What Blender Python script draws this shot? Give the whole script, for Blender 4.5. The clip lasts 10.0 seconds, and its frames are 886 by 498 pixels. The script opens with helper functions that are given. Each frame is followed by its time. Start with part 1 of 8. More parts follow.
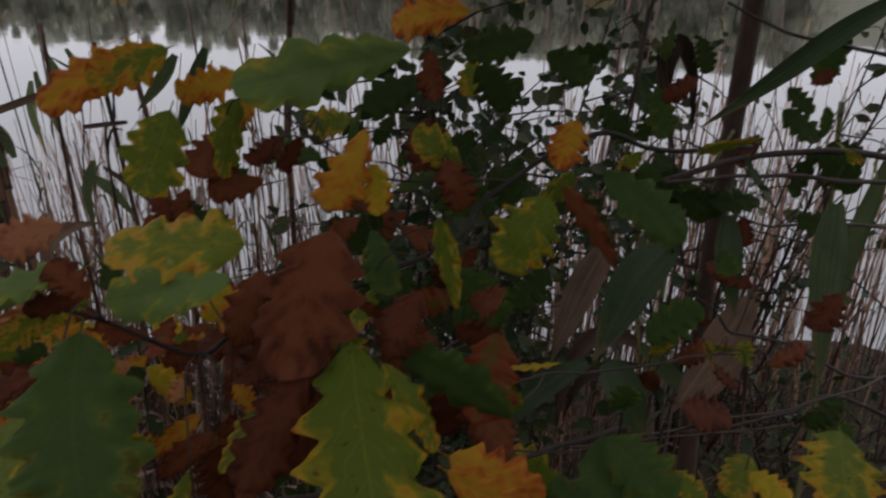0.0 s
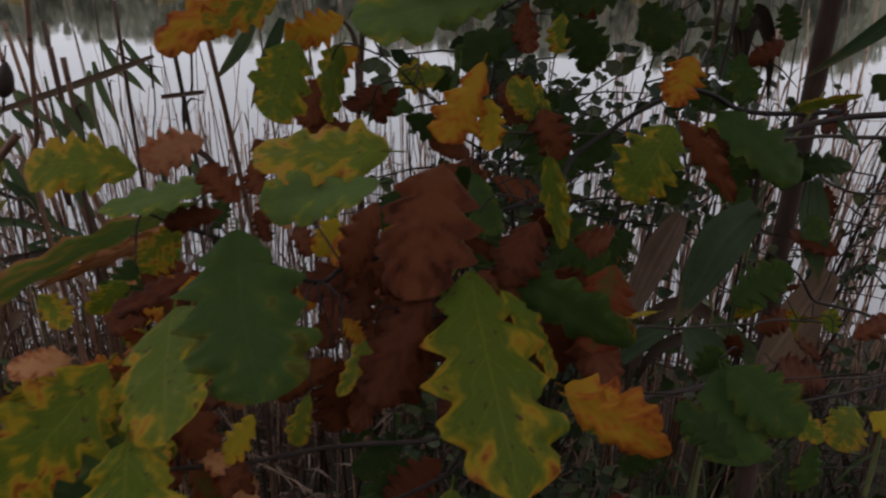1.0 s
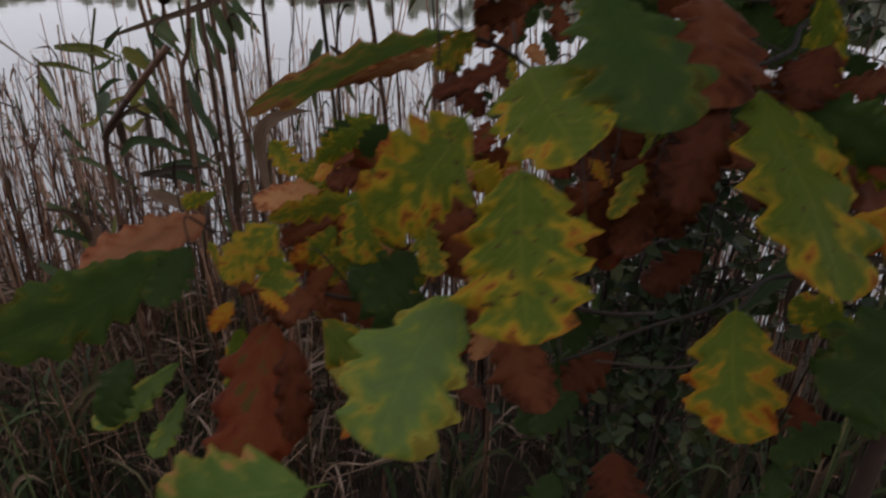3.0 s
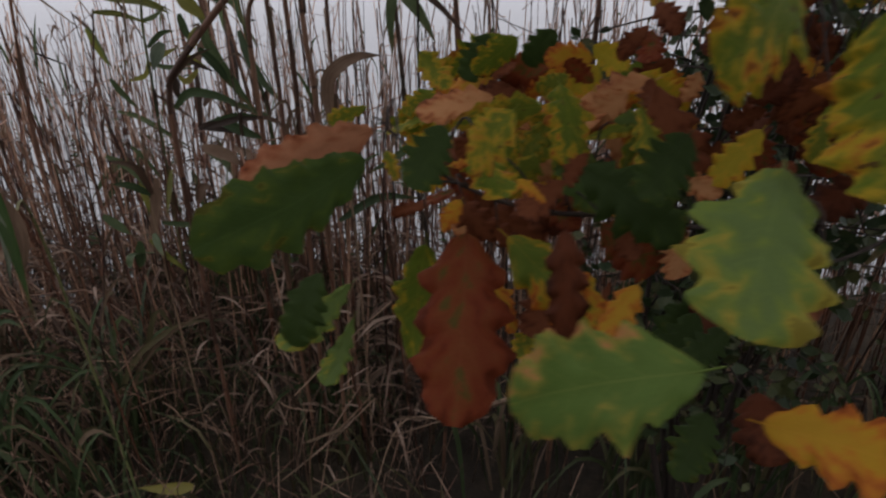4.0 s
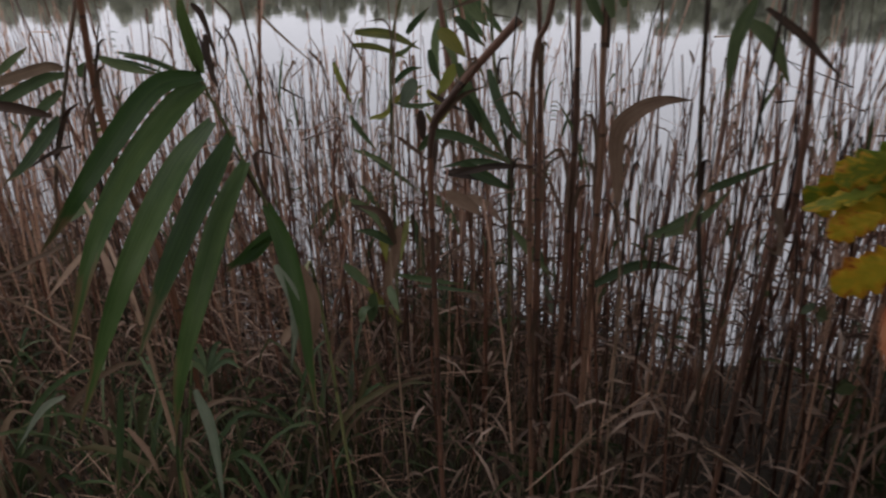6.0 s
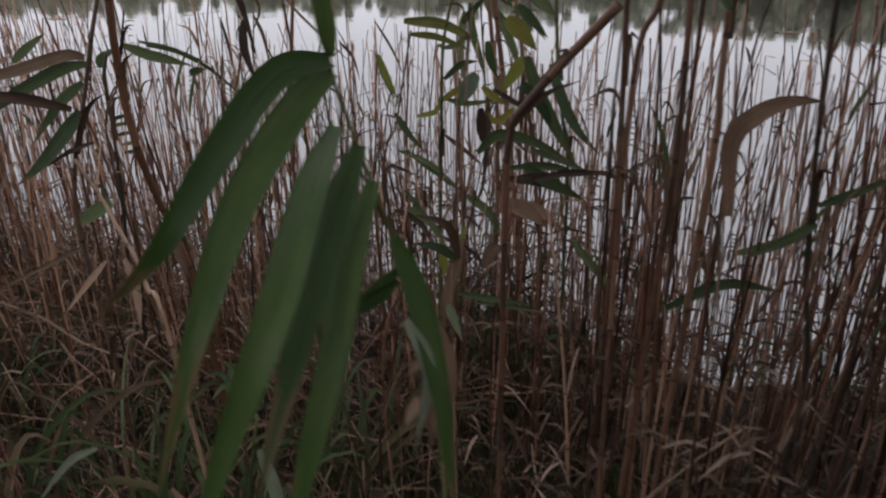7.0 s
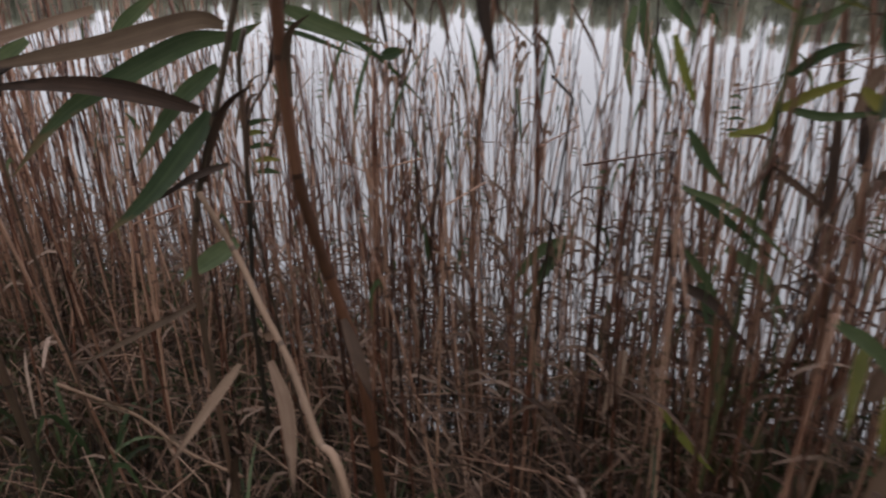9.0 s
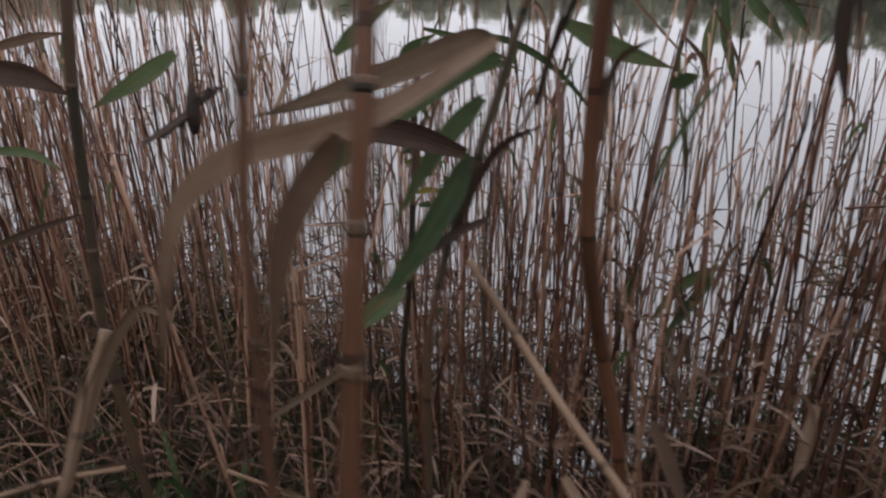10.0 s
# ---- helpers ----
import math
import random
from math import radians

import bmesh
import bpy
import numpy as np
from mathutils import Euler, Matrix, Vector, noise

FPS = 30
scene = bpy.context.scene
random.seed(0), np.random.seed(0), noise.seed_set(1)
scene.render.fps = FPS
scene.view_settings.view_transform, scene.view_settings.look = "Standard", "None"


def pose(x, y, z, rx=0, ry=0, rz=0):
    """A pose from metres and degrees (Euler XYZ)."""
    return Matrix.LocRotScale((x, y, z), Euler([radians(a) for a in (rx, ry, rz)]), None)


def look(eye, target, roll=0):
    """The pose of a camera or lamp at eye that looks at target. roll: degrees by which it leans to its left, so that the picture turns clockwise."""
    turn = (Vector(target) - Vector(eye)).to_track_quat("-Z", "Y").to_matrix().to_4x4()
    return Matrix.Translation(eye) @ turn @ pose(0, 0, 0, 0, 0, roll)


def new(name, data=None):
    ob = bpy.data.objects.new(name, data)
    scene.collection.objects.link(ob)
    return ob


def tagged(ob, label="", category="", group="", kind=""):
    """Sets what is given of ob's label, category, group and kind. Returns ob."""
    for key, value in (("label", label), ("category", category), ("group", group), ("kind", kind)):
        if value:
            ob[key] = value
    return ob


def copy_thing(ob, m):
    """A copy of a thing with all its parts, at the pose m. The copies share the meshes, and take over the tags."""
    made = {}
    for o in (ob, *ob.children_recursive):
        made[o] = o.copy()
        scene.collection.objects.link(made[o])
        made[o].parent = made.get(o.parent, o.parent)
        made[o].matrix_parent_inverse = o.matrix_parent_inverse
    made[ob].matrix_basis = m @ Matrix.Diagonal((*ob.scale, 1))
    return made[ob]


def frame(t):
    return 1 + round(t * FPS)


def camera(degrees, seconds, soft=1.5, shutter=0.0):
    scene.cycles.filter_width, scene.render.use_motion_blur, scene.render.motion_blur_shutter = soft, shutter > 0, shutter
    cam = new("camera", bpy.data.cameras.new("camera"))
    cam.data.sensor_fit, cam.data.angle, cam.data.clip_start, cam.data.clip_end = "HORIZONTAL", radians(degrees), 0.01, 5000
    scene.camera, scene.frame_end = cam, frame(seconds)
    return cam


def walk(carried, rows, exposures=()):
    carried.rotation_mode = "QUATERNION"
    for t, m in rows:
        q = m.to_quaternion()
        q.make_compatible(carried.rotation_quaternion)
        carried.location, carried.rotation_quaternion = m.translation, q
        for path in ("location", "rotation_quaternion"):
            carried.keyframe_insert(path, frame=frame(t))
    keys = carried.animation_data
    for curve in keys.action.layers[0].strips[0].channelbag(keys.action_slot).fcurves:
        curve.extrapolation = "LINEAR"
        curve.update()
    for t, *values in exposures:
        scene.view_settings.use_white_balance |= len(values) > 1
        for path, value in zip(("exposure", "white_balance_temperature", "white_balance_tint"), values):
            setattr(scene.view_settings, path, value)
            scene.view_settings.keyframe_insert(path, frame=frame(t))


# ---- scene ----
import itertools

# ---------------------------------------------------------------- camera
cam = camera(64.0, 10.0, soft=2.2, shutter=0.5)
PATH = [
    (0, (-0.008, 0.042, 1.763), (0.228, 1.868, 0.982), 1.0),
    (0.5, (-0.040, 0.040, 1.733), (0.131, 1.866, 0.937), 0.6),
    (1, (-0.064, 0.026, 1.721), (0.070, 1.860, 0.934), 0.6),
    (1.5, (-0.102, 0.006, 1.703), (-0.022, 1.832, 0.892), 0.8),
    (2, (-0.125, 0.001, 1.677), (-0.091, 1.828, 0.864), 0.7),
    (2.5, (-0.153, -0.004, 1.651), (-0.175, 1.809, 0.806), 0.4),
    (3, (-0.205, -0.008, 1.625), (-0.252, 1.795, 0.761), 0.8),
    (3.2, (-0.230, -0.009, 1.609), (-0.291, 1.782, 0.721), 0.5),
    (4.3, (-0.376, 0.015, 1.557), (-0.483, 1.774, 0.611), -0.8),
    (4.5, (-0.409, 0.018, 1.549), (-0.541, 1.775, 0.602), -1.5),
    (5, (-0.472, 0.063, 1.530), (-0.718, 1.804, 0.577), -1.7),
    (5.5, (-0.520, 0.099, 1.533), (-0.945, 1.856, 0.678), -2.0),
    (6, (-0.585, 0.224, 1.506), (-1.121, 1.964, 0.680), -1.4),
    (6.2, (-0.594, 0.236, 1.499), (-1.166, 1.958, 0.657), -1.4),
    (7.3, (-0.842, 0.411, 1.455), (-1.370, 2.158, 0.637), -0.8),
    (7.5, (-0.895, 0.451, 1.443), (-1.383, 2.227, 0.662), -2.2),
    (8, (-0.957, 0.546, 1.425), (-1.544, 2.290, 0.642), -0.5),
    (8.5, (-1.120, 0.719, 1.362), (-1.827, 2.429, 0.605), -2.1),
    (9, (-1.291, 0.847, 1.323), (-2.050, 2.511, 0.512), -0.9),
    (9.5, (-1.482, 0.906, 1.315), (-2.298, 2.538, 0.497), -1.0),
    (10, (-1.699, 0.902, 1.328), (-2.445, 2.567, 0.508), -0.4),
]
walk(cam, [(t, look(eye, target, roll)) for t, eye, target, roll in PATH],
     exposures=[(0.0, -0.06), (2.5, 0.04), (4.5, 0.08), (6.0, 0.13), (7.5, 0.17), (8.5, 0.26), (10.0, 0.31)])

# ---------------------------------------------------------------- light
world = bpy.data.worlds.new("overcast_sky")
scene.world = world
world.use_nodes = True
nt = world.node_tree
nt.nodes.clear()
sky = nt.nodes.new("ShaderNodeTexSky")
sky.sky_type = "NISHITA"
sky.sun_disc = False
sky.sun_elevation = radians(50)
sky.sun_rotation = radians(155)
sky.air_density, sky.dust_density, sky.ozone_density = 1.0, 4.0, 1.5
cloud = nt.nodes.new("ShaderNodeMix")
cloud.data_type = "RGBA"
cloud.inputs["Factor"].default_value = 0.94
cloud.inputs["B"].default_value = (7.55, 7.45, 8.15, 1)
back = nt.nodes.new("ShaderNodeBackground")
back.inputs["Strength"].default_value = 0.15
wout = nt.nodes.new("ShaderNodeOutputWorld")
nt.links.new(sky.outputs["Color"], cloud.inputs["A"])
nt.links.new(cloud.outputs["Result"], back.inputs["Color"])
nt.links.new(back.outputs["Background"], wout.inputs["Surface"])
sun = new("sun", bpy.data.lights.new("sun", "SUN"))
sun.data.energy, sun.data.angle, sun.data.color = 0.5, radians(30), (1.0, 0.96, 0.9)
sun.matrix_world = look((14, -30, 40), (0, 0, 0))


# ---------------------------------------------------------------- materials
class Nodes:
    """A node material in the making."""

    def __init__(self, name, rough=0.6, spec=0.4):
        self.mat = bpy.data.materials.new(name)
        self.mat.use_nodes = True
        self.tree = self.mat.node_tree
        self.bsdf = self.tree.nodes["Principled BSDF"]
        self.bsdf.inputs["Roughness"].default_value = rough
        self.bsdf.inputs["Specular IOR Level"].default_value = spec
        self.coords = self.tree.nodes.new("ShaderNodeTexCoord")
        self.info = self.tree.nodes.new("ShaderNodeObjectInfo")

    def link(self, a, b):
        self.tree.links.new(a, b)

    def noise(self, vector, scale, detail=3.0, rough=0.55):
        n = self.tree.nodes.new("ShaderNodeTexNoise")
        n.inputs["Scale"].default_value = scale
        n.inputs["Detail"].default_value = detail
        n.inputs["Roughness"].default_value = rough
        self.link(vector, n.inputs["Vector"])
        return n.outputs["Fac"]

    def ramp(self, value, stops):
        r = self.tree.nodes.new("ShaderNodeValToRGB")
        e = r.color_ramp.elements
        while len(e) < len(stops):
            e.new(0.5)
        for el, (at, col) in zip(e, stops):
            el.position, el.color = at, (*col, 1)
        self.link(value, r.inputs["Fac"])
        return r.outputs["Color"]

    def math(self, op, a, b=0.0, c=0.0):
        m = self.tree.nodes.new("ShaderNodeMath")
        m.operation = op
        for slot, v in zip(m.inputs, (a, b, c)):
            if isinstance(v, (int, float)):
                slot.default_value = v
            else:
                self.link(v, slot)
        return m.outputs["Value"]

    def mix(self, fac, a, b, blend="MIX"):
        m = self.tree.nodes.new("ShaderNodeMix")
        m.data_type, m.blend_type = "RGBA", blend
        for slot, v in ((m.inputs["Factor"], fac), (m.inputs["A"], a), (m.inputs["B"], b)):
            if isinstance(v, (int, float)):
                slot.default_value = v
            elif isinstance(v, tuple):
                slot.default_value = (*v, 1)
            else:
                self.link(v, slot)
        return m.outputs["Result"]

    def shifted(self, vector, by=37.0):
        """The coordinates, moved by a random step for each object."""
        c = self.tree.nodes.new("ShaderNodeVectorMath")
        c.operation = "ADD"
        s = self.tree.nodes.new("ShaderNodeCombineXYZ")
        k = self.math("MULTIPLY", self.info.outputs["Random"], by)
        for slot in s.inputs:
            self.link(k, slot)
        self.link(vector, c.inputs[0])
        self.link(s.outputs["Vector"], c.inputs[1])
        return c.outputs["Vector"]

    def bump(self, height, strength=0.3, distance=0.002):
        b = self.tree.nodes.new("ShaderNodeBump")
        b.inputs["Strength"].default_value = strength
        b.inputs["Distance"].default_value = distance
        self.link(height, b.inputs["Height"])
        self.link(b.outputs["Normal"], self.bsdf.inputs["Normal"])

    def colour(self, c):
        self.link(c, self.bsdf.inputs["Base Color"])
        return self.mat


MAT = {}


def oak_leaf_material(name, heart, middle, margin, reach, spots=0.0):
    """An autumn oak leaf: green heart round the midrib, turning towards the margin. UV: x across from the midrib, y from the stalk."""
    n = Nodes(name, 0.58, 0.08)
    sep = n.tree.nodes.new("ShaderNodeSeparateXYZ")
    n.link(n.coords.outputs["UV"], sep.inputs["Vector"])
    across, along = sep.outputs["X"], sep.outputs["Y"]
    even = n.tree.nodes.new("ShaderNodeVectorMath")
    even.operation = "MULTIPLY"
    n.link(n.coords.outputs["UV"], even.inputs[0])
    even.inputs[1].default_value = (0.36, 1.0, 1.0)
    place = n.shifted(even.outputs["Vector"])
    off = n.math("ABSOLUTE", across)
    patch = n.noise(place, 5.5, 3, 0.5)
    blotch = n.noise(place, 19.0, 3, 0.6)
    rim = n.math("ADD", n.math("ADD", n.math("MULTIPLY", off, 0.6), 0.1), n.math("MULTIPLY", n.math("POWER", along, 2.2), 0.35))
    turn = n.math("ADD", rim, n.math("MULTIPLY", n.math("SUBTRACT", patch, 0.5), 2.0))
    turn = n.math("ADD", turn, n.math("MULTIPLY", n.math("SUBTRACT", blotch, 0.5), 0.45))
    turn = n.math("ADD", turn, n.math("MULTIPLY", n.math("SUBTRACT", n.info.outputs["Random"], 0.5), 0.25))
    side = n.math("FRACT", n.math("SUBTRACT", n.math("MULTIPLY", along, 6.0), n.math("MULTIPLY", off, 2.0)))
    apart = n.math("ABSOLUTE", n.math("SUBTRACT", side, 0.5))
    turn = n.math("ADD", turn, n.math("MULTIPLY", n.math("SUBTRACT", apart, 0.28), 0.55))
    a, b, c = reach
    col = n.ramp(turn, [(a - 0.1, heart), (a + 0.12, tuple(0.62 * p + 0.38 * q for p, q in zip(heart, middle))), (b, middle), (min(0.98, c + 0.04), margin), (1.0, tuple(v * 0.62 for v in margin))])
    # veins: the midrib and slanting side veins
    vein = n.math("LESS_THAN", apart, 0.05)
    rib = n.math("LESS_THAN", off, 0.022)
    lines = n.math("MAXIMUM", n.math("MULTIPLY", vein, 0.05), n.math("MULTIPLY", rib, 0.09))
    col = n.mix(lines, col, tuple(min(1.0, v * 1.6 + 0.03) for v in middle))
    if spots:
        dots = n.math("GREATER_THAN", n.noise(place, 17.0, 1, 0.4), 0.72 - spots)
        col = n.mix(n.math("MULTIPLY", dots, 0.8), col, (0.07, 0.03, 0.015))
    grain = n.noise(place, 60.0, 3)
    col = n.mix(0.28, col, n.ramp(grain, [(0.25, (0.45, 0.45, 0.45)), (0.75, (1.0, 1.0, 1.0))]), "MULTIPLY")
    relief = n.math("SUBTRACT", n.math("MULTIPLY", grain, 0.35), lines)
    n.bump(relief, 0.35, 0.001)
    trans = n.tree.nodes.new("ShaderNodeBsdfTranslucent")
    n.link(col, trans.inputs["Color"])
    both = n.tree.nodes.new("ShaderNodeMixShader")
    both.inputs["Fac"].default_value = 0.28
    n.link(n.bsdf.outputs["BSDF"], both.inputs[1])
    n.link(trans.outputs["BSDF"], both.inputs[2])
    n.link(both.outputs["Shader"], n.tree.nodes["Material Output"].inputs["Surface"])
    MAT[name] = n.colour(col)


GOLD, RUST = (0.313, 0.215, 0.015), (0.318, 0.115, 0.018)
oak_leaf_material("green", (0.039, 0.066, 0.016), (0.056, 0.084, 0.016), (0.110, 0.108, 0.019), (0.5, 0.85, 1.0))
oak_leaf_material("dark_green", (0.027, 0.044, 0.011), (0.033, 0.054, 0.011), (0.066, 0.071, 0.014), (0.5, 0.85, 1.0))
oak_leaf_material("pale_green", (0.105, 0.150, 0.044), (0.135, 0.180, 0.035), (0.290, 0.235, 0.037), (0.4, 0.7, 0.95))
oak_leaf_material("green_gold", (0.088, 0.118, 0.013), GOLD, RUST, (0.47, 0.74, 1.0), 0.005)
oak_leaf_material("gold_green", (0.114, 0.138, 0.018), (0.309, 0.218, 0.019), (0.371, 0.172, 0.029), (0.36, 0.62, 1.0), 0.005)
oak_leaf_material("gold", (0.309, 0.238, 0.018), (0.433, 0.257, 0.018), (0.339, 0.115, 0.018), (0.3, 0.6, 0.9))
oak_leaf_material("orange", (0.381, 0.210, 0.018), (0.402, 0.143, 0.018), (0.275, 0.067, 0.015), (0.2, 0.5, 0.85))
oak_leaf_material("orange_green", (0.106, 0.143, 0.019), (0.360, 0.218, 0.018), (0.381, 0.105, 0.015), (0.35, 0.6, 0.85))
oak_leaf_material("red_green", (0.080, 0.058, 0.012), (0.150, 0.042, 0.013), (0.138, 0.027, 0.010), (0.05, 0.24, 0.7))
oak_leaf_material("rust_pink", (0.345, 0.150, 0.080), (0.300, 0.112, 0.056), (0.225, 0.065, 0.028), (0.3, 0.6, 0.9))
oak_leaf_material("brown", (0.145, 0.046, 0.019), (0.115, 0.034, 0.014), (0.080, 0.022, 0.010), (0.3, 0.6, 0.9))
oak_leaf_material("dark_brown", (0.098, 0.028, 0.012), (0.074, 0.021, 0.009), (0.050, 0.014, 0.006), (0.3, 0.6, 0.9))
oak_leaf_material("pale_pink", (0.089, 0.140, 0.030), (0.194, 0.185, 0.035), (0.378, 0.165, 0.066), (0.42, 0.66, 0.9))
oak_leaf_material("pink_brown", (0.423, 0.200, 0.086), (0.360, 0.143, 0.057), (0.254, 0.081, 0.029), (0.35, 0.65, 0.95))


def plant_material(name, low, mid, high, rough=0.6, scale=3.0, clear=0.0, streak=60.0, form="", vary=0.55, tip=None):
    """Stems, blades and bark: long streaks, stains and a shade of its own for each piece; stems have joints, blades a midrib and dry tips."""
    n = Nodes(name, rough, 0.22 if form == "blade" else 0.3)
    geo = n.tree.nodes.new("ShaderNodeNewGeometry")
    own = n.math("FRACT", n.math("ADD", geo.outputs["Random Per Island"], n.info.outputs["Random"]))
    if form:
        grain = n.tree.nodes.new("ShaderNodeUVMap")
        grain.uv_map = "grain"
        sep = n.tree.nodes.new("ShaderNodeSeparateXYZ")
        n.link(grain.outputs["UV"], sep.inputs["Vector"])
        u, v = sep.outputs["X"], sep.outputs["Y"]
        long, spot = n.tree.nodes.new("ShaderNodeCombineXYZ"), n.tree.nodes.new("ShaderNodeCombineXYZ")
        for node, a, c in ((long, 9.0, 7.0), (spot, 1.2, 22.0)):
            n.link(n.math("MULTIPLY", u, a), node.inputs["X"])
            n.link(n.math("MULTIPLY", v, c), node.inputs["Y"])
            n.link(n.math("MULTIPLY", own, 91.0), node.inputs["Z"])
        fine, stain = n.noise(long.outputs["Vector"], 1.0, 3, 0.6), n.noise(spot.outputs["Vector"], 1.0, 4, 0.65)
    else:
        stretch = n.tree.nodes.new("ShaderNodeVectorMath")
        stretch.operation = "MULTIPLY"
        n.link(n.coords.outputs["Object"], stretch.inputs[0])
        stretch.inputs[1].default_value = (1.0, 1.0, 0.12)
        stain = n.noise(n.coords.outputs["Object"], scale * 4, 4, 0.65)
        fine = n.noise(stretch.outputs["Vector"], streak * 4, 3, 0.6)
    shade = n.math("ADD", n.math("MULTIPLY", own, vary), n.math("MULTIPLY", stain, 1.1 - vary))
    shade = n.math("ADD", shade, n.math("MULTIPLY", n.math("SUBTRACT", fine, 0.5), 0.6))
    col = n.ramp(shade, [(0.2, low), (0.52, mid), (0.9, high)])
    if form == "stem":
        piece = n.math("FLOOR", n.math("ADD", n.math("MULTIPLY", v, 6.5), own))
        lot = n.tree.nodes.new("ShaderNodeTexWhiteNoise")
        lot.noise_dimensions = "2D"
        spot_at = n.tree.nodes.new("ShaderNodeCombineXYZ")
        n.link(piece, spot_at.inputs["X"])
        n.link(n.math("MULTIPLY", own, 57.0), spot_at.inputs["Y"])
        n.link(spot_at.outputs["Vector"], lot.inputs["Vector"])
        shade = n.math("ADD", shade, n.math("MULTIPLY", n.math("SUBTRACT", lot.outputs["Value"], 0.5), 0.38))
        col = n.ramp(shade, [(0.2, low), (0.52, mid), (0.9, high)])
        col = n.mix(n.math("MULTIPLY", lot.outputs["Value"], 0.22), col, (0.20, 0.085, 0.055))
        joint = n.math("LESS_THAN", n.math("FRACT", n.math("ADD", n.math("MULTIPLY", v, 6.5), own)), 0.045)
        col = n.mix(n.math("MULTIPLY", joint, 0.7), col, tuple(c * 0.35 for c in low))
    if form == "blade":
        run = n.tree.nodes.new("ShaderNodeUVMap")
        run.uv_map = "run"
        far = n.tree.nodes.new("ShaderNodeSeparateXYZ")
        n.link(run.outputs["UV"], far.inputs["Vector"])
        rib = n.math("LESS_THAN", n.math("ABSOLUTE", n.math("SUBTRACT", u, 0.5)), 0.05)
        col = n.mix(n.math("MULTIPLY", rib, 0.14), col, high)
        dry = n.math("ADD", far.outputs["X"], n.math("MULTIPLY", n.math("SUBTRACT", stain, 0.5), 0.9))
        dry = n.math("ADD", dry, n.math("MULTIPLY", n.math("ABSOLUTE", n.math("SUBTRACT", u, 0.5)), 0.35))
        fade = n.ramp(dry, [(0.88, (0, 0, 0)), (1.0, (1, 1, 1))])
        col = n.mix(fade, col, tip or tuple(c * 0.6 for c in mid))
    n.bump(fine, 0.5, 0.0012)
    if clear:
        trans = n.tree.nodes.new("ShaderNodeBsdfTranslucent")
        n.link(col, trans.inputs["Color"])
        both = n.tree.nodes.new("ShaderNodeMixShader")
        both.inputs["Fac"].default_value = clear
        n.link(n.bsdf.outputs["BSDF"], both.inputs[1])
        n.link(trans.outputs["BSDF"], both.inputs[2])
        n.link(both.outputs["Shader"], n.tree.nodes["Material Output"].inputs["Surface"])
    MAT[name] = n.colour(col)


plant_material("reed_brown", (0.052, 0.028, 0.019), (0.125, 0.066, 0.042), (0.23, 0.135, 0.088), form="stem")
plant_material("reed_rust", (0.040, 0.018, 0.009), (0.088, 0.038, 0.018), (0.15, 0.075, 0.04), form="stem")
plant_material("reed_straw", (0.11, 0.07, 0.045), (0.19, 0.125, 0.08), (0.31, 0.22, 0.15), form="stem")
plant_material("reed_dark", (0.02, 0.018, 0.013), (0.045, 0.035, 0.022), (0.08, 0.055, 0.035), form="stem")
plant_material("reed_green", (0.03, 0.05, 0.02), (0.07, 0.10, 0.035), (0.16, 0.16, 0.06), form="stem")
plant_material("reed_mixed", (0.015, 0.008, 0.006), (0.122, 0.050, 0.029), (0.43, 0.265, 0.180), 0.42, form="stem", vary=0.8)
plant_material("blade_green", (0.026, 0.044, 0.018), (0.047, 0.070, 0.029), (0.105, 0.130, 0.060), 0.5, 3, 0.3, form="blade", tip=(0.10, 0.075, 0.035))
plant_material("blade_fresh", (0.021, 0.044, 0.012), (0.035, 0.066, 0.017), (0.075, 0.112, 0.034), 0.5, 3, 0.3, form="blade", tip=(0.10, 0.075, 0.035))
plant_material("blade_pale", (0.075, 0.095, 0.065), (0.13, 0.155, 0.105), (0.20, 0.22, 0.16), 0.45, 3, 0.25, form="blade")
plant_material("blade_gold", (0.072, 0.082, 0.024), (0.144, 0.136, 0.032), (0.198, 0.170, 0.040), 0.5, 6, 0.3, form="blade")
plant_material("blade_yellow", (0.099, 0.116, 0.024), (0.167, 0.177, 0.040), (0.205, 0.197, 0.048), 0.5, 6, 0.3, form="blade")
plant_material("blade_dry", (0.082, 0.051, 0.034), (0.160, 0.101, 0.068), (0.265, 0.183, 0.128), 0.65, 4, 0.2, form="blade")
plant_material("blade_brown", (0.050, 0.032, 0.022), (0.108, 0.072, 0.047), (0.173, 0.122, 0.079), 0.65, 4, 0.15, form="blade")
plant_material("blade_dark", (0.02, 0.014, 0.011), (0.045, 0.028, 0.02), (0.10, 0.06, 0.04), 0.6, 4, form="blade")
plant_material("blade_torn", (0.032, 0.020, 0.015), (0.105, 0.064, 0.045), (0.34, 0.245, 0.19), 0.7, 3, 0.1, form="blade")
plant_material("grass", (0.014, 0.022, 0.009), (0.035, 0.045, 0.018), (0.10, 0.078, 0.04), 0.6, 3, 0.15, form="blade")
plant_material("litter", (0.028, 0.015, 0.010), (0.098, 0.055, 0.034), (0.29, 0.195, 0.135), 0.7, 3, form="stem")
plant_material("bark", (0.014, 0.010, 0.008), (0.028, 0.019, 0.015), (0.055, 0.038, 0.03), 0.8, 6)
plant_material("trunk_bark", (0.03, 0.018, 0.013), (0.055, 0.032, 0.024), (0.10, 0.06, 0.042), 0.85, 6)
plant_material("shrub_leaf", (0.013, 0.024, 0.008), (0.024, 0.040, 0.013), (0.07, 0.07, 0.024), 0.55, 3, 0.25)
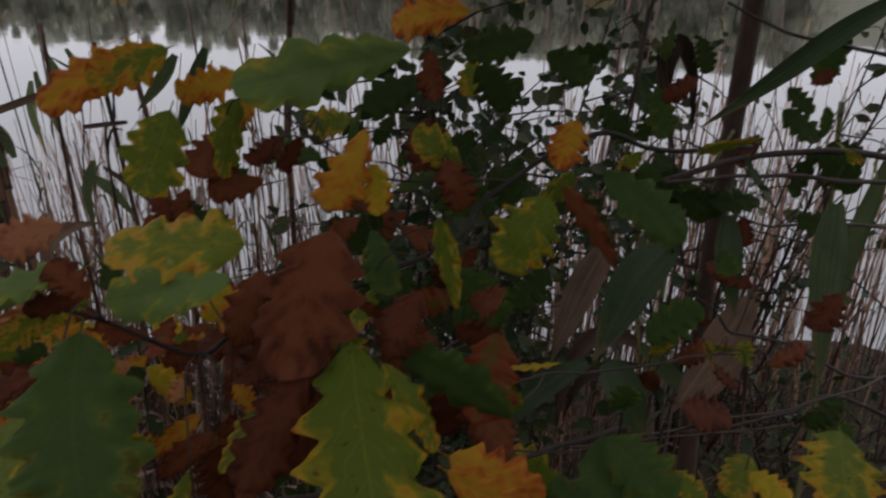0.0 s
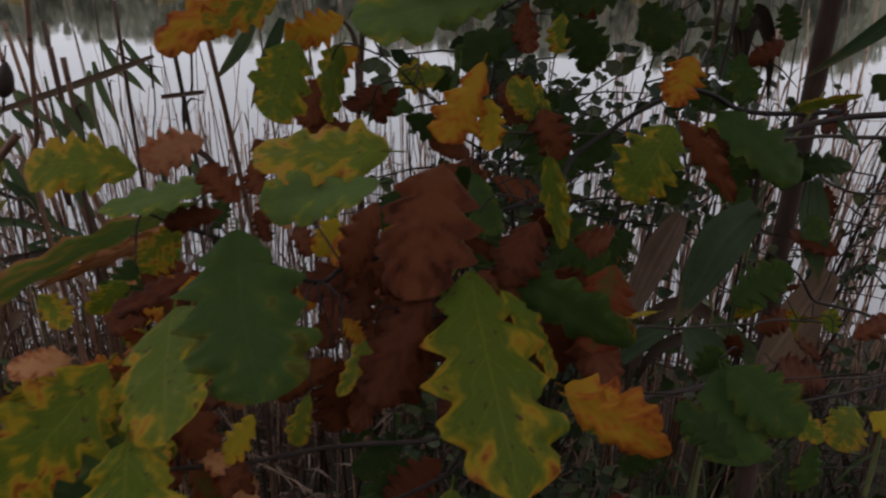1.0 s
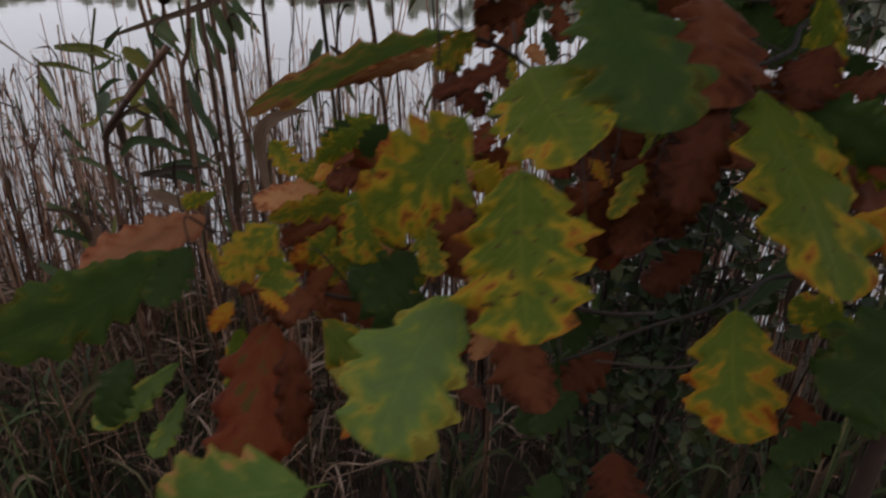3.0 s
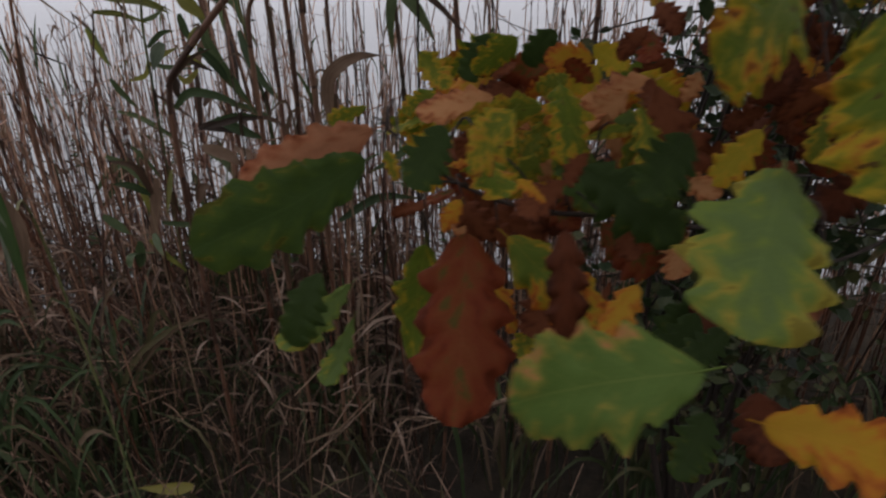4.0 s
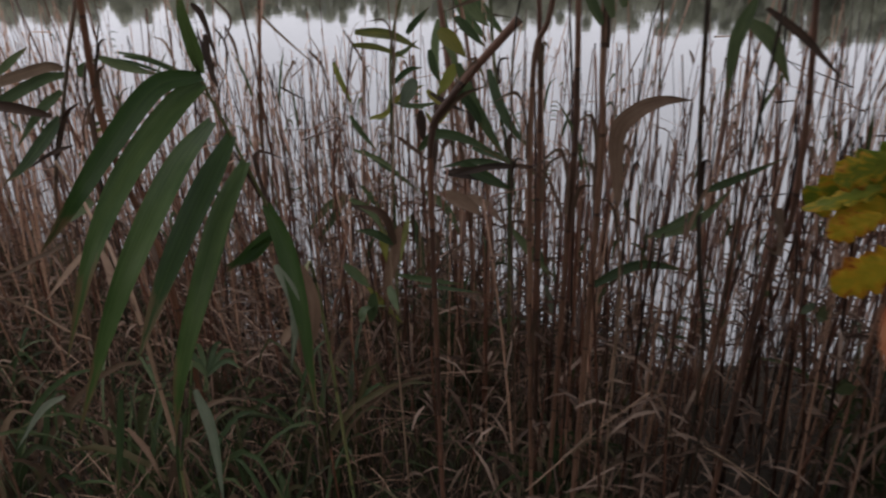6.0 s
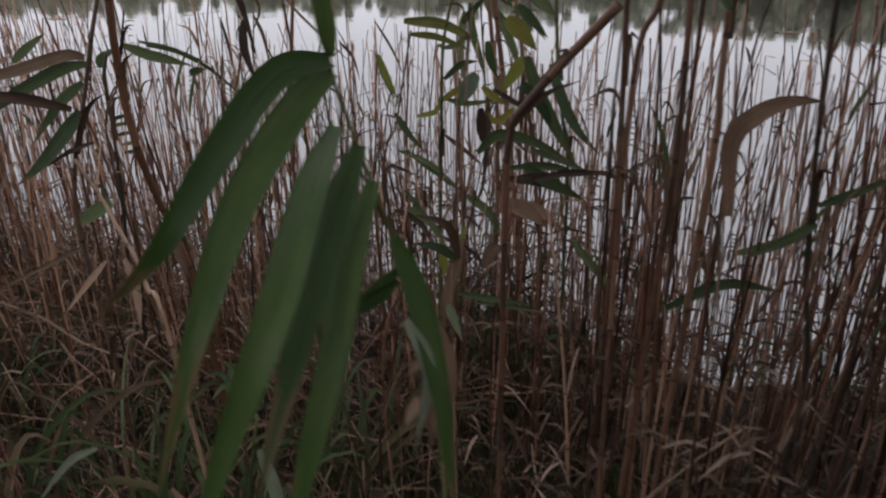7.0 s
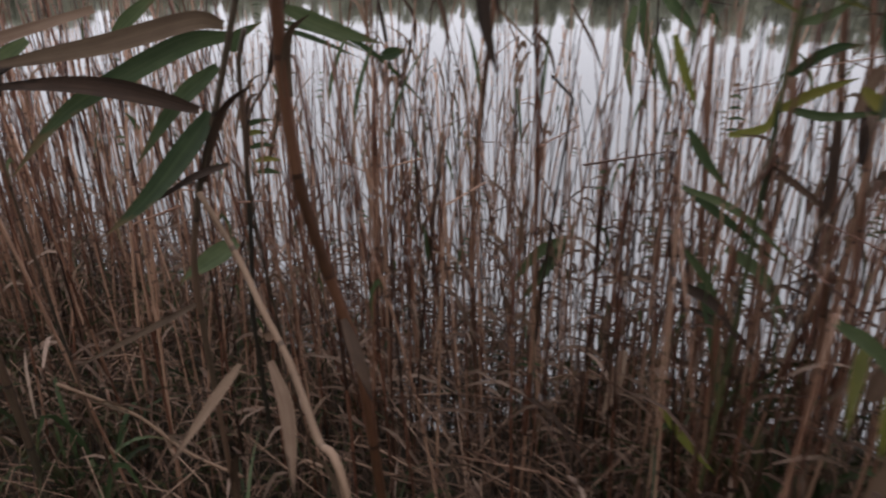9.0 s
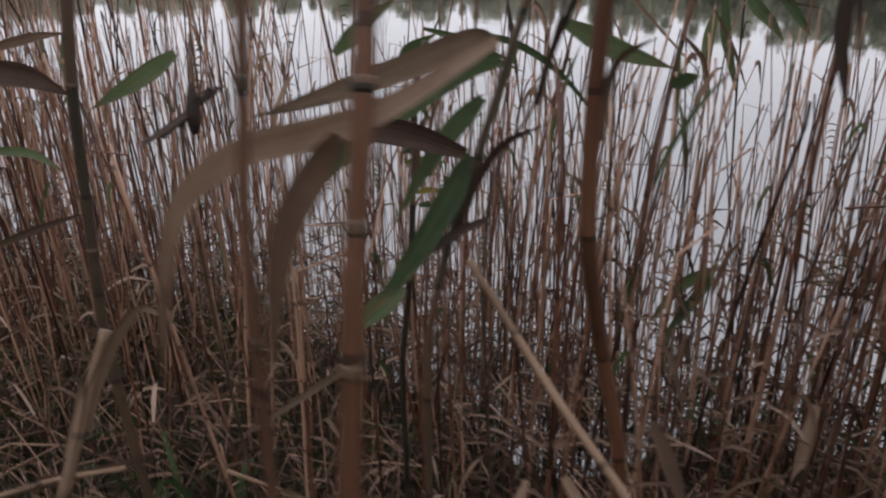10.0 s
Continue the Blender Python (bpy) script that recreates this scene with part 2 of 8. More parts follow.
# the haze over the lake is put into this pale leaf colour
plant_material("far_leaf_hazed", (0.36, 0.365, 0.28), (0.41, 0.415, 0.32), (0.47, 0.46, 0.36), 0.8, 0.1, 0.45, 0.3)
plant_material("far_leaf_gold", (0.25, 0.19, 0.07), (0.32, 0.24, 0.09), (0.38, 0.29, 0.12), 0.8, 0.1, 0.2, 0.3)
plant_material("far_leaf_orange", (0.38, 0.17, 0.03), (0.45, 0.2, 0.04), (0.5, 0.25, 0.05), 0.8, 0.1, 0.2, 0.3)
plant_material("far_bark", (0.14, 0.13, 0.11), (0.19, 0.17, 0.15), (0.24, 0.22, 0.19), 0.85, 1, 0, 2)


def earth_material():
    n = Nodes("earth", 0.9, 0.2)
    p = n.coords.outputs["Object"]
    big, small = n.noise(p, 1.4, 5, 0.65), n.noise(p, 26.0, 5, 0.7)
    col = n.ramp(n.math("ADD", n.math("MULTIPLY", big, 0.5), n.math("MULTIPLY", small, 0.5)),
                 [(0.3, (0.008, 0.006, 0.004)), (0.5, (0.022, 0.016, 0.010)), (0.68, (0.050, 0.036, 0.022))])
    n.bump(small, 0.8, 0.02)
    MAT["earth"] = n.colour(col)


def water_material():
    n = Nodes("water", 0.035, 0.5)
    n.bsdf.inputs["Base Color"].default_value = (0.012, 0.014, 0.011, 1)
    n.bsdf.inputs["IOR"].default_value = 3.0
    n.bsdf.inputs["Specular IOR Level"].default_value = 0.5
    p = n.coords.outputs["Object"]
    ripple = n.math("ADD", n.noise(p, 0.8, 3, 0.5), n.math("MULTIPLY", n.noise(p, 5.0, 2, 0.5), 0.18))
    n.bump(ripple, 0.10, 0.02)
    MAT["water"] = n.mat


earth_material()
water_material()


# ---------------------------------------------------------------- mesh tools
class Geo:
    """Collects tubes and blades, and makes one mesh of them."""

    def __init__(self):
        self.v, self.f, self.uv = [], [], []

    def tube(self, pts, radii, sides=4):
        pts = [Vector(p) for p in pts]
        start, way = len(self.v), 0.0
        for i, p in enumerate(pts):
            way += (p - pts[i - 1]).length if i else 0.0
            d = (pts[min(i + 1, len(pts) - 1)] - pts[max(i - 1, 0)]).normalized()
            a = d.cross(Vector((0.37, 0.9, 0.11))).normalized()
            b = d.cross(a)
            for k in range(sides):
                w = 2 * math.pi * k / sides
                self.v.append(p + (a * math.cos(w) + b * math.sin(w)) * radii[i])
                self.uv.append((k / sides, way, i / (len(pts) - 1)))
        for i in range(len(pts) - 1):
            for k in range(sides):
                q, s = start + i * sides, (k + 1) % sides
                self.f.append((q + k, q + s, q + sides + s, q + sides + k))
        self.f.append(tuple(start + k for k in reversed(range(sides))))
        self.f.append(tuple(start + (len(pts) - 1) * sides + k for k in range(sides)))

    def blade(self, pts, widths, face, fold=0.25):
        """A long leaf with a keel: three points across each station."""
        pts = [Vector(p) for p in pts]
        start, way = len(self.v), 0.0
        face = Vector(face)
        for i, p in enumerate(pts):
            way += (p - pts[i - 1]).length if i else 0.0
            d = (pts[min(i + 1, len(pts) - 1)] - pts[max(i - 1, 0)]).normalized()
            s = d.cross(face)
            s = s.normalized() if s.length > 1e-4 else d.cross(Vector((0, 0.3, 1))).normalized()
            n = s.cross(d)
            w = widths[i] / 2
            self.v += [p - s * w + n * w * fold, p, p + s * w + n * w * fold]
            self.uv += [(k, way, i / (len(pts) - 1)) for k in (0.0, 0.5, 1.0)]
        for i in range(len(pts) - 1):
            q = start + 3 * i
            self.f += [(q, q + 1, q + 4, q + 3), (q + 1, q + 2, q + 5, q + 4)]

    def mesh(self, name, material, smooth=True):
        m = bpy.data.meshes.new(name)
        m.from_pydata([tuple(v) for v in self.v], [], self.f)
        m.materials.append(MAT[material])
        at = np.empty(len(m.loops), dtype=np.int32)
        m.loops.foreach_get("vertex_index", at)
        uv = np.array(self.uv, dtype=np.float32)[at]
        m.uv_layers.new(name="grain").data.foreach_set("uv", np.ascontiguousarray(uv[:, :2]).ravel())
        m.uv_layers.new(name="run").data.foreach_set("uv", np.ascontiguousarray(uv[:, [2, 2]]).ravel())
        if smooth:
            m.shade_smooth()
        m.update()
        return m


def curve_points(pts, per=6):
    """A smooth line through the given places."""
    pts = [Vector(p) for p in pts]
    if len(pts) < 3:
        return [pts[0].lerp(pts[-1], i / per) for i in range(per + 1)]
    ends = [pts[0] * 2 - pts[1], *pts, pts[-1] * 2 - pts[-2]]
    out = []
    for i in range(1, len(ends) - 2):
        a, b, c, d = ends[i - 1 : i + 3]
        for k in range(per):
            t = k / per
            out.append(0.5 * (2 * b + (c - a) * t + (2 * a - 5 * b + 4 * c - d) * t * t + (3 * b - a - 3 * c + d) * t**3))
    return out + [pts[-1]]


def straight_points(pts, per=6):
    """A line with its bends kept, only slightly rounded."""
    pts = [Vector(p) for p in pts]
    out = [a.lerp(b, k / per) for a, b in zip(pts, pts[1:]) for k in range(per)] + [pts[-1]]
    for _ in range(2):
        out = [out[0]] + [(a + 2 * b + c) / 4 for a, b, c in zip(out, out[1:], out[2:])] + [out[-1]]
    return out


def taper(n, width, tip=0.04, root=0.45, most=0.35):
    """Widths along a blade: narrow foot, full body, drawn-out tip."""
    out = []
    for i in range(n):
        t = i / (n - 1)
        out.append(width * (root + (1 - root) * math.sin(math.pi / 2 * min(t / most, 1))) if t < most
                   else width * max(tip, 1 - ((t - most) / (1 - most)) ** 1.8))
    return out


def part(name, mesh, parent, label=""):
    ob = new(name, mesh)
    ob.parent = parent
    if label:
        ob["label"] = label
    return ob


def wavy(x, y, scale=1.0, seed=0.0):
    return noise.noise(Vector((x * scale, y * scale, seed)))


# ---------------------------------------------------------------- ground, lake and far bank
WATER = -0.06


def shore(x):
    """Where the bank meets the water."""
    return 2.95 + 0.25 * wavy(x, 3.0, 0.7) + 0.12 * max(-1.5, min(0.5, x))


def ground_height(x, y):
    bank = 0.02 + 0.10 * wavy(x, y, 1.1) + 0.03 * wavy(x, y, 4.0, 5.0) + 0.05 * max(0.0, -y) ** 1.1
    s = y - shore(x)
    if s < 0:
        return bank - 0.10 * max(0.0, 1 + s / 0.6)
    if y < 118:
        return -0.12 - 0.25 * min(1.0, s / 1.5) - 0.5 * min(1.0, s / 12) + 0.03 * wavy(x, y, 2.0)
    return -0.85 + 1.5 * min(1.0, (y - 118) / 8) + 0.04 * max(0.0, y - 126)


def grid_mesh(name, xs, ys, height, material):
    v = [(x, y, height(x, y)) for y in ys for x in xs]
    w = len(xs)
    f = [(j * w + i, j * w + i + 1, (j + 1) * w + i + 1, (j + 1) * w + i) for j in range(len(ys) - 1) for i in range(w - 1)]
    m = bpy.data.meshes.new(name)
    m.from_pydata(v, [], f)
    m.materials.append(MAT[material])
    m.shade_smooth()
    return m


def spaced(near, far, step, grow=1.25):
    out, v = [near], near
    while v < far:
        step *= grow
        v += step
        out.append(min(v, far))
    return out


right = spaced(3.5, 900, 0.15)
left = [-x for x in reversed(spaced(5.0, 900, 0.15))]
xs = left[:-1] + list(np.linspace(-5.0, 3.5, 86)) + right[1:]
back_y = [-y for y in reversed(spaced(0.5, 400, 0.15))]
ys = back_y[:-1] + list(np.linspace(-0.5, 4.0, 56)) + spaced(4.0, 110, 0.15)[1:] + [114, 118, 120, 122, 124, 126, 130, 140, 160, 220, 400, 900]
ground = tagged(new("ground", grid_mesh("ground", xs, ys, ground_height, "earth")),
                "dark damp earth of the lake bank and bed", "ground", kind="structure")
water = tagged(new("water", grid_mesh("water", [-900, -300, -60, -10, 0, 10, 60, 300, 900], [1.9, 3, 6, 12, 30, 60, 90, 122.5],
                                      lambda x, y: WATER, "water")),
               "still grey lake water mirroring the overcast sky", "water", kind="structure")


def crown_mesh(name, material, height, width, clumps, seed, size=(0.5, 1.1), low=0.22):
    """An uneven crown of small tilted leaf clumps."""
    rnd = random.Random(seed)
    v, f = [], []
    lobes = [(rnd.uniform(-0.28, 0.28), rnd.uniform(-0.28, 0.28), rnd.uniform(low + 0.1, 0.86), rnd.uniform(0.14, 0.26)) for _ in range(9)]
    lobes.append((0, 0, 0.9, 0.11))
    for _ in range(clumps):
        lx, ly, lz, lr = rnd.choice(lobes)
        d = Vector((rnd.gauss(0, 1), rnd.gauss(0, 1), rnd.gauss(0, 1))).normalized() * rnd.random() ** 0.4
        c = Vector(((lx + d.x * lr) * width, (ly + d.y * lr) * width, (lz + d.z * lr * 0.7) * height))
        s = rnd.uniform(*size) / 2
        a = Vector((rnd.gauss(0, 1), rnd.gauss(0, 1), rnd.gauss(0, 0.6))).normalized()
        b = a.cross(Vector((rnd.gauss(0, 1), rnd.gauss(0, 1), rnd.gauss(0, 1)))).normalized()
        n = a.cross(b) * 0.3
        q = len(v)
        v += [c - a * s, c - b * s * 0.7 + n * s, c + a * s, c + b * s * 0.7 + n * s, c + n * s * 1.4]
        f += [(q, q + 1, q + 4), (q + 1, q + 2, q + 4), (q + 2, q + 3, q + 4), (q + 3, q, q + 4)]
    m = bpy.data.meshes.new(name)
    m.from_pydata([tuple(p) for p in v], [], f)
    m.materials.append(MAT[material])
    return m


def far_tree(material, height, width, seed, label):
    tree = tagged(new("tree"), label, "tree", group="trees on the far bank")
    rnd = random.Random(seed)
    g = Geo()
    g.tube([(0, 0, -0.3), (0.1, 0, height * 0.3), (0.0, 0.1, height * 0.6), (0, 0, height * 0.9)],
           [height * 0.018, height * 0.014, height * 0.009, height * 0.003], 6)
    for _ in range(7):
        z, w = rnd.uniform(0.3, 0.7) * height, rnd.uniform(0, 6.28)
        g.tube([(0, 0, z), (math.cos(w) * width * 0.16, math.sin(w) * width * 0.16, z + height * 0.08),
                (math.cos(w) * width * 0.3, math.sin(w) * width * 0.3, z + height * 0.12)], [0.09, 0.06, 0.02], 4)
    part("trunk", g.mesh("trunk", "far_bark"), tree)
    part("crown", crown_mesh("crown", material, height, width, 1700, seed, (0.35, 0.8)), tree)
    return tree


protos = [far_tree("far_leaf_hazed", 12.0, 8.0, 1, "grey-green broadleaf tree on the far bank, mist in its colour"),
          far_tree("far_leaf_hazed", 12.0, 6.5, 2, "slender grey-green tree on the far bank, mist in its colour"),
          far_tree("far_leaf_hazed", 12.0, 9.0, 3, "wide grey-green tree on the far bank, mist in its colour"),
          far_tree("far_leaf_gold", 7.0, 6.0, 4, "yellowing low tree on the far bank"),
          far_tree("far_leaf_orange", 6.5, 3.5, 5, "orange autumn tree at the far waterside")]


def tree_line(x):
    """Height of the far wood's outline along the bank."""
    return 14.5 + min(4.8, 0.00036 * (x + 65) ** 2) + 0.9 * wavy(x, 0, 0.13) + 0.8 * wavy(x, 7, 0.4)


rnd = random.Random(11)
x, used = -225.0, set()
while x < 90:
    k = rnd.choice((0, 0, 1, 1, 2))
    y = rnd.uniform(131, 139)
    s = tree_line(x) / 12.0 * y / 132 * rnd.uniform(0.93, 1.04)
    m = pose(x, y, 0.6, 0, 0, rnd.uniform(0, 360)) @ Matrix.Diagonal((s, s, s, 1))
    if k in used:
        copy_thing(protos[k], m).scale = (s, s, s)
    else:
        protos[k].matrix_basis = m
        used.add(k)
    x += rnd.uniform(2.6, 4.6)
for k, spots in ((3, (-128, -112, -96, -90, -70, -61, -44, -38, -20, -12, 3, 12, 30, 44)), (4, (-110,))):
    for i, px in enumerate(spots):
        s = rnd.uniform(0.75, 1.1)
        m = pose(px, rnd.uniform(126, 129), 0.3, 0, 0, rnd.uniform(0, 360)) @ Matrix.Diagonal((s, s, s, 1))
        if i:
            copy_thing(protos[k], m).scale = (s, s, s)
        else:
            protos[k].matrix_basis = m


def wood_height(x, y):
    if y < 141:
        return 0.5
    return 0.5 + (tree_line(x) - 3.5 + 1.2 * wavy(x, y, 0.5)) * min(1.0, (y - 141) / 2.5)


# same pale leaf colour, so the mist is painted on here too
tagged(new("backdrop", grid_mesh("backdrop", list(np.linspace(-260, 200, 240)), [141, 142, 143.5, 146, 150, 160], wood_height, "far_leaf_hazed")),
       "grey-green wood behind the far bank, mist in its colour", "wood", kind="structure")


# unseen rise behind the path, added to hold back sky light
def shade_backdrop_height(x, y):
    return 0.2 + 6.0 * min(1.0, max(0.0, (-5.0 - y) / 3.0)) + 1.2 * wavy(x, y, 0.6) + 0.5 * wavy(x, y, 1.7)


tagged(new("backdrop_wood", grid_mesh("backdrop_wood", list(np.linspace(-30, 30, 90)), list(np.linspace(-12, -5, 24)), shade_backdrop_height, "shrub_leaf")),
       "unseen dark backdrop added behind to block sky light", "wood", kind="structure")


# ---------------------------------------------------------------- oak
oak = tagged(new("oak_sapling"), "young oak with lobed leaves turning green, gold and brown", "oak tree")
oak.location = (0.63, 1.13, 0.0)


def oak_mesh(shape, material):
    """One lobed leaf, 1 long from stalk to tip, 1 wide at its widest: wedge foot, round forward lobes, narrow bays, keeled and waved."""
    rnd = random.Random(shape * 7 + 1)
    lobes = rnd.choice((5, 6, 6))
    deep = rnd.uniform(0.36, 0.46) if shape % 3 else rnd.uniform(0.30, 0.36)
    if shape > 12:
        deep = 0.2
    rows, cols = 96, 5
    phase = (rnd.uniform(-0.22, 0.22), rnd.uniform(-0.22, 0.22))
    odd = [rnd.uniform(0.82, 1.12) for _ in range(2 * lobes + 8)]
    widest = rnd.uniform(0.34, 0.60)
    foot = rnd.uniform(0.55, 0.85)
    wave = rnd.uniform(0, 6.28)
    sway = rnd.uniform(-0.05, 0.05)
    v, uv = [], []
    for j in range(rows + 1):
        t = j / rows
        rise = min(1.0, t / widest)
        fall = max(0.0, (t - widest) / (1 - widest))
        body = (0.07 + 0.93 * math.sin(math.pi / 2 * rise) ** foot) * max(0.05, 1 - fall ** 2.7) ** 0.5
        rib = Vector((sway * math.sin(math.pi * t), 0.09 + 0.88 * t))
        for i in range(-cols, cols + 1):
            sgn = -1 if i < 0 else 1
            u = abs(i) / cols
            q = (0.12 + 0.88 * t ** 0.86) * lobes + phase[sgn > 0] * math.sin(math.pi * t)
            swell = math.sin(math.pi * (q % 1.0) ** 1.5) ** 0.9
            bay = deep * (1 - swell) * min(1.0, 5 * t) * (1 - 0.35 * fall)
            own = 1 + (odd[int(q + 1) * 2 + (sgn > 0)] - 1) * swell
            nick = 0.04 * math.sin(2 * math.pi * q * 2.5 + wave) * swell + 0.09 * wavy(t * 6, sgn * 3.0, 2.0, shape + 0.5)
            half = max(0.5 * body * ((1 - bay) * own + nick), 0.008)
            x = rib.x + sgn * u * half
            y = rib.y + 0.07 * u ** 1.5 * body * (1 - t)
            ruck = math.sin(2 * math.pi * q + wave * sgn)
            z = (0.10 * u * half + 0.022 * u * u * ruck * body - 0.07 * u ** 3 * body
                 + 0.05 * math.sin(3 * t + wave) * u * sgn * body + 0.02 * wavy(x * 4, y * 4, 1.5, shape))
            v.append((x, y, z))
            uv.append((sgn * u * (0.45 + 0.55 * body) * (1 - 0.3 * bay), t))
    high = max(p[1] for p in v)
    broad = 2 * max(abs(p[0]) for p in v)
    v = [(x / broad, y if y < 0.09 else 0.09 + (y - 0.09) * 0.91 / (high - 0.09), z) for x, y, z in v]
    w = 2 * cols + 1
    f = [(j * w + i, j * w + i + 1, (j + 1) * w + i + 1, (j + 1) * w + i) for j in range(rows) for i in range(w - 1)]
    # the stalk
    q = len(v)
    for y in (0.0, 0.09, 0.2):
        for k in range(4):
            a = math.pi / 2 * k
            v.append((0.010 * math.cos(a), y, 0.010 * math.sin(a) - 0.004))
            uv.append((0.0, 0.0))
    for r in range(2):
        for k in range(4):
            s = (k + 1) % 4
            f.append((q + 4 * r + k, q + 4 * r + s, q + 4 * r + 4 + s, q + 4 * r + 4 + k))
    m = bpy.data.meshes.new("leaf")
    m.from_pydata(v, [], f)
    layer = m.uv_layers.new(name="leaf")
    for loop in m.loops:
        layer.data[loop.index].uv = uv[loop.vertex_index]
    m.materials.append(MAT[material])
    m.shade_smooth()
    return m


def bent(mesh, curl, twist):
    """Bends a leaf lengthwise and twists it a little."""
    for p in mesh.vertices:
        x, y, z = p.co
        a = curl * y
        c, s = math.cos(twist * y), math.sin(twist * y)
        x, z = x * c - z * s, x * s + z * c
        p.co = (x, y * (1 - 0.12 * a * a), z - 0.5 * a * y + 0.5 * curl * y)
    return mesh


leaf_shapes = {}
leaf_roots = []
leaf_count = itertools.count(2)


def oak_leaf(kind, base, tip, face, width, form=None):
    base, tip, face = Vector(base), Vector(tip), Vector(face)
    k = next(leaf_count)
    key = (kind, k % 5) if form is None else (kind, form, "picked")
    if key not in leaf_shapes:
        leaf_shapes[key] = bent(oak_mesh(k % 13 if form is None else form, kind), (0.5, -0.3, 0.95, 0.3, -0.6)[k % 5], (0.4, -0.45, 0.15, -0.3, 0.55)[k % 5])
    along = tip - base
    size = along.length
    y = along / size
    z = (face - y * face.dot(y)).normalized()
    xx = y.cross(z)
    m = Matrix((xx, y, z)).transposed().to_4x4()
    ob = part("leaf", leaf_shapes[key], oak)
    ob.matrix_basis = Matrix.Translation(base - oak.location) @ m @ Matrix.Diagonal((size * width * 0.97, size * 1.03, size * 0.8, 1))
    leaf_roots.append((base, y))
    return ob


branch_lines = []
branch_of = []


def oak_branch(pts, r0, r1):
    pts = curve_points(pts, 6)
    n = len(pts)
    wig = [p + Vector((wavy(p.x * 9, p.y * 9, 2, 1), wavy(p.x * 9, p.z * 9, 2, 2), wavy(p.y * 9, p.z * 9, 2, 3))) * 0.008 for p in pts]
    g = Geo()
    g.tube([p - oak.location for p in wig], [r0 + (r1 - r0) * i / (n - 1) for i in range(n)], 7)
    ob = part("branch", g.mesh("branch", "bark"), oak)
    branch_lines.extend(wig)
    branch_of.extend([ob] * len(wig))


g = Geo()
g.tube([(0.02, 0, -0.08), (0, 0, 0.25), (0.03, 0.02, 0.7), (0.0, 0.03, 1.2), (-0.02, 0.0, 1.7), (0.02, 0.02, 2.3), (0.0, 0.05, 2.9)],
       [0.03, 0.022, 0.019, 0.017, 0.016, 0.013, 0.007], 9)
part("trunk", g.mesh("trunk", "trunk_bark"), oak, "brown bark")
oak_branch([(0.659, 0.838, 1.525), (0.552, 0.820, 1.542), (0.431, 0.798, 1.541), (0.330, 0.754, 1.536)], 0.00468, 0.003400)
oak_branch([(0.506, 0.887, 1.530), (0.372, 0.842, 1.537), (0.248, 0.771, 1.578), (0.150, 0.728, 1.544), (0.080, 0.649, 1.513), (0.014, 0.589, 1.508), (-0.090, 0.519, 1.500), (-0.126, 0.481, 1.504), (-0.176, 0.469, 1.539), (-0.209, 0.465, 1.553)], 0.00338, 0.00136)
oak_branch([(0.150, 0.728, 1.544), (0.043, 0.703, 1.554), (0.007, 0.678, 1.574), (-0.031, 0.669, 1.597), (-0.070, 0.659, 1.629)], 0.001300, 0.00102)
oak_branch([(-0.002, 0.626, 1.249), (-0.126, 0.547, 1.303), (-0.222, 0.478, 1.342), (-0.300, 0.445, 1.368), (-0.348, 0.442, 1.391), (-0.388, 0.451, 1.414)], 0.002600, 0.00102)
oak_branch([(0.249, 0.585, 1.336), (0.095, 0.511, 1.364), (0.021, 0.467, 1.372), (-0.031, 0.412, 1.385), (-0.085, 0.384, 1.384), (-0.141, 0.354, 1.376)], 0.002600, 0.00102)
oak_branch([(0.021, 0.467, 1.372), (-0.035, 0.401, 1.366), (-0.064, 0.369, 1.369), (-0.120, 0.354, 1.378)], 0.001560, 0.00068)
oak_branch([(0.494, 0.795, 1.281), (0.321, 0.670, 1.352), (0.163, 0.605, 1.389), (0.091, 0.521, 1.432), (0.016, 0.498, 1.472), (-0.042, 0.479, 1.474)], 0.001560, 0.00102)
oak_branch([(0.163, 0.605, 1.389), (0.085, 0.482, 1.406), (0.144, 0.467, 1.408), (0.223, 0.447, 1.428), (0.313, 0.448, 1.431)], 0.001040, 0.00068)
oak_branch([(0.646, 0.726, 1.272), (0.467, 0.651, 1.296), (0.307, 0.598, 1.318), (0.166, 0.530, 1.361)], 0.00182, 0.00102)
oak_leaf("green", (-0.143, 0.366, 1.594), (-0.119, 0.273, 1.538), (-0.047, -0.600, 0.798), 0.62, 4)
oak_leaf("brown", (-0.025, 0.544, 1.575), (-0.054, 0.418, 1.521), (0.248, -0.466, 0.849), 0.54, 8)
oak_leaf("dark_brown", (-0.041, 0.429, 1.526), (-0.082, 0.377, 1.470), (-0.219, -0.631, 0.745), 0.5)
oak_leaf("green_gold", (-0.017, 0.464, 1.529), (0.003, 0.330, 1.438), (-0.021, -0.633, 0.774), 0.58, 4)
oak_leaf("green", (0.005, 0.457, 1.520), (0.086, 0.415, 1.484), (-0.390, -0.907, 0.156), 0.5)
oak_leaf("green_gold", (0.000, 0.446, 1.516), (0.041, 0.405, 1.460), (0.337, -0.624, 0.705), 0.4)
oak_leaf("orange", (0.037, 0.398, 1.462), (0.100, 0.365, 1.437), (-0.357, -0.899, 0.255), 0.5)
oak_leaf("green", (0.147, 0.413, 1.472), (0.142, 0.355, 1.432), (-0.449, -0.834, 0.320), 0.95, 12)
oak_leaf("green_gold", (0.119, 0.467, 1.620), (0.082, 0.450, 1.573), (-0.327, -0.773, 0.544), 0.85)
oak_leaf("brown", (0.132, 0.505, 1.616), (0.168, 0.473, 1.561), (-0.695, -0.719, -0.027), 0.5)
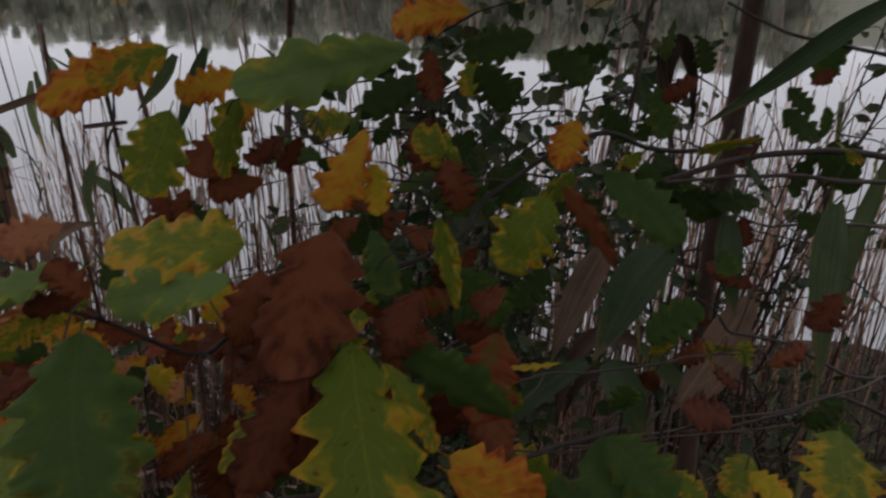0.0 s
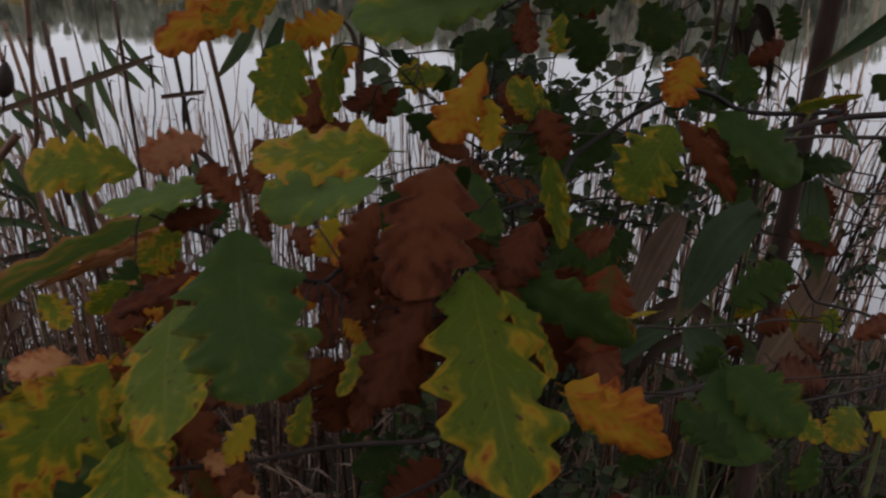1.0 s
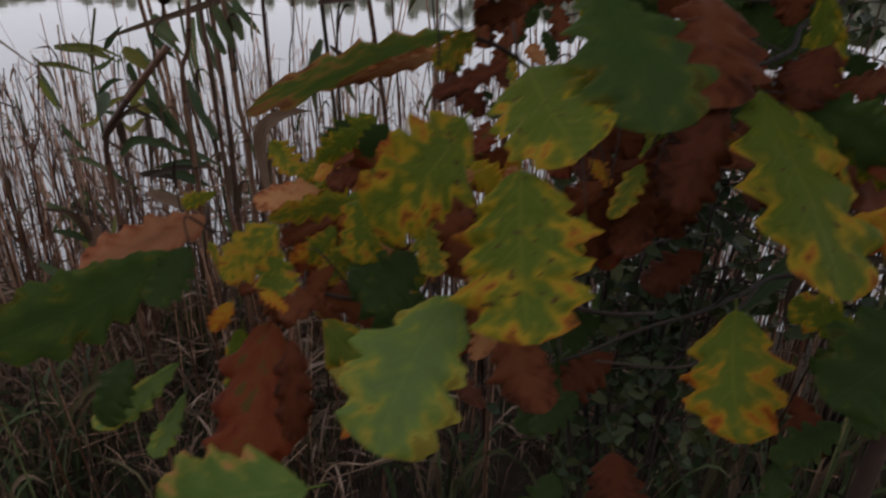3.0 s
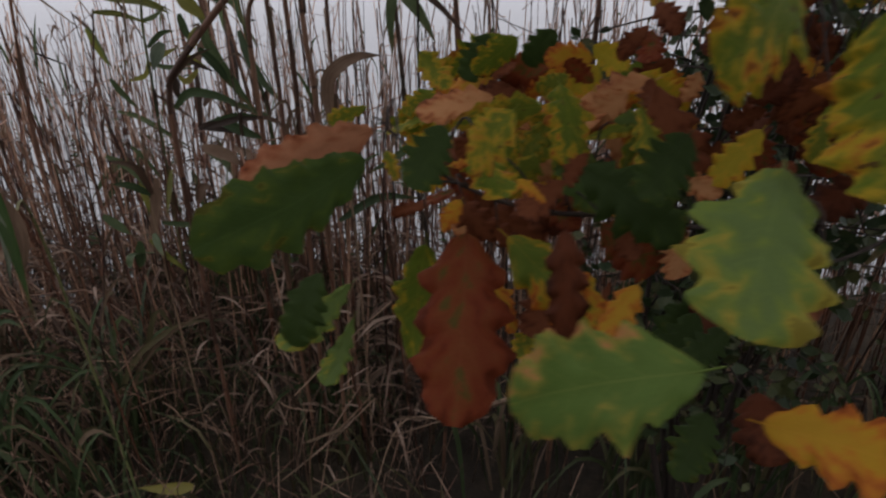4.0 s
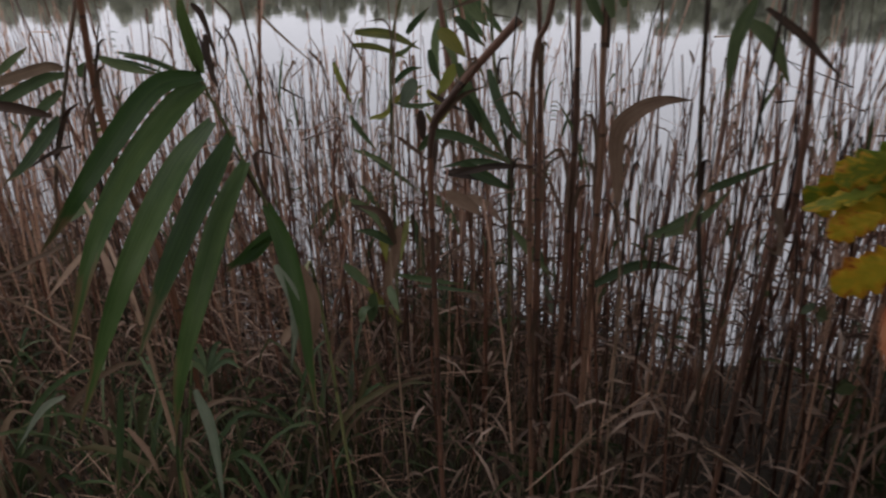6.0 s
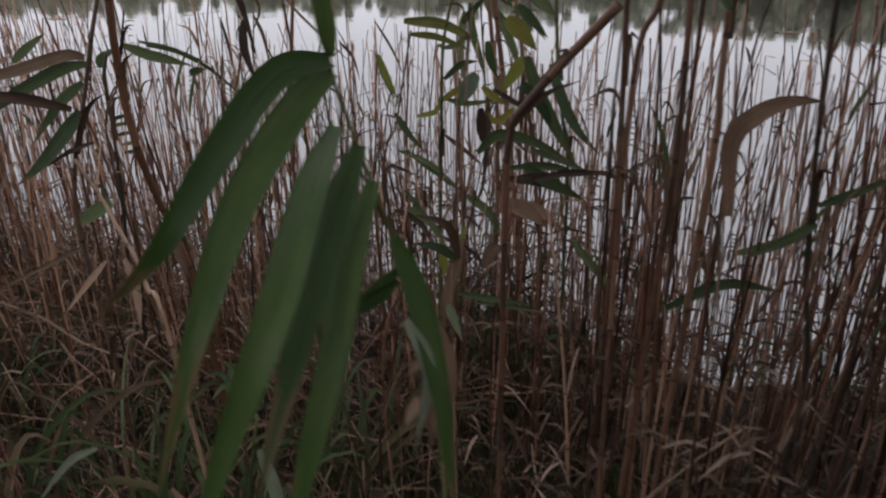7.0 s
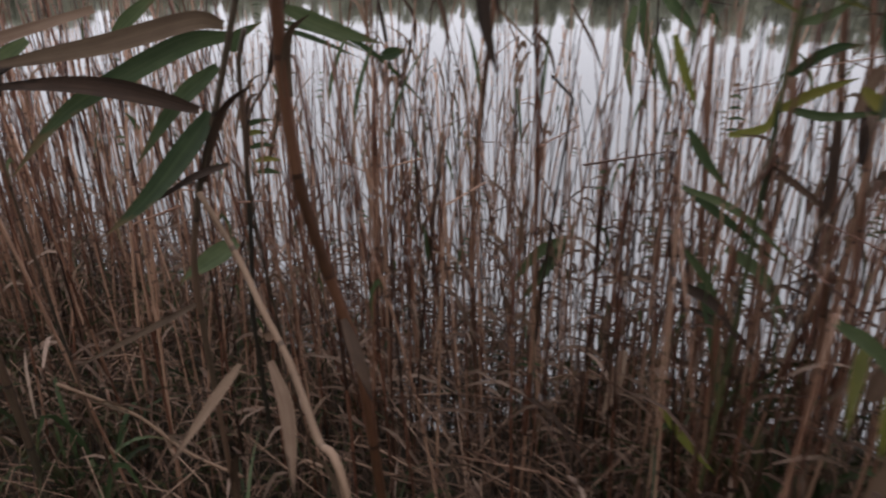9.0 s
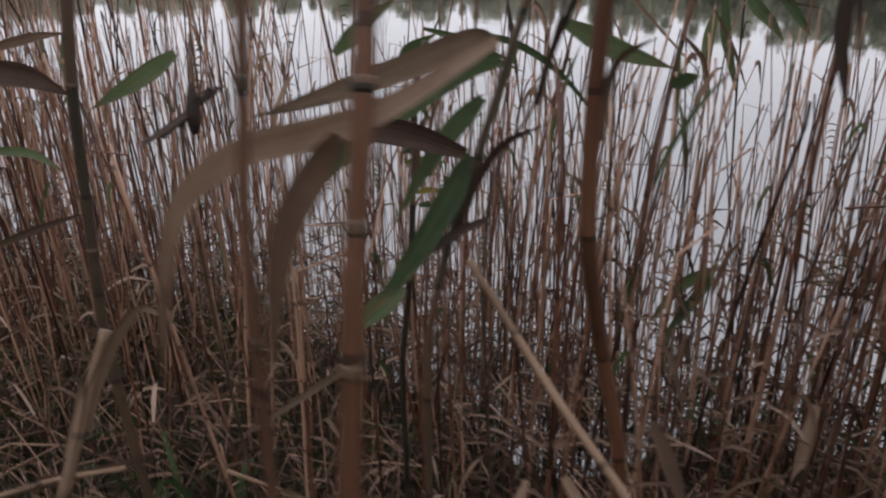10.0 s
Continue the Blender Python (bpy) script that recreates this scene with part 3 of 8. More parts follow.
oak_leaf("green", (0.177, 0.555, 1.610), (0.241, 0.506, 1.558), (-0.296, -0.851, 0.434), 0.52, 9)
oak_leaf("orange", (0.154, 0.537, 1.653), (0.141, 0.536, 1.614), (-0.378, -0.912, 0.157), 0.85)
oak_leaf("orange", (0.002, 0.529, 1.653), (-0.031, 0.520, 1.591), (-0.522, -0.757, 0.392), 0.5)
oak_leaf("gold", (0.005, 0.540, 1.623), (0.007, 0.531, 1.582), (-0.132, -0.965, 0.225), 0.65)
# pale green puts the light from above into this leaf's colour
oak_leaf("pale_green", (0.051, 0.610, 1.692), (-0.088, 0.548, 1.671), (-0.163, -0.951, -0.261), 0.33, 6)
oak_leaf("orange", (-0.159, 0.675, 1.684), (-0.265, 0.633, 1.638), (0.155, -0.875, 0.459), 0.36)
oak_leaf("orange_green", (-0.151, 0.661, 1.687), (-0.215, 0.639, 1.659), (0.339, -0.940, -0.020), 0.6)
oak_leaf("green_gold", (-0.127, 0.532, 1.667), (-0.145, 0.487, 1.616), (0.186, -0.837, 0.514), 0.72)
oak_leaf("orange", (-0.100, 0.668, 1.665), (-0.154, 0.654, 1.647), (0.186, -0.968, 0.167), 0.75)
oak_leaf("orange", (-0.092, 0.681, 1.639), (-0.120, 0.672, 1.617), (0.149, -0.967, 0.205), 0.7)
oak_leaf("orange", (0.102, 0.671, 1.715), (0.021, 0.710, 1.697), (-0.475, -0.806, 0.353), 0.5)
oak_leaf("dark_green", (0.164, 0.696, 1.693), (0.094, 0.709, 1.676), (-0.234, -0.931, 0.282), 0.6)
oak_leaf("pale_pink", (-0.198, 0.557, 1.544), (-0.326, 0.381, 1.524), (0.773, -0.590, 0.236), 0.17, 4)
oak_leaf("pink_brown", (-0.209, 0.536, 1.534), (-0.283, 0.429, 1.527), (0.773, -0.590, 0.236), 0.13, 5)
oak_leaf("pale_green", (-0.160, 0.424, 1.598), (-0.227, 0.410, 1.584), (-0.015, -0.664, 0.748), 0.5)
oak_leaf("gold_green", (-0.211, 0.449, 1.594), (-0.281, 0.431, 1.601), (0.243, -0.656, 0.715), 0.66, 4)
oak_leaf("gold_green", (-0.058, 0.383, 1.623), (-0.138, 0.404, 1.618), (-0.228, -0.690, 0.687), 0.66)
oak_leaf("pale_green", (-0.065, 0.367, 1.614), (-0.133, 0.369, 1.600), (-0.178, -0.569, 0.803), 0.58)
oak_leaf("rust_pink", (-0.171, 0.442, 1.617), (-0.210, 0.434, 1.603), (0.082, -0.948, 0.308), 0.7)
oak_leaf("brown", (-0.143, 0.384, 1.594), (-0.162, 0.386, 1.615), (0.070, -0.980, 0.184), 0.8)
oak_leaf("dark_brown", (-0.163, 0.435, 1.573), (-0.204, 0.428, 1.567), (0.057, -0.832, 0.551), 0.4)
oak_leaf("dark_brown", (-0.175, 0.402, 1.550), (-0.222, 0.387, 1.531), (0.016, -0.798, 0.602), 0.4)
oak_leaf("gold_green", (-0.196, 0.457, 1.557), (-0.225, 0.439, 1.537), (0.193, -0.849, 0.493), 0.6)
oak_leaf("gold", (-0.107, 0.550, 1.527), (-0.125, 0.536, 1.498), (0.094, -0.923, 0.373), 0.8)
oak_leaf("orange", (-0.089, 0.535, 1.530), (-0.111, 0.520, 1.498), (-0.229, -0.816, 0.530), 0.7)
oak_leaf("pink_brown", (-0.142, 0.542, 1.517), (-0.158, 0.546, 1.534), (0.154, -0.924, 0.349), 0.7)
oak_leaf("gold_green", (-0.080, 0.456, 1.474), (-0.104, 0.433, 1.440), (-0.170, -0.758, 0.630), 0.5)
oak_leaf("dark_brown", (-0.220, 0.424, 1.540), (-0.192, 0.419, 1.511), (-0.067, -0.993, 0.094), 0.5)
oak_leaf("orange", (-0.108, 0.517, 1.455), (-0.091, 0.507, 1.435), (0.065, -0.868, 0.493), 0.8)
oak_leaf("green_gold", (-0.180, 0.285, 1.531), (-0.176, 0.234, 1.469), (-0.018, -0.762, 0.648), 0.88, 5)
oak_leaf("green_gold", (-0.201, 0.336, 1.536), (-0.248, 0.267, 1.499), (0.433, -0.815, 0.385), 0.72, 7)
oak_leaf("green_gold", (-0.175, 0.353, 1.556), (-0.157, 0.268, 1.537), (-0.072, -0.901, 0.427), 0.75, 8)
oak_leaf("gold_green", (-0.309, 0.371, 1.461), (-0.334, 0.328, 1.442), (0.428, -0.566, 0.705), 0.6)
oak_leaf("green", (-0.392, 0.431, 1.410), (-0.478, 0.328, 1.393), (0.769, -0.441, 0.463), 0.48, 14)
oak_leaf("rust_pink", (-0.396, 0.507, 1.404), (-0.497, 0.471, 1.364), (0.850, -0.521, 0.080), 0.5, 9)
oak_leaf("pale_green", (-0.203, 0.292, 1.462), (-0.240, 0.209, 1.421), (0.013, -0.448, 0.894), 0.68, 12)
oak_leaf("dark_green", (-0.227, 0.340, 1.459), (-0.254, 0.317, 1.433), (0.219, -0.831, 0.512), 0.8)
oak_leaf("orange", (-0.221, 0.232, 1.375), (-0.169, 0.197, 1.383), (-0.513, -0.623, 0.591), 0.6)
oak_leaf("red_green", (-0.335, 0.421, 1.372), (-0.340, 0.319, 1.287), (-0.186, -0.622, 0.761), 0.54, 2)
oak_leaf("green_gold", (-0.362, 0.430, 1.355), (-0.375, 0.421, 1.258), (-0.281, -0.864, 0.418), 0.6)
oak_leaf("orange_green", (-0.314, 0.459, 1.345), (-0.237, 0.410, 1.291), (-0.087, -0.794, 0.602), 0.5)
oak_leaf("dark_green", (-0.278, 0.380, 1.426), (-0.223, 0.347, 1.395), (-0.214, -0.835, 0.506), 0.62)
oak_leaf("gold_green", (-0.279, 0.484, 1.427), (-0.347, 0.465, 1.418), (0.255, -0.963, 0.092), 0.5)
oak_leaf("brown", (-0.296, 0.499, 1.411), (-0.346, 0.497, 1.386), (-0.247, -0.776, 0.581), 0.5)
oak_leaf("gold_green", (-0.281, 0.498, 1.413), (-0.298, 0.489, 1.379), (-0.168, -0.934, 0.315), 0.6)
oak_leaf("pink_brown", (-0.221, 0.505, 1.433), (-0.259, 0.506, 1.402), (-0.257, -0.929, 0.265), 0.7)
oak_leaf("gold", (-0.238, 0.546, 1.441), (-0.263, 0.545, 1.414), (-0.224, -0.946, 0.232), 0.8)
oak_leaf("green_gold", (-0.295, 0.600, 1.451), (-0.335, 0.598, 1.419), (-0.101, -0.974, 0.204), 0.7)
oak_leaf("dark_green", (-0.267, 0.589, 1.459), (-0.292, 0.587, 1.429), (-0.163, -0.968, 0.192), 0.8)
oak_leaf("orange", (-0.247, 0.317, 1.389), (-0.269, 0.305, 1.357), (-0.567, -0.576, 0.589), 0.6)
oak_leaf("pale_pink", (-0.252, 0.190, 1.432), (-0.324, 0.190, 1.413), (-0.144, -0.807, 0.572), 0.62, 0)
oak_leaf("brown", (-0.349, 0.428, 1.385), (-0.320, 0.414, 1.361), (-0.092, -0.906, 0.412), 0.7)
oak_leaf("brown", (-0.249, 0.398, 1.381), (-0.233, 0.384, 1.363), (-0.555, -0.812, 0.183), 0.7)
oak_leaf("pink_brown", (-0.210, 0.438, 1.401), (-0.178, 0.420, 1.390), (-0.442, -0.880, 0.176), 0.5)
oak_leaf("gold", (-0.158, 0.425, 1.434), (-0.184, 0.425, 1.396), (-0.428, -0.853, 0.297), 0.6)
oak_leaf("brown", (-0.173, 0.375, 1.406), (-0.159, 0.377, 1.431), (-0.478, -0.820, 0.316), 0.6)
oak_leaf("gold_green", (-0.393, 0.469, 1.400), (-0.385, 0.461, 1.379), (-0.297, -0.928, 0.226), 0.7)
oak_leaf("orange", (-0.320, 0.479, 1.389), (-0.335, 0.476, 1.378), (-0.098, -0.931, 0.351), 0.8)
oak_leaf("gold_green", (-0.279, 0.475, 1.397), (-0.257, 0.460, 1.373), (-0.217, -0.912, 0.348), 0.7)
oak_leaf("pale_green", (-0.242, 0.473, 1.419), (-0.214, 0.466, 1.427), (-0.298, -0.915, 0.271), 0.5)
oak_leaf("orange_green", (-0.029, 0.390, 1.405), (-0.036, 0.319, 1.338), (-0.444, -0.591, 0.673), 0.7)
oak_leaf("dark_green", (0.046, 0.305, 1.455), (-0.012, 0.295, 1.398), (-0.360, -0.789, 0.499), 0.85, 6)
oak_leaf("brown", (-0.179, 0.361, 1.405), (-0.151, 0.326, 1.360), (-0.130, -0.828, 0.545), 0.85, 3)
oak_leaf("brown", (-0.105, 0.452, 1.461), (-0.146, 0.441, 1.431), (0.052, -0.957, 0.285), 0.6)
oak_leaf("brown", (-0.073, 0.456, 1.460), (-0.096, 0.437, 1.412), (-0.291, -0.831, 0.475), 0.7)
oak_leaf("gold_green", (-0.122, 0.430, 1.448), (-0.133, 0.412, 1.411), (-0.054, -0.885, 0.462), 0.5)
oak_leaf("brown", (-0.281, 0.361, 1.424), (-0.308, 0.342, 1.411), (0.315, -0.793, 0.521), 0.6)
oak_leaf("orange", (-0.337, 0.352, 1.416), (-0.348, 0.337, 1.403), (0.409, -0.750, 0.520), 0.7)
oak_leaf("dark_brown", (-0.290, 0.300, 1.430), (-0.288, 0.277, 1.375), (-0.155, -0.913, 0.377), 0.4)
oak_leaf("green", (0.142, 0.399, 1.480), (0.176, 0.359, 1.454), (-0.350, -0.704, 0.618), 0.8)
oak_leaf("green_gold", (0.345, 0.440, 1.439), (0.310, 0.370, 1.415), (-0.300, -0.800, 0.500), 0.95, 4)
oak_leaf("gold_green", (0.323, 0.500, 1.367), (0.290, 0.470, 1.348), (-0.300, -0.800, 0.500), 0.9, 9)
oak_leaf("green_gold", (0.201, 0.417, 1.429), (0.221, 0.394, 1.417), (-0.404, -0.669, 0.624), 0.8)
oak_leaf("gold", (0.255, 0.408, 1.431), (0.276, 0.383, 1.422), (-0.489, -0.633, 0.601), 0.7)
oak_leaf("orange", (0.042, 0.424, 1.451), (0.106, 0.394, 1.433), (-0.086, -0.640, 0.764), 0.6)
oak_leaf("dark_green", (-0.003, 0.573, 1.484), (0.044, 0.567, 1.477), (-0.049, -0.881, 0.470), 0.7)
oak_leaf("green", (0.070, 0.620, 1.499), (0.118, 0.589, 1.456), (-0.284, -0.902, 0.325), 0.8)
oak_leaf("brown", (0.027, 0.675, 1.518), (0.075, 0.662, 1.498), (-0.231, -0.971, 0.063), 0.6)
oak_leaf("brown", (-0.005, 0.643, 1.542), (-0.038, 0.631, 1.515), (0.020, -0.930, 0.366), 0.7)
oak_leaf("gold_green", (0.022, 0.669, 1.503), (-0.006, 0.660, 1.478), (-0.024, -0.916, 0.400), 0.8)
oak_leaf("green", (0.082, 0.771, 1.569), (0.110, 0.743, 1.495), (-0.297, -0.925, 0.236), 0.8)
oak_leaf("dark_green", (0.117, 0.784, 1.655), (0.152, 0.769, 1.611), (-0.189, -0.967, 0.171), 0.9)
oak_leaf("brown", (0.067, 0.753, 1.676), (0.072, 0.743, 1.622), (-0.108, -0.981, 0.158), 0.7)
oak_leaf("dark_green", (0.195, 0.809, 1.663), (0.248, 0.789, 1.636), (-0.362, -0.932, -0.015), 0.7)
oak_leaf("gold", (0.168, 0.559, 1.430), (0.120, 0.568, 1.422), (-0.211, -0.271, 0.939), 0.35)
oak_leaf("gold", (0.125, 0.570, 1.426), (0.091, 0.577, 1.426), (-0.217, -0.966, -0.144), 0.3)
oak_leaf("gold_green", (0.360, 0.769, 1.558), (0.425, 0.738, 1.581), (-0.332, -0.906, -0.264), 0.35)
oak_leaf("dark_brown", (0.480, 0.763, 1.633), (0.500, 0.751, 1.650), (-0.566, -0.813, 0.138), 0.7)
oak_leaf("dark_green", (0.461, 0.774, 1.631), (0.486, 0.752, 1.605), (-0.548, -0.820, 0.164), 0.6)
oak_leaf("dark_green", (0.071, 0.308, 1.430), (0.041, 0.297, 1.397), (-0.412, -0.687, 0.598), 0.8)
oak_leaf("green_gold", (0.072, 0.281, 1.469), (0.083, 0.253, 1.446), (-0.639, -0.631, 0.440), 0.6)
oak_leaf("dark_green", (0.132, 0.338, 1.451), (0.104, 0.369, 1.470), (-0.507, -0.735, 0.451), 0.6)
oak_leaf("brown", (-0.274, 0.344, 1.446), (-0.287, 0.330, 1.433), (0.353, -0.764, 0.539), 0.7)
oak_leaf("orange", (-0.313, 0.321, 1.440), (-0.297, 0.321, 1.428), (0.408, -0.727, 0.552), 0.6)
oak_leaf("dark_green", (-0.343, 0.321, 1.468), (-0.359, 0.294, 1.446), (0.514, -0.698, 0.500), 0.7)
oak_leaf("green_gold", (-0.355, 0.927, 1.332), (-0.445, 0.925, 1.249), (-0.130, -0.978, 0.163), 0.55)
oak_leaf("gold", (-0.349, 0.912, 1.288), (-0.417, 0.916, 1.242), (-0.349, -0.825, 0.445), 0.5)
oak_leaf("gold", (-0.341, 0.876, 1.245), (-0.415, 0.877, 1.194), (-0.280, -0.879, 0.386), 0.55)
oak_leaf("green_gold", (-0.295, 0.773, 1.417), (-0.367, 0.784, 1.373), (-0.263, -0.946, 0.191), 0.6)
oak_leaf("orange", (-0.306, 0.689, 1.407), (-0.360, 0.696, 1.369), (-0.415, -0.806, 0.421), 0.6)
oak_leaf("gold_green", (-0.368, 0.897, 1.321), (-0.431, 0.898, 1.289), (-0.144, -0.952, 0.271), 0.55)
oak_leaf("gold_green", (-0.382, 0.892, 1.294), (-0.447, 0.892, 1.266), (-0.276, -0.719, 0.638), 0.4)
oak_leaf("orange", (-0.342, 0.857, 1.353), (-0.379, 0.854, 1.312), (-0.321, -0.878, 0.354), 0.6)
oak_leaf("brown", (-0.306, 0.810, 1.371), (-0.357, 0.820, 1.356), (-0.248, -0.943, 0.223), 0.55)
oak_leaf("gold", (-0.346, 0.891, 1.315), (-0.381, 0.888, 1.283), (-0.187, -0.942, 0.279), 0.7)
oak_leaf("gold", (-0.380, 0.884, 1.271), (-0.430, 0.882, 1.243), (-0.289, -0.758, 0.585), 0.5)
oak_leaf("dark_green", (-0.318, 0.682, 1.438), (-0.344, 0.677, 1.394), (-0.115, -0.974, 0.197), 0.8)
oak_leaf("pink_brown", (-0.280, 0.629, 1.408), (-0.325, 0.640, 1.425), (-0.025, -0.861, 0.508), 0.7)
oak_leaf("gold_green", (-0.222, 0.617, 1.423), (-0.264, 0.620, 1.386), (-0.259, -0.939, 0.226), 0.8)
oak_leaf("pink_brown", (-0.188, 0.562, 1.427), (-0.260, 0.577, 1.391), (-0.394, -0.801, 0.450), 0.6)
oak_leaf("red_green", (-0.284, 0.580, 1.379), (-0.335, 0.579, 1.350), (0.005, -1.000, 0.014), 0.6)
oak_leaf("orange", (-0.313, 0.605, 1.361), (-0.351, 0.602, 1.337), (-0.210, -0.866, 0.454), 0.7)
oak_leaf("gold_green", (-0.260, 0.553, 1.396), (-0.306, 0.548, 1.349), (-0.220, -0.926, 0.307), 0.7)
oak_leaf("green_gold", (-0.283, 0.539, 1.387), (-0.243, 0.510, 1.339), (-0.392, -0.894, 0.218), 0.7)
oak_leaf("brown", (-0.342, 0.546, 1.329), (-0.276, 0.519, 1.299), (-0.174, -0.895, 0.410), 0.6)
oak_leaf("red_green", (-0.238, 0.505, 1.332), (-0.191, 0.471, 1.302), (-0.347, -0.840, 0.416), 0.7)
oak_leaf("gold", (-0.202, 0.609, 1.419), (-0.159, 0.586, 1.393), (-0.443, -0.894, 0.073), 0.8)
oak_leaf("brown", (-0.156, 0.637, 1.426), (-0.193, 0.643, 1.392), (-0.345, -0.916, 0.207), 0.7)
oak_leaf("gold_green", (-0.177, 0.525, 1.405), (-0.213, 0.531, 1.377), (-0.372, -0.886, 0.275), 0.8)
oak_leaf("pink_brown", (-0.229, 0.558, 1.386), (-0.196, 0.537, 1.359), (-0.155, -0.859, 0.487), 0.7)
oak_leaf("brown", (-0.287, 0.629, 1.404), (-0.339, 0.632, 1.383), (-0.259, -0.804, 0.535), 0.6)
oak_leaf("orange", (-0.251, 0.666, 1.420), (-0.289, 0.669, 1.396), (-0.205, -0.956, 0.209), 0.8)
oak_leaf("gold", (-0.224, 0.702, 1.423), (-0.189, 0.687, 1.401), (-0.282, -0.940, 0.191), 0.8)
oak_leaf("brown", (-0.364, 0.531, 1.330), (-0.398, 0.529, 1.321), (-0.178, -0.594, 0.785), 0.5)
oak_leaf("red_green", (-0.339, 0.549, 1.339), (-0.388, 0.546, 1.320), (-0.290, -0.458, 0.841), 0.35)
oak_leaf("dark_brown", (-0.291, 0.539, 1.335), (-0.256, 0.519, 1.311), (-0.236, -0.889, 0.393), 0.7)
oak_leaf("brown", (-0.306, 0.545, 1.342), (-0.342, 0.539, 1.314), (0.069, -0.990, 0.125), 0.6)
oak_leaf("brown", (-0.223, 0.721, 1.386), (-0.298, 0.729, 1.380), (-0.118, -0.966, 0.232), 0.57)
oak_leaf("pink_brown", (-0.285, 0.748, 1.349), (-0.288, 0.716, 1.300), (-0.386, -0.759, 0.524), 0.75)
oak_leaf("pink_brown", (-0.245, 0.531, 1.427), (-0.253, 0.493, 1.406), (-0.276, -0.418, 0.865), 0.75)
oak_leaf("gold_green", (-0.317, 0.616, 1.318), (-0.365, 0.634, 1.341), (-0.115, -0.884, 0.454), 0.61)
oak_leaf("orange", (-0.146, 0.707, 1.381), (-0.195, 0.717, 1.374), (-0.234, -0.960, 0.155), 0.58)
oak_leaf("red_green", (-0.266, 0.605, 1.425), (-0.318, 0.628, 1.413), (-0.441, -0.783, 0.439), 0.59)
oak_leaf("orange", (-0.147, 0.582, 1.385), (-0.193, 0.560, 1.357), (0.165, -0.887, 0.431), 0.53)
oak_leaf("brown", (-0.198, 0.564, 1.360), (-0.242, 0.566, 1.343), (-0.271, -0.746, 0.608), 0.54)
oak_leaf("orange", (-0.201, 0.551, 1.418), (-0.233, 0.569, 1.397), (-0.474, -0.881, -0.002), 0.57)
oak_leaf("orange", (-0.237, 0.575, 1.438), (-0.278, 0.574, 1.438), (0.036, -0.986, 0.163), 0.73)
oak_leaf("brown", (-0.084, 0.609, 1.341), (-0.150, 0.609, 1.340), (-0.005, -0.981, 0.192), 0.65)
oak_leaf("orange", (-0.159, 0.659, 1.416), (-0.149, 0.662, 1.384), (-0.141, -0.981, -0.130), 0.72)
oak_leaf("orange", (-0.307, 0.650, 1.318), (-0.379, 0.647, 1.323), (0.035, -0.995, -0.095), 0.77)
oak_leaf("red_green", (-0.359, 0.548, 1.358), (-0.329, 0.543, 1.326), (0.446, -0.716, 0.537), 0.52)
oak_leaf("orange", (-0.244, 0.760, 1.337), (-0.281, 0.766, 1.314), (-0.326, -0.905, 0.274), 0.61)
oak_leaf("red_green", (-0.211, 0.712, 1.263), (-0.257, 0.708, 1.253), (-0.079, -0.687, 0.722), 0.65)
oak_leaf("pink_brown", (-0.305, 0.630, 1.382), (-0.319, 0.628, 1.336), (0.002, -0.999, 0.044), 0.55)
oak_leaf("gold_green", (-0.209, 0.490, 1.417), (-0.257, 0.485, 1.403), (-0.176, -0.560, 0.810), 0.5)
oak_leaf("pink_brown", (-0.324, 0.631, 1.290), (-0.348, 0.624, 1.248), (-0.343, -0.878, 0.335), 0.57)
oak_leaf("pink_brown", (-0.272, 0.760, 1.372), (-0.308, 0.751, 1.353), (0.006, -0.910, 0.415), 0.77)
oak_leaf("pink_brown", (-0.257, 0.503, 1.379), (-0.290, 0.520, 1.360), (-0.592, -0.741, 0.316), 0.52)
oak_leaf("orange", (-0.207, 0.560, 1.399), (-0.214, 0.547, 1.377), (0.190, -0.860, 0.473), 0.69)
oak_leaf("pink_brown", (-0.305, 0.731, 1.368), (-0.320, 0.718, 1.337), (0.446, -0.880, 0.164), 0.71)
oak_leaf("red_green", (-0.246, 0.516, 1.433), (-0.272, 0.507, 1.453), (0.206, -0.967, -0.149), 0.52)
oak_leaf("pink_brown", (-0.214, 0.513, 1.365), (-0.246, 0.519, 1.345), (-0.227, -0.970, 0.093), 0.67)
oak_leaf("pink_brown", (-0.215, 0.632, 1.407), (-0.275, 0.619, 1.393), (0.130, -0.948, 0.291), 0.61)
oak_leaf("brown", (-0.242, 0.508, 1.381), (-0.259, 0.507, 1.359), (-0.346, -0.877, 0.335), 0.58)
oak_leaf("brown", (-0.059, 0.673, 1.396), (-0.097, 0.685, 1.392), (-0.295, -0.722, 0.626), 0.57)
oak_leaf("green_gold", (-0.155, 0.734, 1.392), (-0.168, 0.736, 1.346), (-0.612, -0.777, 0.144), 0.78)
oak_leaf("green_gold", (-0.175, 0.673, 1.418), (-0.202, 0.663, 1.377), (-0.334, -0.841, 0.425), 0.74)
oak_leaf("pink_brown", (-0.158, 0.566, 1.432), (-0.169, 0.566, 1.406), (-0.506, -0.840, 0.194), 0.7)
oak_leaf("orange", (-0.250, 0.675, 1.410), (-0.282, 0.675, 1.377), (-0.313, -0.900, 0.303), 0.51)
oak_leaf("pink_brown", (-0.177, 0.480, 1.336), (-0.190, 0.442, 1.317), (-0.195, -0.382, 0.903), 0.75)
oak_leaf("gold_green", (-0.178, 0.596, 1.336), (-0.216, 0.592, 1.348), (0.204, -0.918, 0.339), 0.56)
oak_leaf("pink_brown", (-0.313, 0.521, 1.422), (-0.376, 0.534, 1.406), (-0.257, -0.938, 0.234), 0.5)
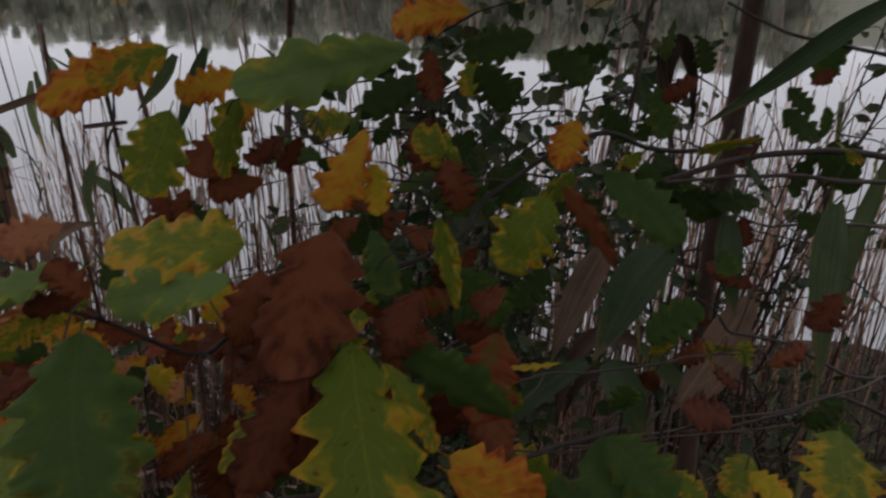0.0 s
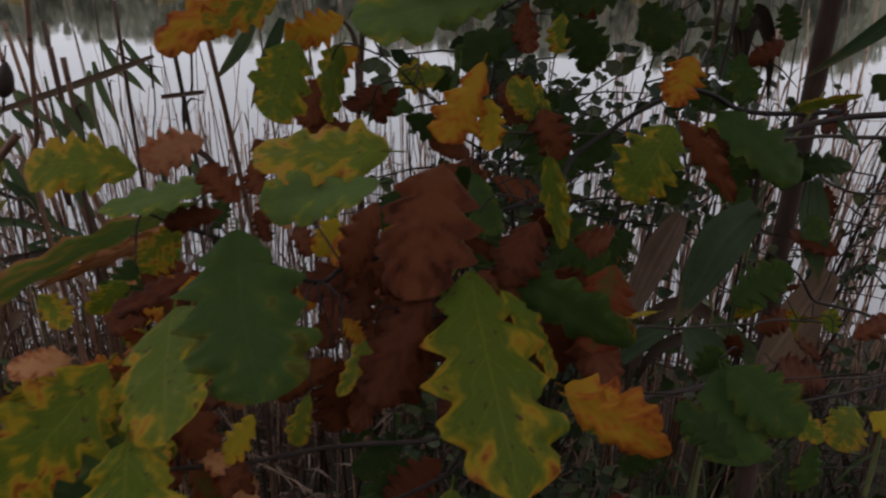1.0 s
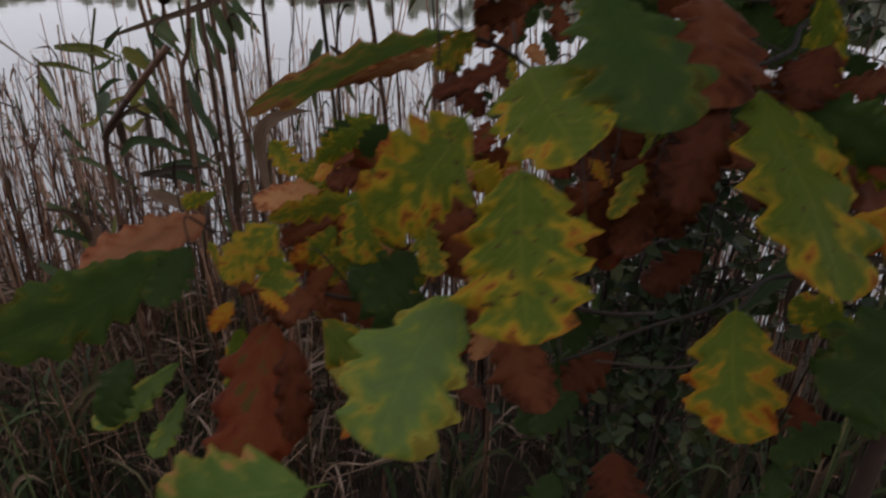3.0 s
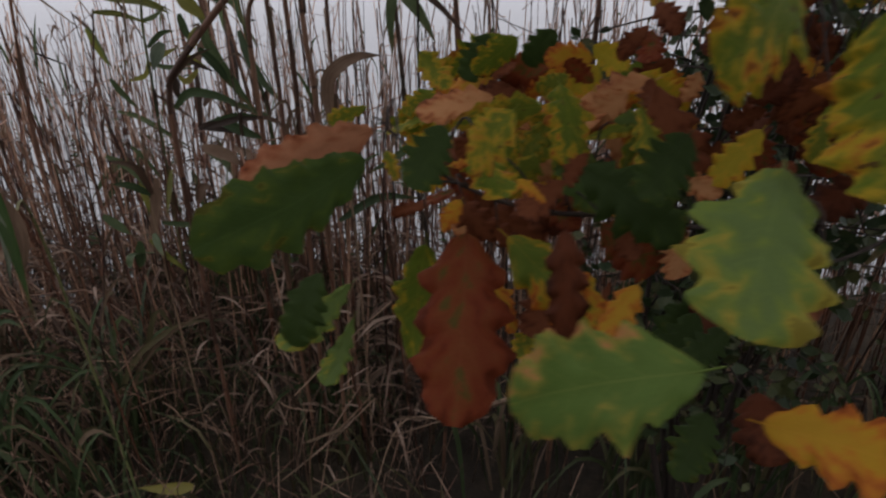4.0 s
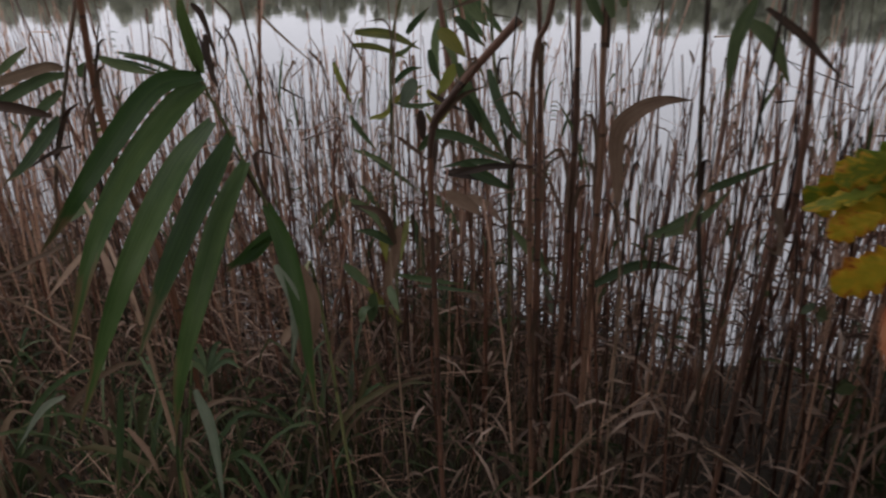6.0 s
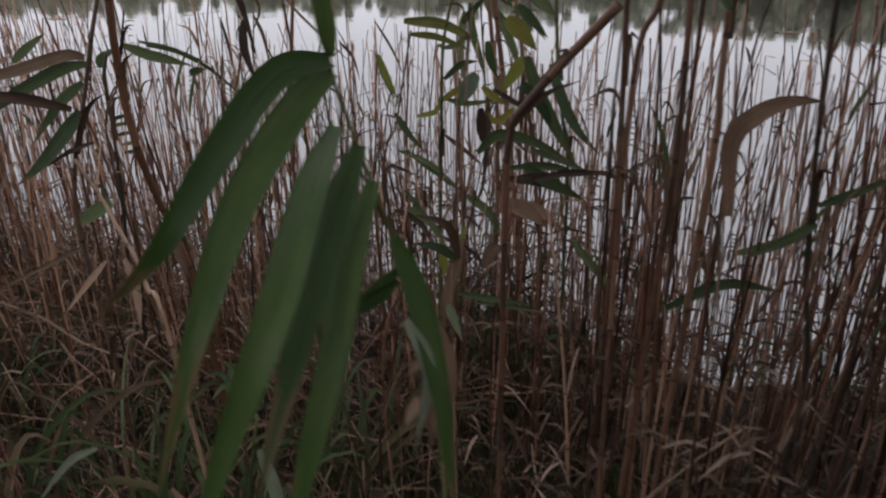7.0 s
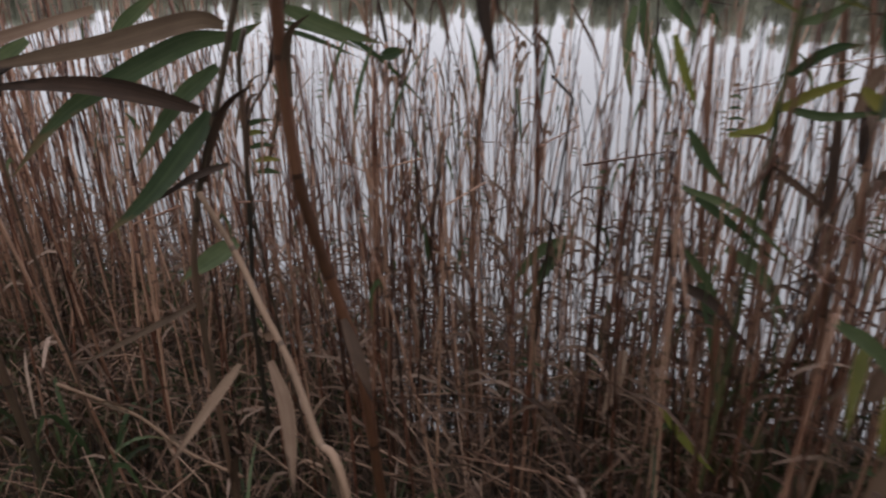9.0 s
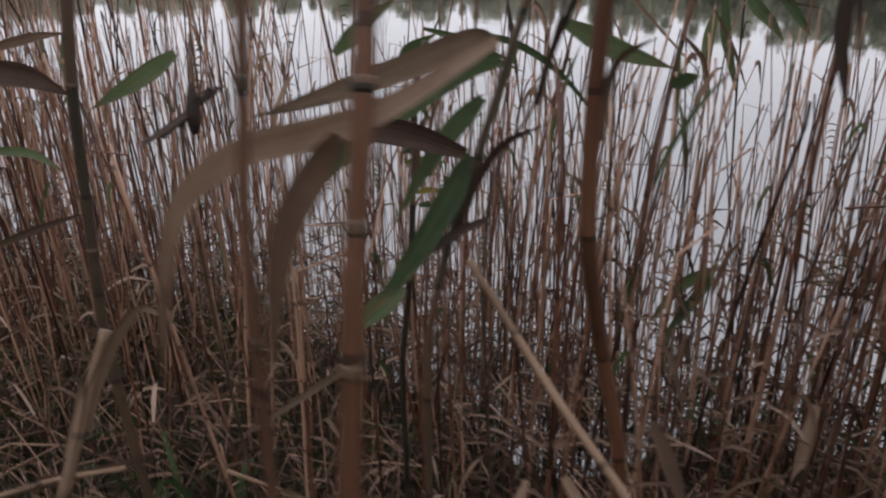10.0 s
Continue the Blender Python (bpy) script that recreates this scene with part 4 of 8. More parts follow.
oak_leaf("gold_green", (-0.382, 0.608, 1.437), (-0.354, 0.597, 1.406), (-0.185, -0.963, 0.194), 0.7)
oak_leaf("green_gold", (-0.299, 0.493, 1.405), (-0.325, 0.491, 1.370), (-0.453, -0.804, 0.386), 0.75)
oak_leaf("brown", (-0.331, 0.535, 1.390), (-0.358, 0.535, 1.366), (-0.248, -0.922, 0.297), 0.6)
oak_leaf("gold_green", (-0.417, 0.572, 1.399), (-0.456, 0.570, 1.383), (-0.002, -0.995, 0.105), 0.5)
oak_leaf("brown", (-0.333, 0.500, 1.339), (-0.297, 0.477, 1.320), (-0.407, -0.877, 0.256), 0.6)
oak_leaf("brown", (-0.271, 0.522, 1.363), (-0.251, 0.504, 1.342), (-0.400, -0.853, 0.337), 0.7)
oak_leaf("gold_green", (-0.261, 0.538, 1.434), (-0.285, 0.544, 1.419), (-0.377, -0.905, 0.197), 0.7)
oak_leaf("brown", (-0.297, 0.586, 1.432), (-0.319, 0.591, 1.419), (-0.415, -0.779, 0.470), 0.6)
oak_leaf("gold_green", (-0.270, 0.500, 1.411), (-0.309, 0.517, 1.413), (-0.392, -0.914, -0.108), 0.45)
oak_leaf("dark_green", (-0.343, 0.641, 1.430), (-0.307, 0.628, 1.413), (-0.245, -0.952, 0.181), 0.8)
oak_leaf("gold_green", (-0.288, 0.469, 1.399), (-0.308, 0.465, 1.365), (-0.374, -0.870, 0.320), 0.7)
oak_leaf("red_green", (-0.280, 0.518, 1.343), (-0.250, 0.498, 1.327), (-0.392, -0.843, 0.370), 0.7)
oak_leaf("brown", (-0.069, 0.637, 1.381), (-0.106, 0.642, 1.362), (-0.082, -0.990, -0.116), 0.6)
oak_leaf("red_green", (0.106, 0.749, 1.405), (0.025, 0.740, 1.395), (0.097, -0.993, 0.066), 0.55)
oak_leaf("brown", (-0.262, 0.601, 1.217), (-0.274, 0.545, 1.192), (0.415, -0.447, 0.792), 0.78)
oak_leaf("brown", (-0.211, 0.543, 1.258), (-0.222, 0.515, 1.224), (0.483, -0.740, 0.469), 0.57)
oak_leaf("red_green", (-0.028, 0.656, 1.492), (-0.083, 0.650, 1.451), (0.054, -0.997, 0.064), 0.56)
oak_leaf("brown", (-0.079, 0.674, 1.380), (-0.077, 0.627, 1.355), (-0.289, -0.461, 0.839), 0.66)
oak_leaf("brown", (-0.267, 0.723, 1.371), (-0.335, 0.720, 1.367), (0.037, -0.980, 0.194), 0.52)
oak_leaf("red_green", (-0.179, 0.648, 1.448), (-0.191, 0.604, 1.428), (0.173, -0.442, 0.880), 0.59)
oak_leaf("dark_green", (-0.215, 0.626, 1.352), (-0.184, 0.627, 1.321), (0.621, -0.496, 0.607), 0.66)
oak_leaf("brown", (-0.203, 0.557, 1.468), (-0.227, 0.545, 1.444), (-0.183, -0.787, 0.590), 0.61)
oak_leaf("dark_green", (-0.243, 0.742, 1.337), (-0.272, 0.700, 1.329), (0.523, -0.497, 0.693), 0.79)
oak_leaf("red_green", (-0.082, 0.645, 1.361), (-0.079, 0.595, 1.332), (-0.113, -0.508, 0.854), 0.63)
oak_leaf("brown", (-0.203, 0.498, 1.353), (-0.182, 0.464, 1.321), (-0.155, -0.727, 0.669), 0.6)
oak_leaf("brown", (-0.267, 0.574, 1.298), (-0.276, 0.558, 1.254), (0.097, -0.938, 0.334), 0.57)
oak_leaf("dark_brown", (-0.222, 0.599, 1.200), (-0.179, 0.551, 1.184), (0.239, -0.097, 0.966), 0.67)
oak_leaf("gold_green", (-0.265, 0.599, 1.177), (-0.286, 0.564, 1.155), (0.616, -0.653, 0.442), 0.61)
oak_leaf("orange", (-0.250, 0.541, 1.421), (-0.262, 0.510, 1.390), (0.001, -0.708, 0.706), 0.67)
oak_leaf("brown", (-0.072, 0.656, 1.402), (-0.043, 0.614, 1.357), (-0.048, -0.750, 0.660), 0.52)
oak_leaf("dark_brown", (-0.097, 0.640, 1.383), (-0.039, 0.625, 1.419), (-0.344, -0.923, 0.174), 0.52)
oak_leaf("dark_green", (0.006, 0.757, 1.436), (-0.030, 0.747, 1.371), (0.260, -0.965, 0.014), 0.5)
oak_leaf("dark_brown", (-0.081, 0.570, 1.477), (-0.105, 0.533, 1.431), (0.184, -0.814, 0.551), 0.58)
oak_leaf("brown", (-0.064, 0.688, 1.343), (-0.093, 0.658, 1.316), (-0.190, -0.555, 0.810), 0.68)
oak_leaf("brown", (-0.125, 0.729, 1.366), (-0.145, 0.681, 1.329), (0.657, -0.614, 0.438), 0.57)
oak_leaf("dark_brown", (0.075, 0.743, 1.403), (0.032, 0.747, 1.384), (-0.238, -0.902, 0.359), 0.63)
oak_leaf("orange", (-0.319, 0.583, 1.238), (-0.290, 0.561, 1.186), (0.284, -0.812, 0.510), 0.59)
oak_leaf("brown", (-0.033, 0.555, 1.403), (-0.071, 0.519, 1.368), (-0.231, -0.525, 0.819), 0.52)
oak_leaf("red_green", (-0.162, 0.774, 1.369), (-0.224, 0.720, 1.340), (0.163, -0.615, 0.772), 0.68)
oak_leaf("orange", (-0.287, 0.599, 1.326), (-0.246, 0.585, 1.303), (0.034, -0.830, 0.557), 0.62)
oak_leaf("brown", (-0.205, 0.531, 1.437), (-0.202, 0.488, 1.415), (0.088, -0.451, 0.888), 0.79)
oak_leaf("brown", (0.012, 0.659, 1.425), (0.062, 0.617, 1.417), (-0.430, -0.641, 0.636), 0.57)
oak_leaf("green_gold", (-0.330, 0.415, 1.429), (-0.313, 0.372, 1.408), (0.452, -0.246, 0.857), 0.66)
oak_leaf("green_gold", (-0.277, 0.482, 1.445), (-0.274, 0.418, 1.402), (0.170, -0.550, 0.818), 0.59)
oak_leaf("brown", (-0.223, 0.449, 1.456), (-0.199, 0.429, 1.395), (0.265, -0.877, 0.400), 0.66)
oak_leaf("green_gold", (-0.218, 0.484, 1.411), (-0.238, 0.440, 1.364), (0.680, -0.660, 0.320), 0.55)
oak_leaf("green", (-0.276, 0.456, 1.427), (-0.255, 0.414, 1.379), (-0.109, -0.771, 0.627), 0.56)
oak_leaf("gold_green", (-0.232, 0.436, 1.446), (-0.220, 0.407, 1.407), (0.594, -0.544, 0.593), 0.51)
# leaves against the bright water: their backlit darkness is put into the dark kinds
oak_leaf("green", (0.437, 0.804, 1.424), (0.437, 0.760, 1.406), (-0.731, -0.262, 0.630), 0.72)
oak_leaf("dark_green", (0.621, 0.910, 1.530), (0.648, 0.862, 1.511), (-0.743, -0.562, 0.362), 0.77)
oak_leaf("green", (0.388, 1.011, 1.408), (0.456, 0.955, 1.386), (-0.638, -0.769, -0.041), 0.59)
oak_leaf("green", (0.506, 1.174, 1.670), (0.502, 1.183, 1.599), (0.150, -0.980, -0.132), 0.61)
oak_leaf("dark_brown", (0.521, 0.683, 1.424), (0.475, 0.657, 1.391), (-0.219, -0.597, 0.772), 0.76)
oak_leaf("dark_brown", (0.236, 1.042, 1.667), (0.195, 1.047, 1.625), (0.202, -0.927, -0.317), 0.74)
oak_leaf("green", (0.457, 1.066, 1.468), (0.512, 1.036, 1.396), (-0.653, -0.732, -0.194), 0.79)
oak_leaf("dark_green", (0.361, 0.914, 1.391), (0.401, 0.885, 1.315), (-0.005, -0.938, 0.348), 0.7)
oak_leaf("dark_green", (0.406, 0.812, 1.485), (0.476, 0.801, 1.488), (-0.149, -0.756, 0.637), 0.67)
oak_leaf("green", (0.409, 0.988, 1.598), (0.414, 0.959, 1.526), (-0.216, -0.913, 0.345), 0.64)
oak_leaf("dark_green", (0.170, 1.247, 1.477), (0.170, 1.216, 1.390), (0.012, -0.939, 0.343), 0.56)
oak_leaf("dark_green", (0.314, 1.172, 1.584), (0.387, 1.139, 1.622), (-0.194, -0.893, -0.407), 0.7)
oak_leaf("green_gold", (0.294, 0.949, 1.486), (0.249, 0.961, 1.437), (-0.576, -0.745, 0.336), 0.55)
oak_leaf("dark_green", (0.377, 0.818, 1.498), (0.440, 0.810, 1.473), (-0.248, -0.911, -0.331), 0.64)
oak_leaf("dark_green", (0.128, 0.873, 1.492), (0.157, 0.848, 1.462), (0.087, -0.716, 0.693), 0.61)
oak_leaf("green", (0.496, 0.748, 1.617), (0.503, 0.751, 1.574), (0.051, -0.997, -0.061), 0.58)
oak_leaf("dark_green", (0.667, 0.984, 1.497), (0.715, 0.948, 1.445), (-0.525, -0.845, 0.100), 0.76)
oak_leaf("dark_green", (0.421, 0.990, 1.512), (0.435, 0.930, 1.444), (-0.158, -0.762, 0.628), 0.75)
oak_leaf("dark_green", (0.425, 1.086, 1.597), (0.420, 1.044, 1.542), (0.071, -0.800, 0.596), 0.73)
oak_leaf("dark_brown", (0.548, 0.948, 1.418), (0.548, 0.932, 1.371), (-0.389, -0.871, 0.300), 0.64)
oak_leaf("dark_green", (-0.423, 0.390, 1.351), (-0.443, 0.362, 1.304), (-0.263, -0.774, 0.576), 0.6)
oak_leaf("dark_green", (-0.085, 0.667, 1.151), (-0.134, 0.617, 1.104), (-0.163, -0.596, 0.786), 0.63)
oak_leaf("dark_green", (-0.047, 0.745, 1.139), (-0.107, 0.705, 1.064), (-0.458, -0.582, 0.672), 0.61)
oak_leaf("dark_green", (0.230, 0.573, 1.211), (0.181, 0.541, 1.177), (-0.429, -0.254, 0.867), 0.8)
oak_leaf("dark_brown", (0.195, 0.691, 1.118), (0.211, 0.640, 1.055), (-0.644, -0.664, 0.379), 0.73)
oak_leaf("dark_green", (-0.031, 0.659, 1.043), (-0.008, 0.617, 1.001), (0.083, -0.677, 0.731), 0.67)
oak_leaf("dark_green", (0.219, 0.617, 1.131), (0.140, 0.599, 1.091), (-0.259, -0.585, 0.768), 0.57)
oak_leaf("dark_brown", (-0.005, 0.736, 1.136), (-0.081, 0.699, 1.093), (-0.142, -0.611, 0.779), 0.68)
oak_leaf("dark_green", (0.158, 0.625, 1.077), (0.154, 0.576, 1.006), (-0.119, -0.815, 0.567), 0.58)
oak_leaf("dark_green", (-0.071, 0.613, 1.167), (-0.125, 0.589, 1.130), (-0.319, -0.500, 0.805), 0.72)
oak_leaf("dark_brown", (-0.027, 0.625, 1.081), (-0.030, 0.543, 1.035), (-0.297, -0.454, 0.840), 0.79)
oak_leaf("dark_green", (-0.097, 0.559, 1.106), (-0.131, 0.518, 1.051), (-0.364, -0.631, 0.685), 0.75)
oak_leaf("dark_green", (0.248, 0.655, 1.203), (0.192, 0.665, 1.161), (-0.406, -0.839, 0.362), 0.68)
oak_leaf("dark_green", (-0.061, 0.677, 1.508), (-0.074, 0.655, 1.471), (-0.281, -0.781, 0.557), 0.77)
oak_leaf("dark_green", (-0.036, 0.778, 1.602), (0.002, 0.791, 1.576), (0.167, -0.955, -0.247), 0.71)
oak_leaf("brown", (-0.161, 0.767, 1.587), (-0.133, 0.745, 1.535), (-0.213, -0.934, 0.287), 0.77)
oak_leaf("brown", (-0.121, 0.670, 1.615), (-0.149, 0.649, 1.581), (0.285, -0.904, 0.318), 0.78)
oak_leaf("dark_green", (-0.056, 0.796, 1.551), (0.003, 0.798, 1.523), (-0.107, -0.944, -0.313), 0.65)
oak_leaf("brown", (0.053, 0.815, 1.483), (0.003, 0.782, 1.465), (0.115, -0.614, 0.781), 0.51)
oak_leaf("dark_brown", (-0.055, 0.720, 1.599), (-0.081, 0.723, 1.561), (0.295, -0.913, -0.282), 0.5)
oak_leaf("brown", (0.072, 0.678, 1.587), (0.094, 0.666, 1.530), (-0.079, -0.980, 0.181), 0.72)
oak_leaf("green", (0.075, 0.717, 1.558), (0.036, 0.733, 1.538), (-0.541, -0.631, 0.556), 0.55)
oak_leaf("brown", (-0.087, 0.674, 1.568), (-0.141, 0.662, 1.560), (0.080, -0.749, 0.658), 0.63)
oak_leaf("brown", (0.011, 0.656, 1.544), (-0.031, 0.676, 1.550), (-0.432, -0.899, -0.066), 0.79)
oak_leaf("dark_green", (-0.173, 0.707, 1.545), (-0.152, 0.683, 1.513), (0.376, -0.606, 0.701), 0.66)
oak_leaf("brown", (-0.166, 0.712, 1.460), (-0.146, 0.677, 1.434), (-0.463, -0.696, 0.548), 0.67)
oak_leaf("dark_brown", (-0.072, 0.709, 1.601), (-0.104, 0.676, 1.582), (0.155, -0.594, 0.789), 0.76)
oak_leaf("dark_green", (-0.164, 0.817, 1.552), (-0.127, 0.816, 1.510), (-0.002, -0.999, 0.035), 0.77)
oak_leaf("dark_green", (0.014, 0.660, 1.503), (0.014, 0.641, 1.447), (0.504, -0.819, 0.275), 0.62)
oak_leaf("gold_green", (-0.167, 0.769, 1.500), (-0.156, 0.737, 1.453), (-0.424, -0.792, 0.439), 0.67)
# more silhouetted leaves, the dark green standing in for the light behind them
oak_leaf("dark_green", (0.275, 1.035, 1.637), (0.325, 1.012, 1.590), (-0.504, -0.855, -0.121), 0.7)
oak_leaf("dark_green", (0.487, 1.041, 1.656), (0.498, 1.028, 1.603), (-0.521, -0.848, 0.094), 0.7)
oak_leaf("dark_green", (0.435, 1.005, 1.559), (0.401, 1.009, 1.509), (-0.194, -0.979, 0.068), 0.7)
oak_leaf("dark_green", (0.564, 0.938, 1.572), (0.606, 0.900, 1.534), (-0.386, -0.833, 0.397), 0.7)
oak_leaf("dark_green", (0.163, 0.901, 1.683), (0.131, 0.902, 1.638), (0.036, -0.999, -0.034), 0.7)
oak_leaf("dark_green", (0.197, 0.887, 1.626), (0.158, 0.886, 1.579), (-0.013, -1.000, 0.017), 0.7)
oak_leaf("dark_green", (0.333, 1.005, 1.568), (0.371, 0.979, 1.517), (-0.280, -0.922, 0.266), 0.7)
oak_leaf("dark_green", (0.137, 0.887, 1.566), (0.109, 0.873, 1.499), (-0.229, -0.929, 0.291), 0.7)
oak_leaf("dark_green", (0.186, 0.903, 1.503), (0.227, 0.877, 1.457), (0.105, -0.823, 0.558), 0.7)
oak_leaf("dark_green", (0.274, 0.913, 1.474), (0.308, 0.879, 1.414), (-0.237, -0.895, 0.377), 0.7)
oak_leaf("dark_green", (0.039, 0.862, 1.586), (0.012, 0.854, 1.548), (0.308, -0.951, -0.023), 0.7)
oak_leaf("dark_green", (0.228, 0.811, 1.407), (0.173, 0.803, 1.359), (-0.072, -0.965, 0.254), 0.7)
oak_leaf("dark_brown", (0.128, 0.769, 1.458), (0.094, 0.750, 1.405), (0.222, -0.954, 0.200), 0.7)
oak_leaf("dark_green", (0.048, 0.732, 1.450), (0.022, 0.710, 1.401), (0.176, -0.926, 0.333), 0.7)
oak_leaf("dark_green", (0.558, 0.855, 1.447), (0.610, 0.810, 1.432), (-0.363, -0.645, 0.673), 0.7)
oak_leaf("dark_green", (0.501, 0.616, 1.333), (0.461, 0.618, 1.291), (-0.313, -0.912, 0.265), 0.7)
oak_leaf("dark_green", (-0.209, 0.620, 1.524), (-0.219, 0.600, 1.498), (0.33, -0.85, 0.29), 0.67)
oak_leaf("brown", (-0.192, 0.660, 1.545), (-0.186, 0.640, 1.513), (-0.19, -0.85, 0.19), 0.80)
oak_leaf("brown", (-0.173, 0.620, 1.530), (-0.173, 0.600, 1.500), (-0.08, -0.85, 0.44), 0.57)
oak_leaf("brown", (-0.152, 0.660, 1.551), (-0.167, 0.640, 1.518), (0.19, -0.85, 0.37), 0.52)
oak_leaf("dark_green", (-0.141, 0.600, 1.538), (-0.131, 0.580, 1.512), (0.22, -0.85, 0.43), 0.58)
oak_leaf("brown", (-0.127, 0.640, 1.556), (-0.122, 0.620, 1.524), (0.17, -0.85, 0.47), 0.62)
oak_leaf("dark_brown", (-0.182, 0.600, 1.517), (-0.169, 0.580, 1.492), (0.30, -0.85, 0.14), 0.54)
oak_leaf("brown", (-0.163, 0.700, 1.556), (-0.175, 0.680, 1.521), (0.22, -0.85, 0.44), 0.63)
oak_leaf("brown", (-0.119, 0.580, 1.517), (-0.106, 0.560, 1.492), (0.07, -0.85, 0.46), 0.70)
oak_leaf("dark_brown", (-0.197, 0.700, 1.553), (-0.176, 0.680, 1.520), (0.16, -0.85, 0.23), 0.66)
oak_leaf("pale_green", (-0.414, 0.442, 1.311), (-0.449, 0.368, 1.303), (0.75, -0.45, 0.45), 0.3, 14)
oak_leaf("pale_green", (-0.415, 0.44, 1.285), (-0.434, 0.403, 1.247), (0.8, -0.45, 0.35), 0.35, 14)

# unseen crown overhead: limbs and a roof of leaves added to shade the bank
rnd = random.Random(77)
g = Geo()
tips = []
for k in range(16):
    z, w = rnd.uniform(1.9, 2.8), k * 2.4
    reach = rnd.uniform(0.7, 1.7)
    out = Vector((math.cos(w) * reach - 0.35, math.sin(w) * reach - 0.1, z + rnd.uniform(0.1, 0.6)))
    line = curve_points([(0, 0.02, z), out * 0.5 + Vector((0, 0, z * 0.5 + 0.05)), out], 6)
    g.tube(line, [0.011 * (1 - 0.8 * i / (len(line) - 1)) for i in range(len(line))], 5)
    tips += line[4:]
part("limbs", g.mesh("limbs", "bark"), oak)["kind"] = "stuff"
# extra leaves on this side deepen the shade under the oak
outer = [p for p in tips if p.x > -0.25 and p.y > -0.3]
v, f = [], []
for k in range(7000):
    c = rnd.choice(tips if k < 4300 else outer) + Vector((rnd.gauss(0, 0.24), rnd.gauss(0, 0.24), abs(rnd.gauss(0, 0.18))))
    c.z = max(c.z, 2.02)
    a = Vector((rnd.gauss(0, 1), rnd.gauss(0, 1), rnd.gauss(-0.3, 0.5))).normalized()
    s = a.cross(Vector((rnd.gauss(0, 0.4), rnd.gauss(0, 0.4), 1))).normalized()
    h = rnd.uniform(0.05, 0.085)
    q = len(v)
    for d, e in ((0, 0.05), (0.2, 0.3), (0.3, 0.2), (0.5, 0.42), (0.6, 0.28), (0.78, 0.36), (1.0, 0.05)):
        v += [c + a * h * d - s * h * e, c + a * h * d + s * h * e]
    f += [(q + 2 * k, q + 2 * k + 1, q + 2 * k + 3, q + 2 * k + 2) for k in range(6)]
m = bpy.data.meshes.new("crown")
m.from_pydata([tuple(p) for p in v], [], f)
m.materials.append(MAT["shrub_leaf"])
part("crown", m, oak, "unseen lobed leaves overhead, added for shade")["kind"] = "stuff"

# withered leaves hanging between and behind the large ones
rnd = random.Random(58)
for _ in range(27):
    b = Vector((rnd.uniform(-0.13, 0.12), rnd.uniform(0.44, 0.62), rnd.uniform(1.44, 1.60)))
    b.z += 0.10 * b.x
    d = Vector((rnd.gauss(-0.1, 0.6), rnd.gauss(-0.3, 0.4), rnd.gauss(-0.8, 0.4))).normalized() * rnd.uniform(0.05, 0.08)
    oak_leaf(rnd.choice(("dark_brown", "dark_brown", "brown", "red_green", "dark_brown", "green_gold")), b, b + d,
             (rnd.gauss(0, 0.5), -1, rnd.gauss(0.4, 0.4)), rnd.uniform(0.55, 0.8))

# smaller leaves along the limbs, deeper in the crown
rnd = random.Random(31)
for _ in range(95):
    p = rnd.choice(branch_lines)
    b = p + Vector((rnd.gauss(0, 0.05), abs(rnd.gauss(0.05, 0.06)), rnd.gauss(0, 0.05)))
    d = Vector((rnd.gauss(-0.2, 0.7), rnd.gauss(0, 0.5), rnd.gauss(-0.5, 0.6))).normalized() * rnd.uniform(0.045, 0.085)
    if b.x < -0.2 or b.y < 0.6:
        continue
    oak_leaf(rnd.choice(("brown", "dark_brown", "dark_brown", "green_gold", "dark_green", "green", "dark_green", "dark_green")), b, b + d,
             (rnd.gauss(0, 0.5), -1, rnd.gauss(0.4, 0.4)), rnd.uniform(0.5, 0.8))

# bare boughs on the lake side
oak_branch([(0.711, 0.860, 1.491), (0.599, 0.830, 1.500), (0.509, 0.800, 1.517), (0.411, 0.770, 1.535), (0.324, 0.740, 1.537)], 0.0036, 0.002)
oak_branch([(0.706, 0.900, 1.641), (0.616, 0.900, 1.655), (0.552, 0.900, 1.665), (0.488, 0.900, 1.685), (0.447, 0.900, 1.706)], 0.003, 0.0016)
oak_branch([(0.734, 0.950, 1.622), (0.693, 0.930, 1.533), (0.648, 0.910, 1.459), (0.604, 0.890, 1.375), (0.542, 0.870, 1.334), (0.509, 0.850, 1.275)], 0.0022, 0.0012)
oak_branch([(0.843, 0.900, 1.149), (0.717, 0.870, 1.180), (0.591, 0.840, 1.258), (0.482, 0.810, 1.304), (0.427, 0.780, 1.356), (0.362, 0.750, 1.401)], 0.0034, 0.0012)
oak_branch([(0.814, 0.950, 1.380), (0.669, 0.912, 1.415), (0.574, 0.875, 1.427), (0.485, 0.838, 1.451), (0.396, 0.800, 1.509)], 0.003, 0.0012)
oak_branch([(0.308, 0.800, 1.739), (0.294, 0.790, 1.648), (0.288, 0.780, 1.586)], 0.0026, 0.0016)
oak_branch([(0.867, 0.950, 1.199), (0.773, 0.933, 1.283), (0.652, 0.917, 1.352), (0.581, 0.900, 1.389)], 0.0018, 0.0009)
oak_branch([(0.872, 0.900, 1.052), (0.712, 0.875, 1.141), (0.624, 0.850, 1.136), (0.521, 0.825, 1.138), (0.423, 0.800, 1.152)], 0.0034, 0.002)

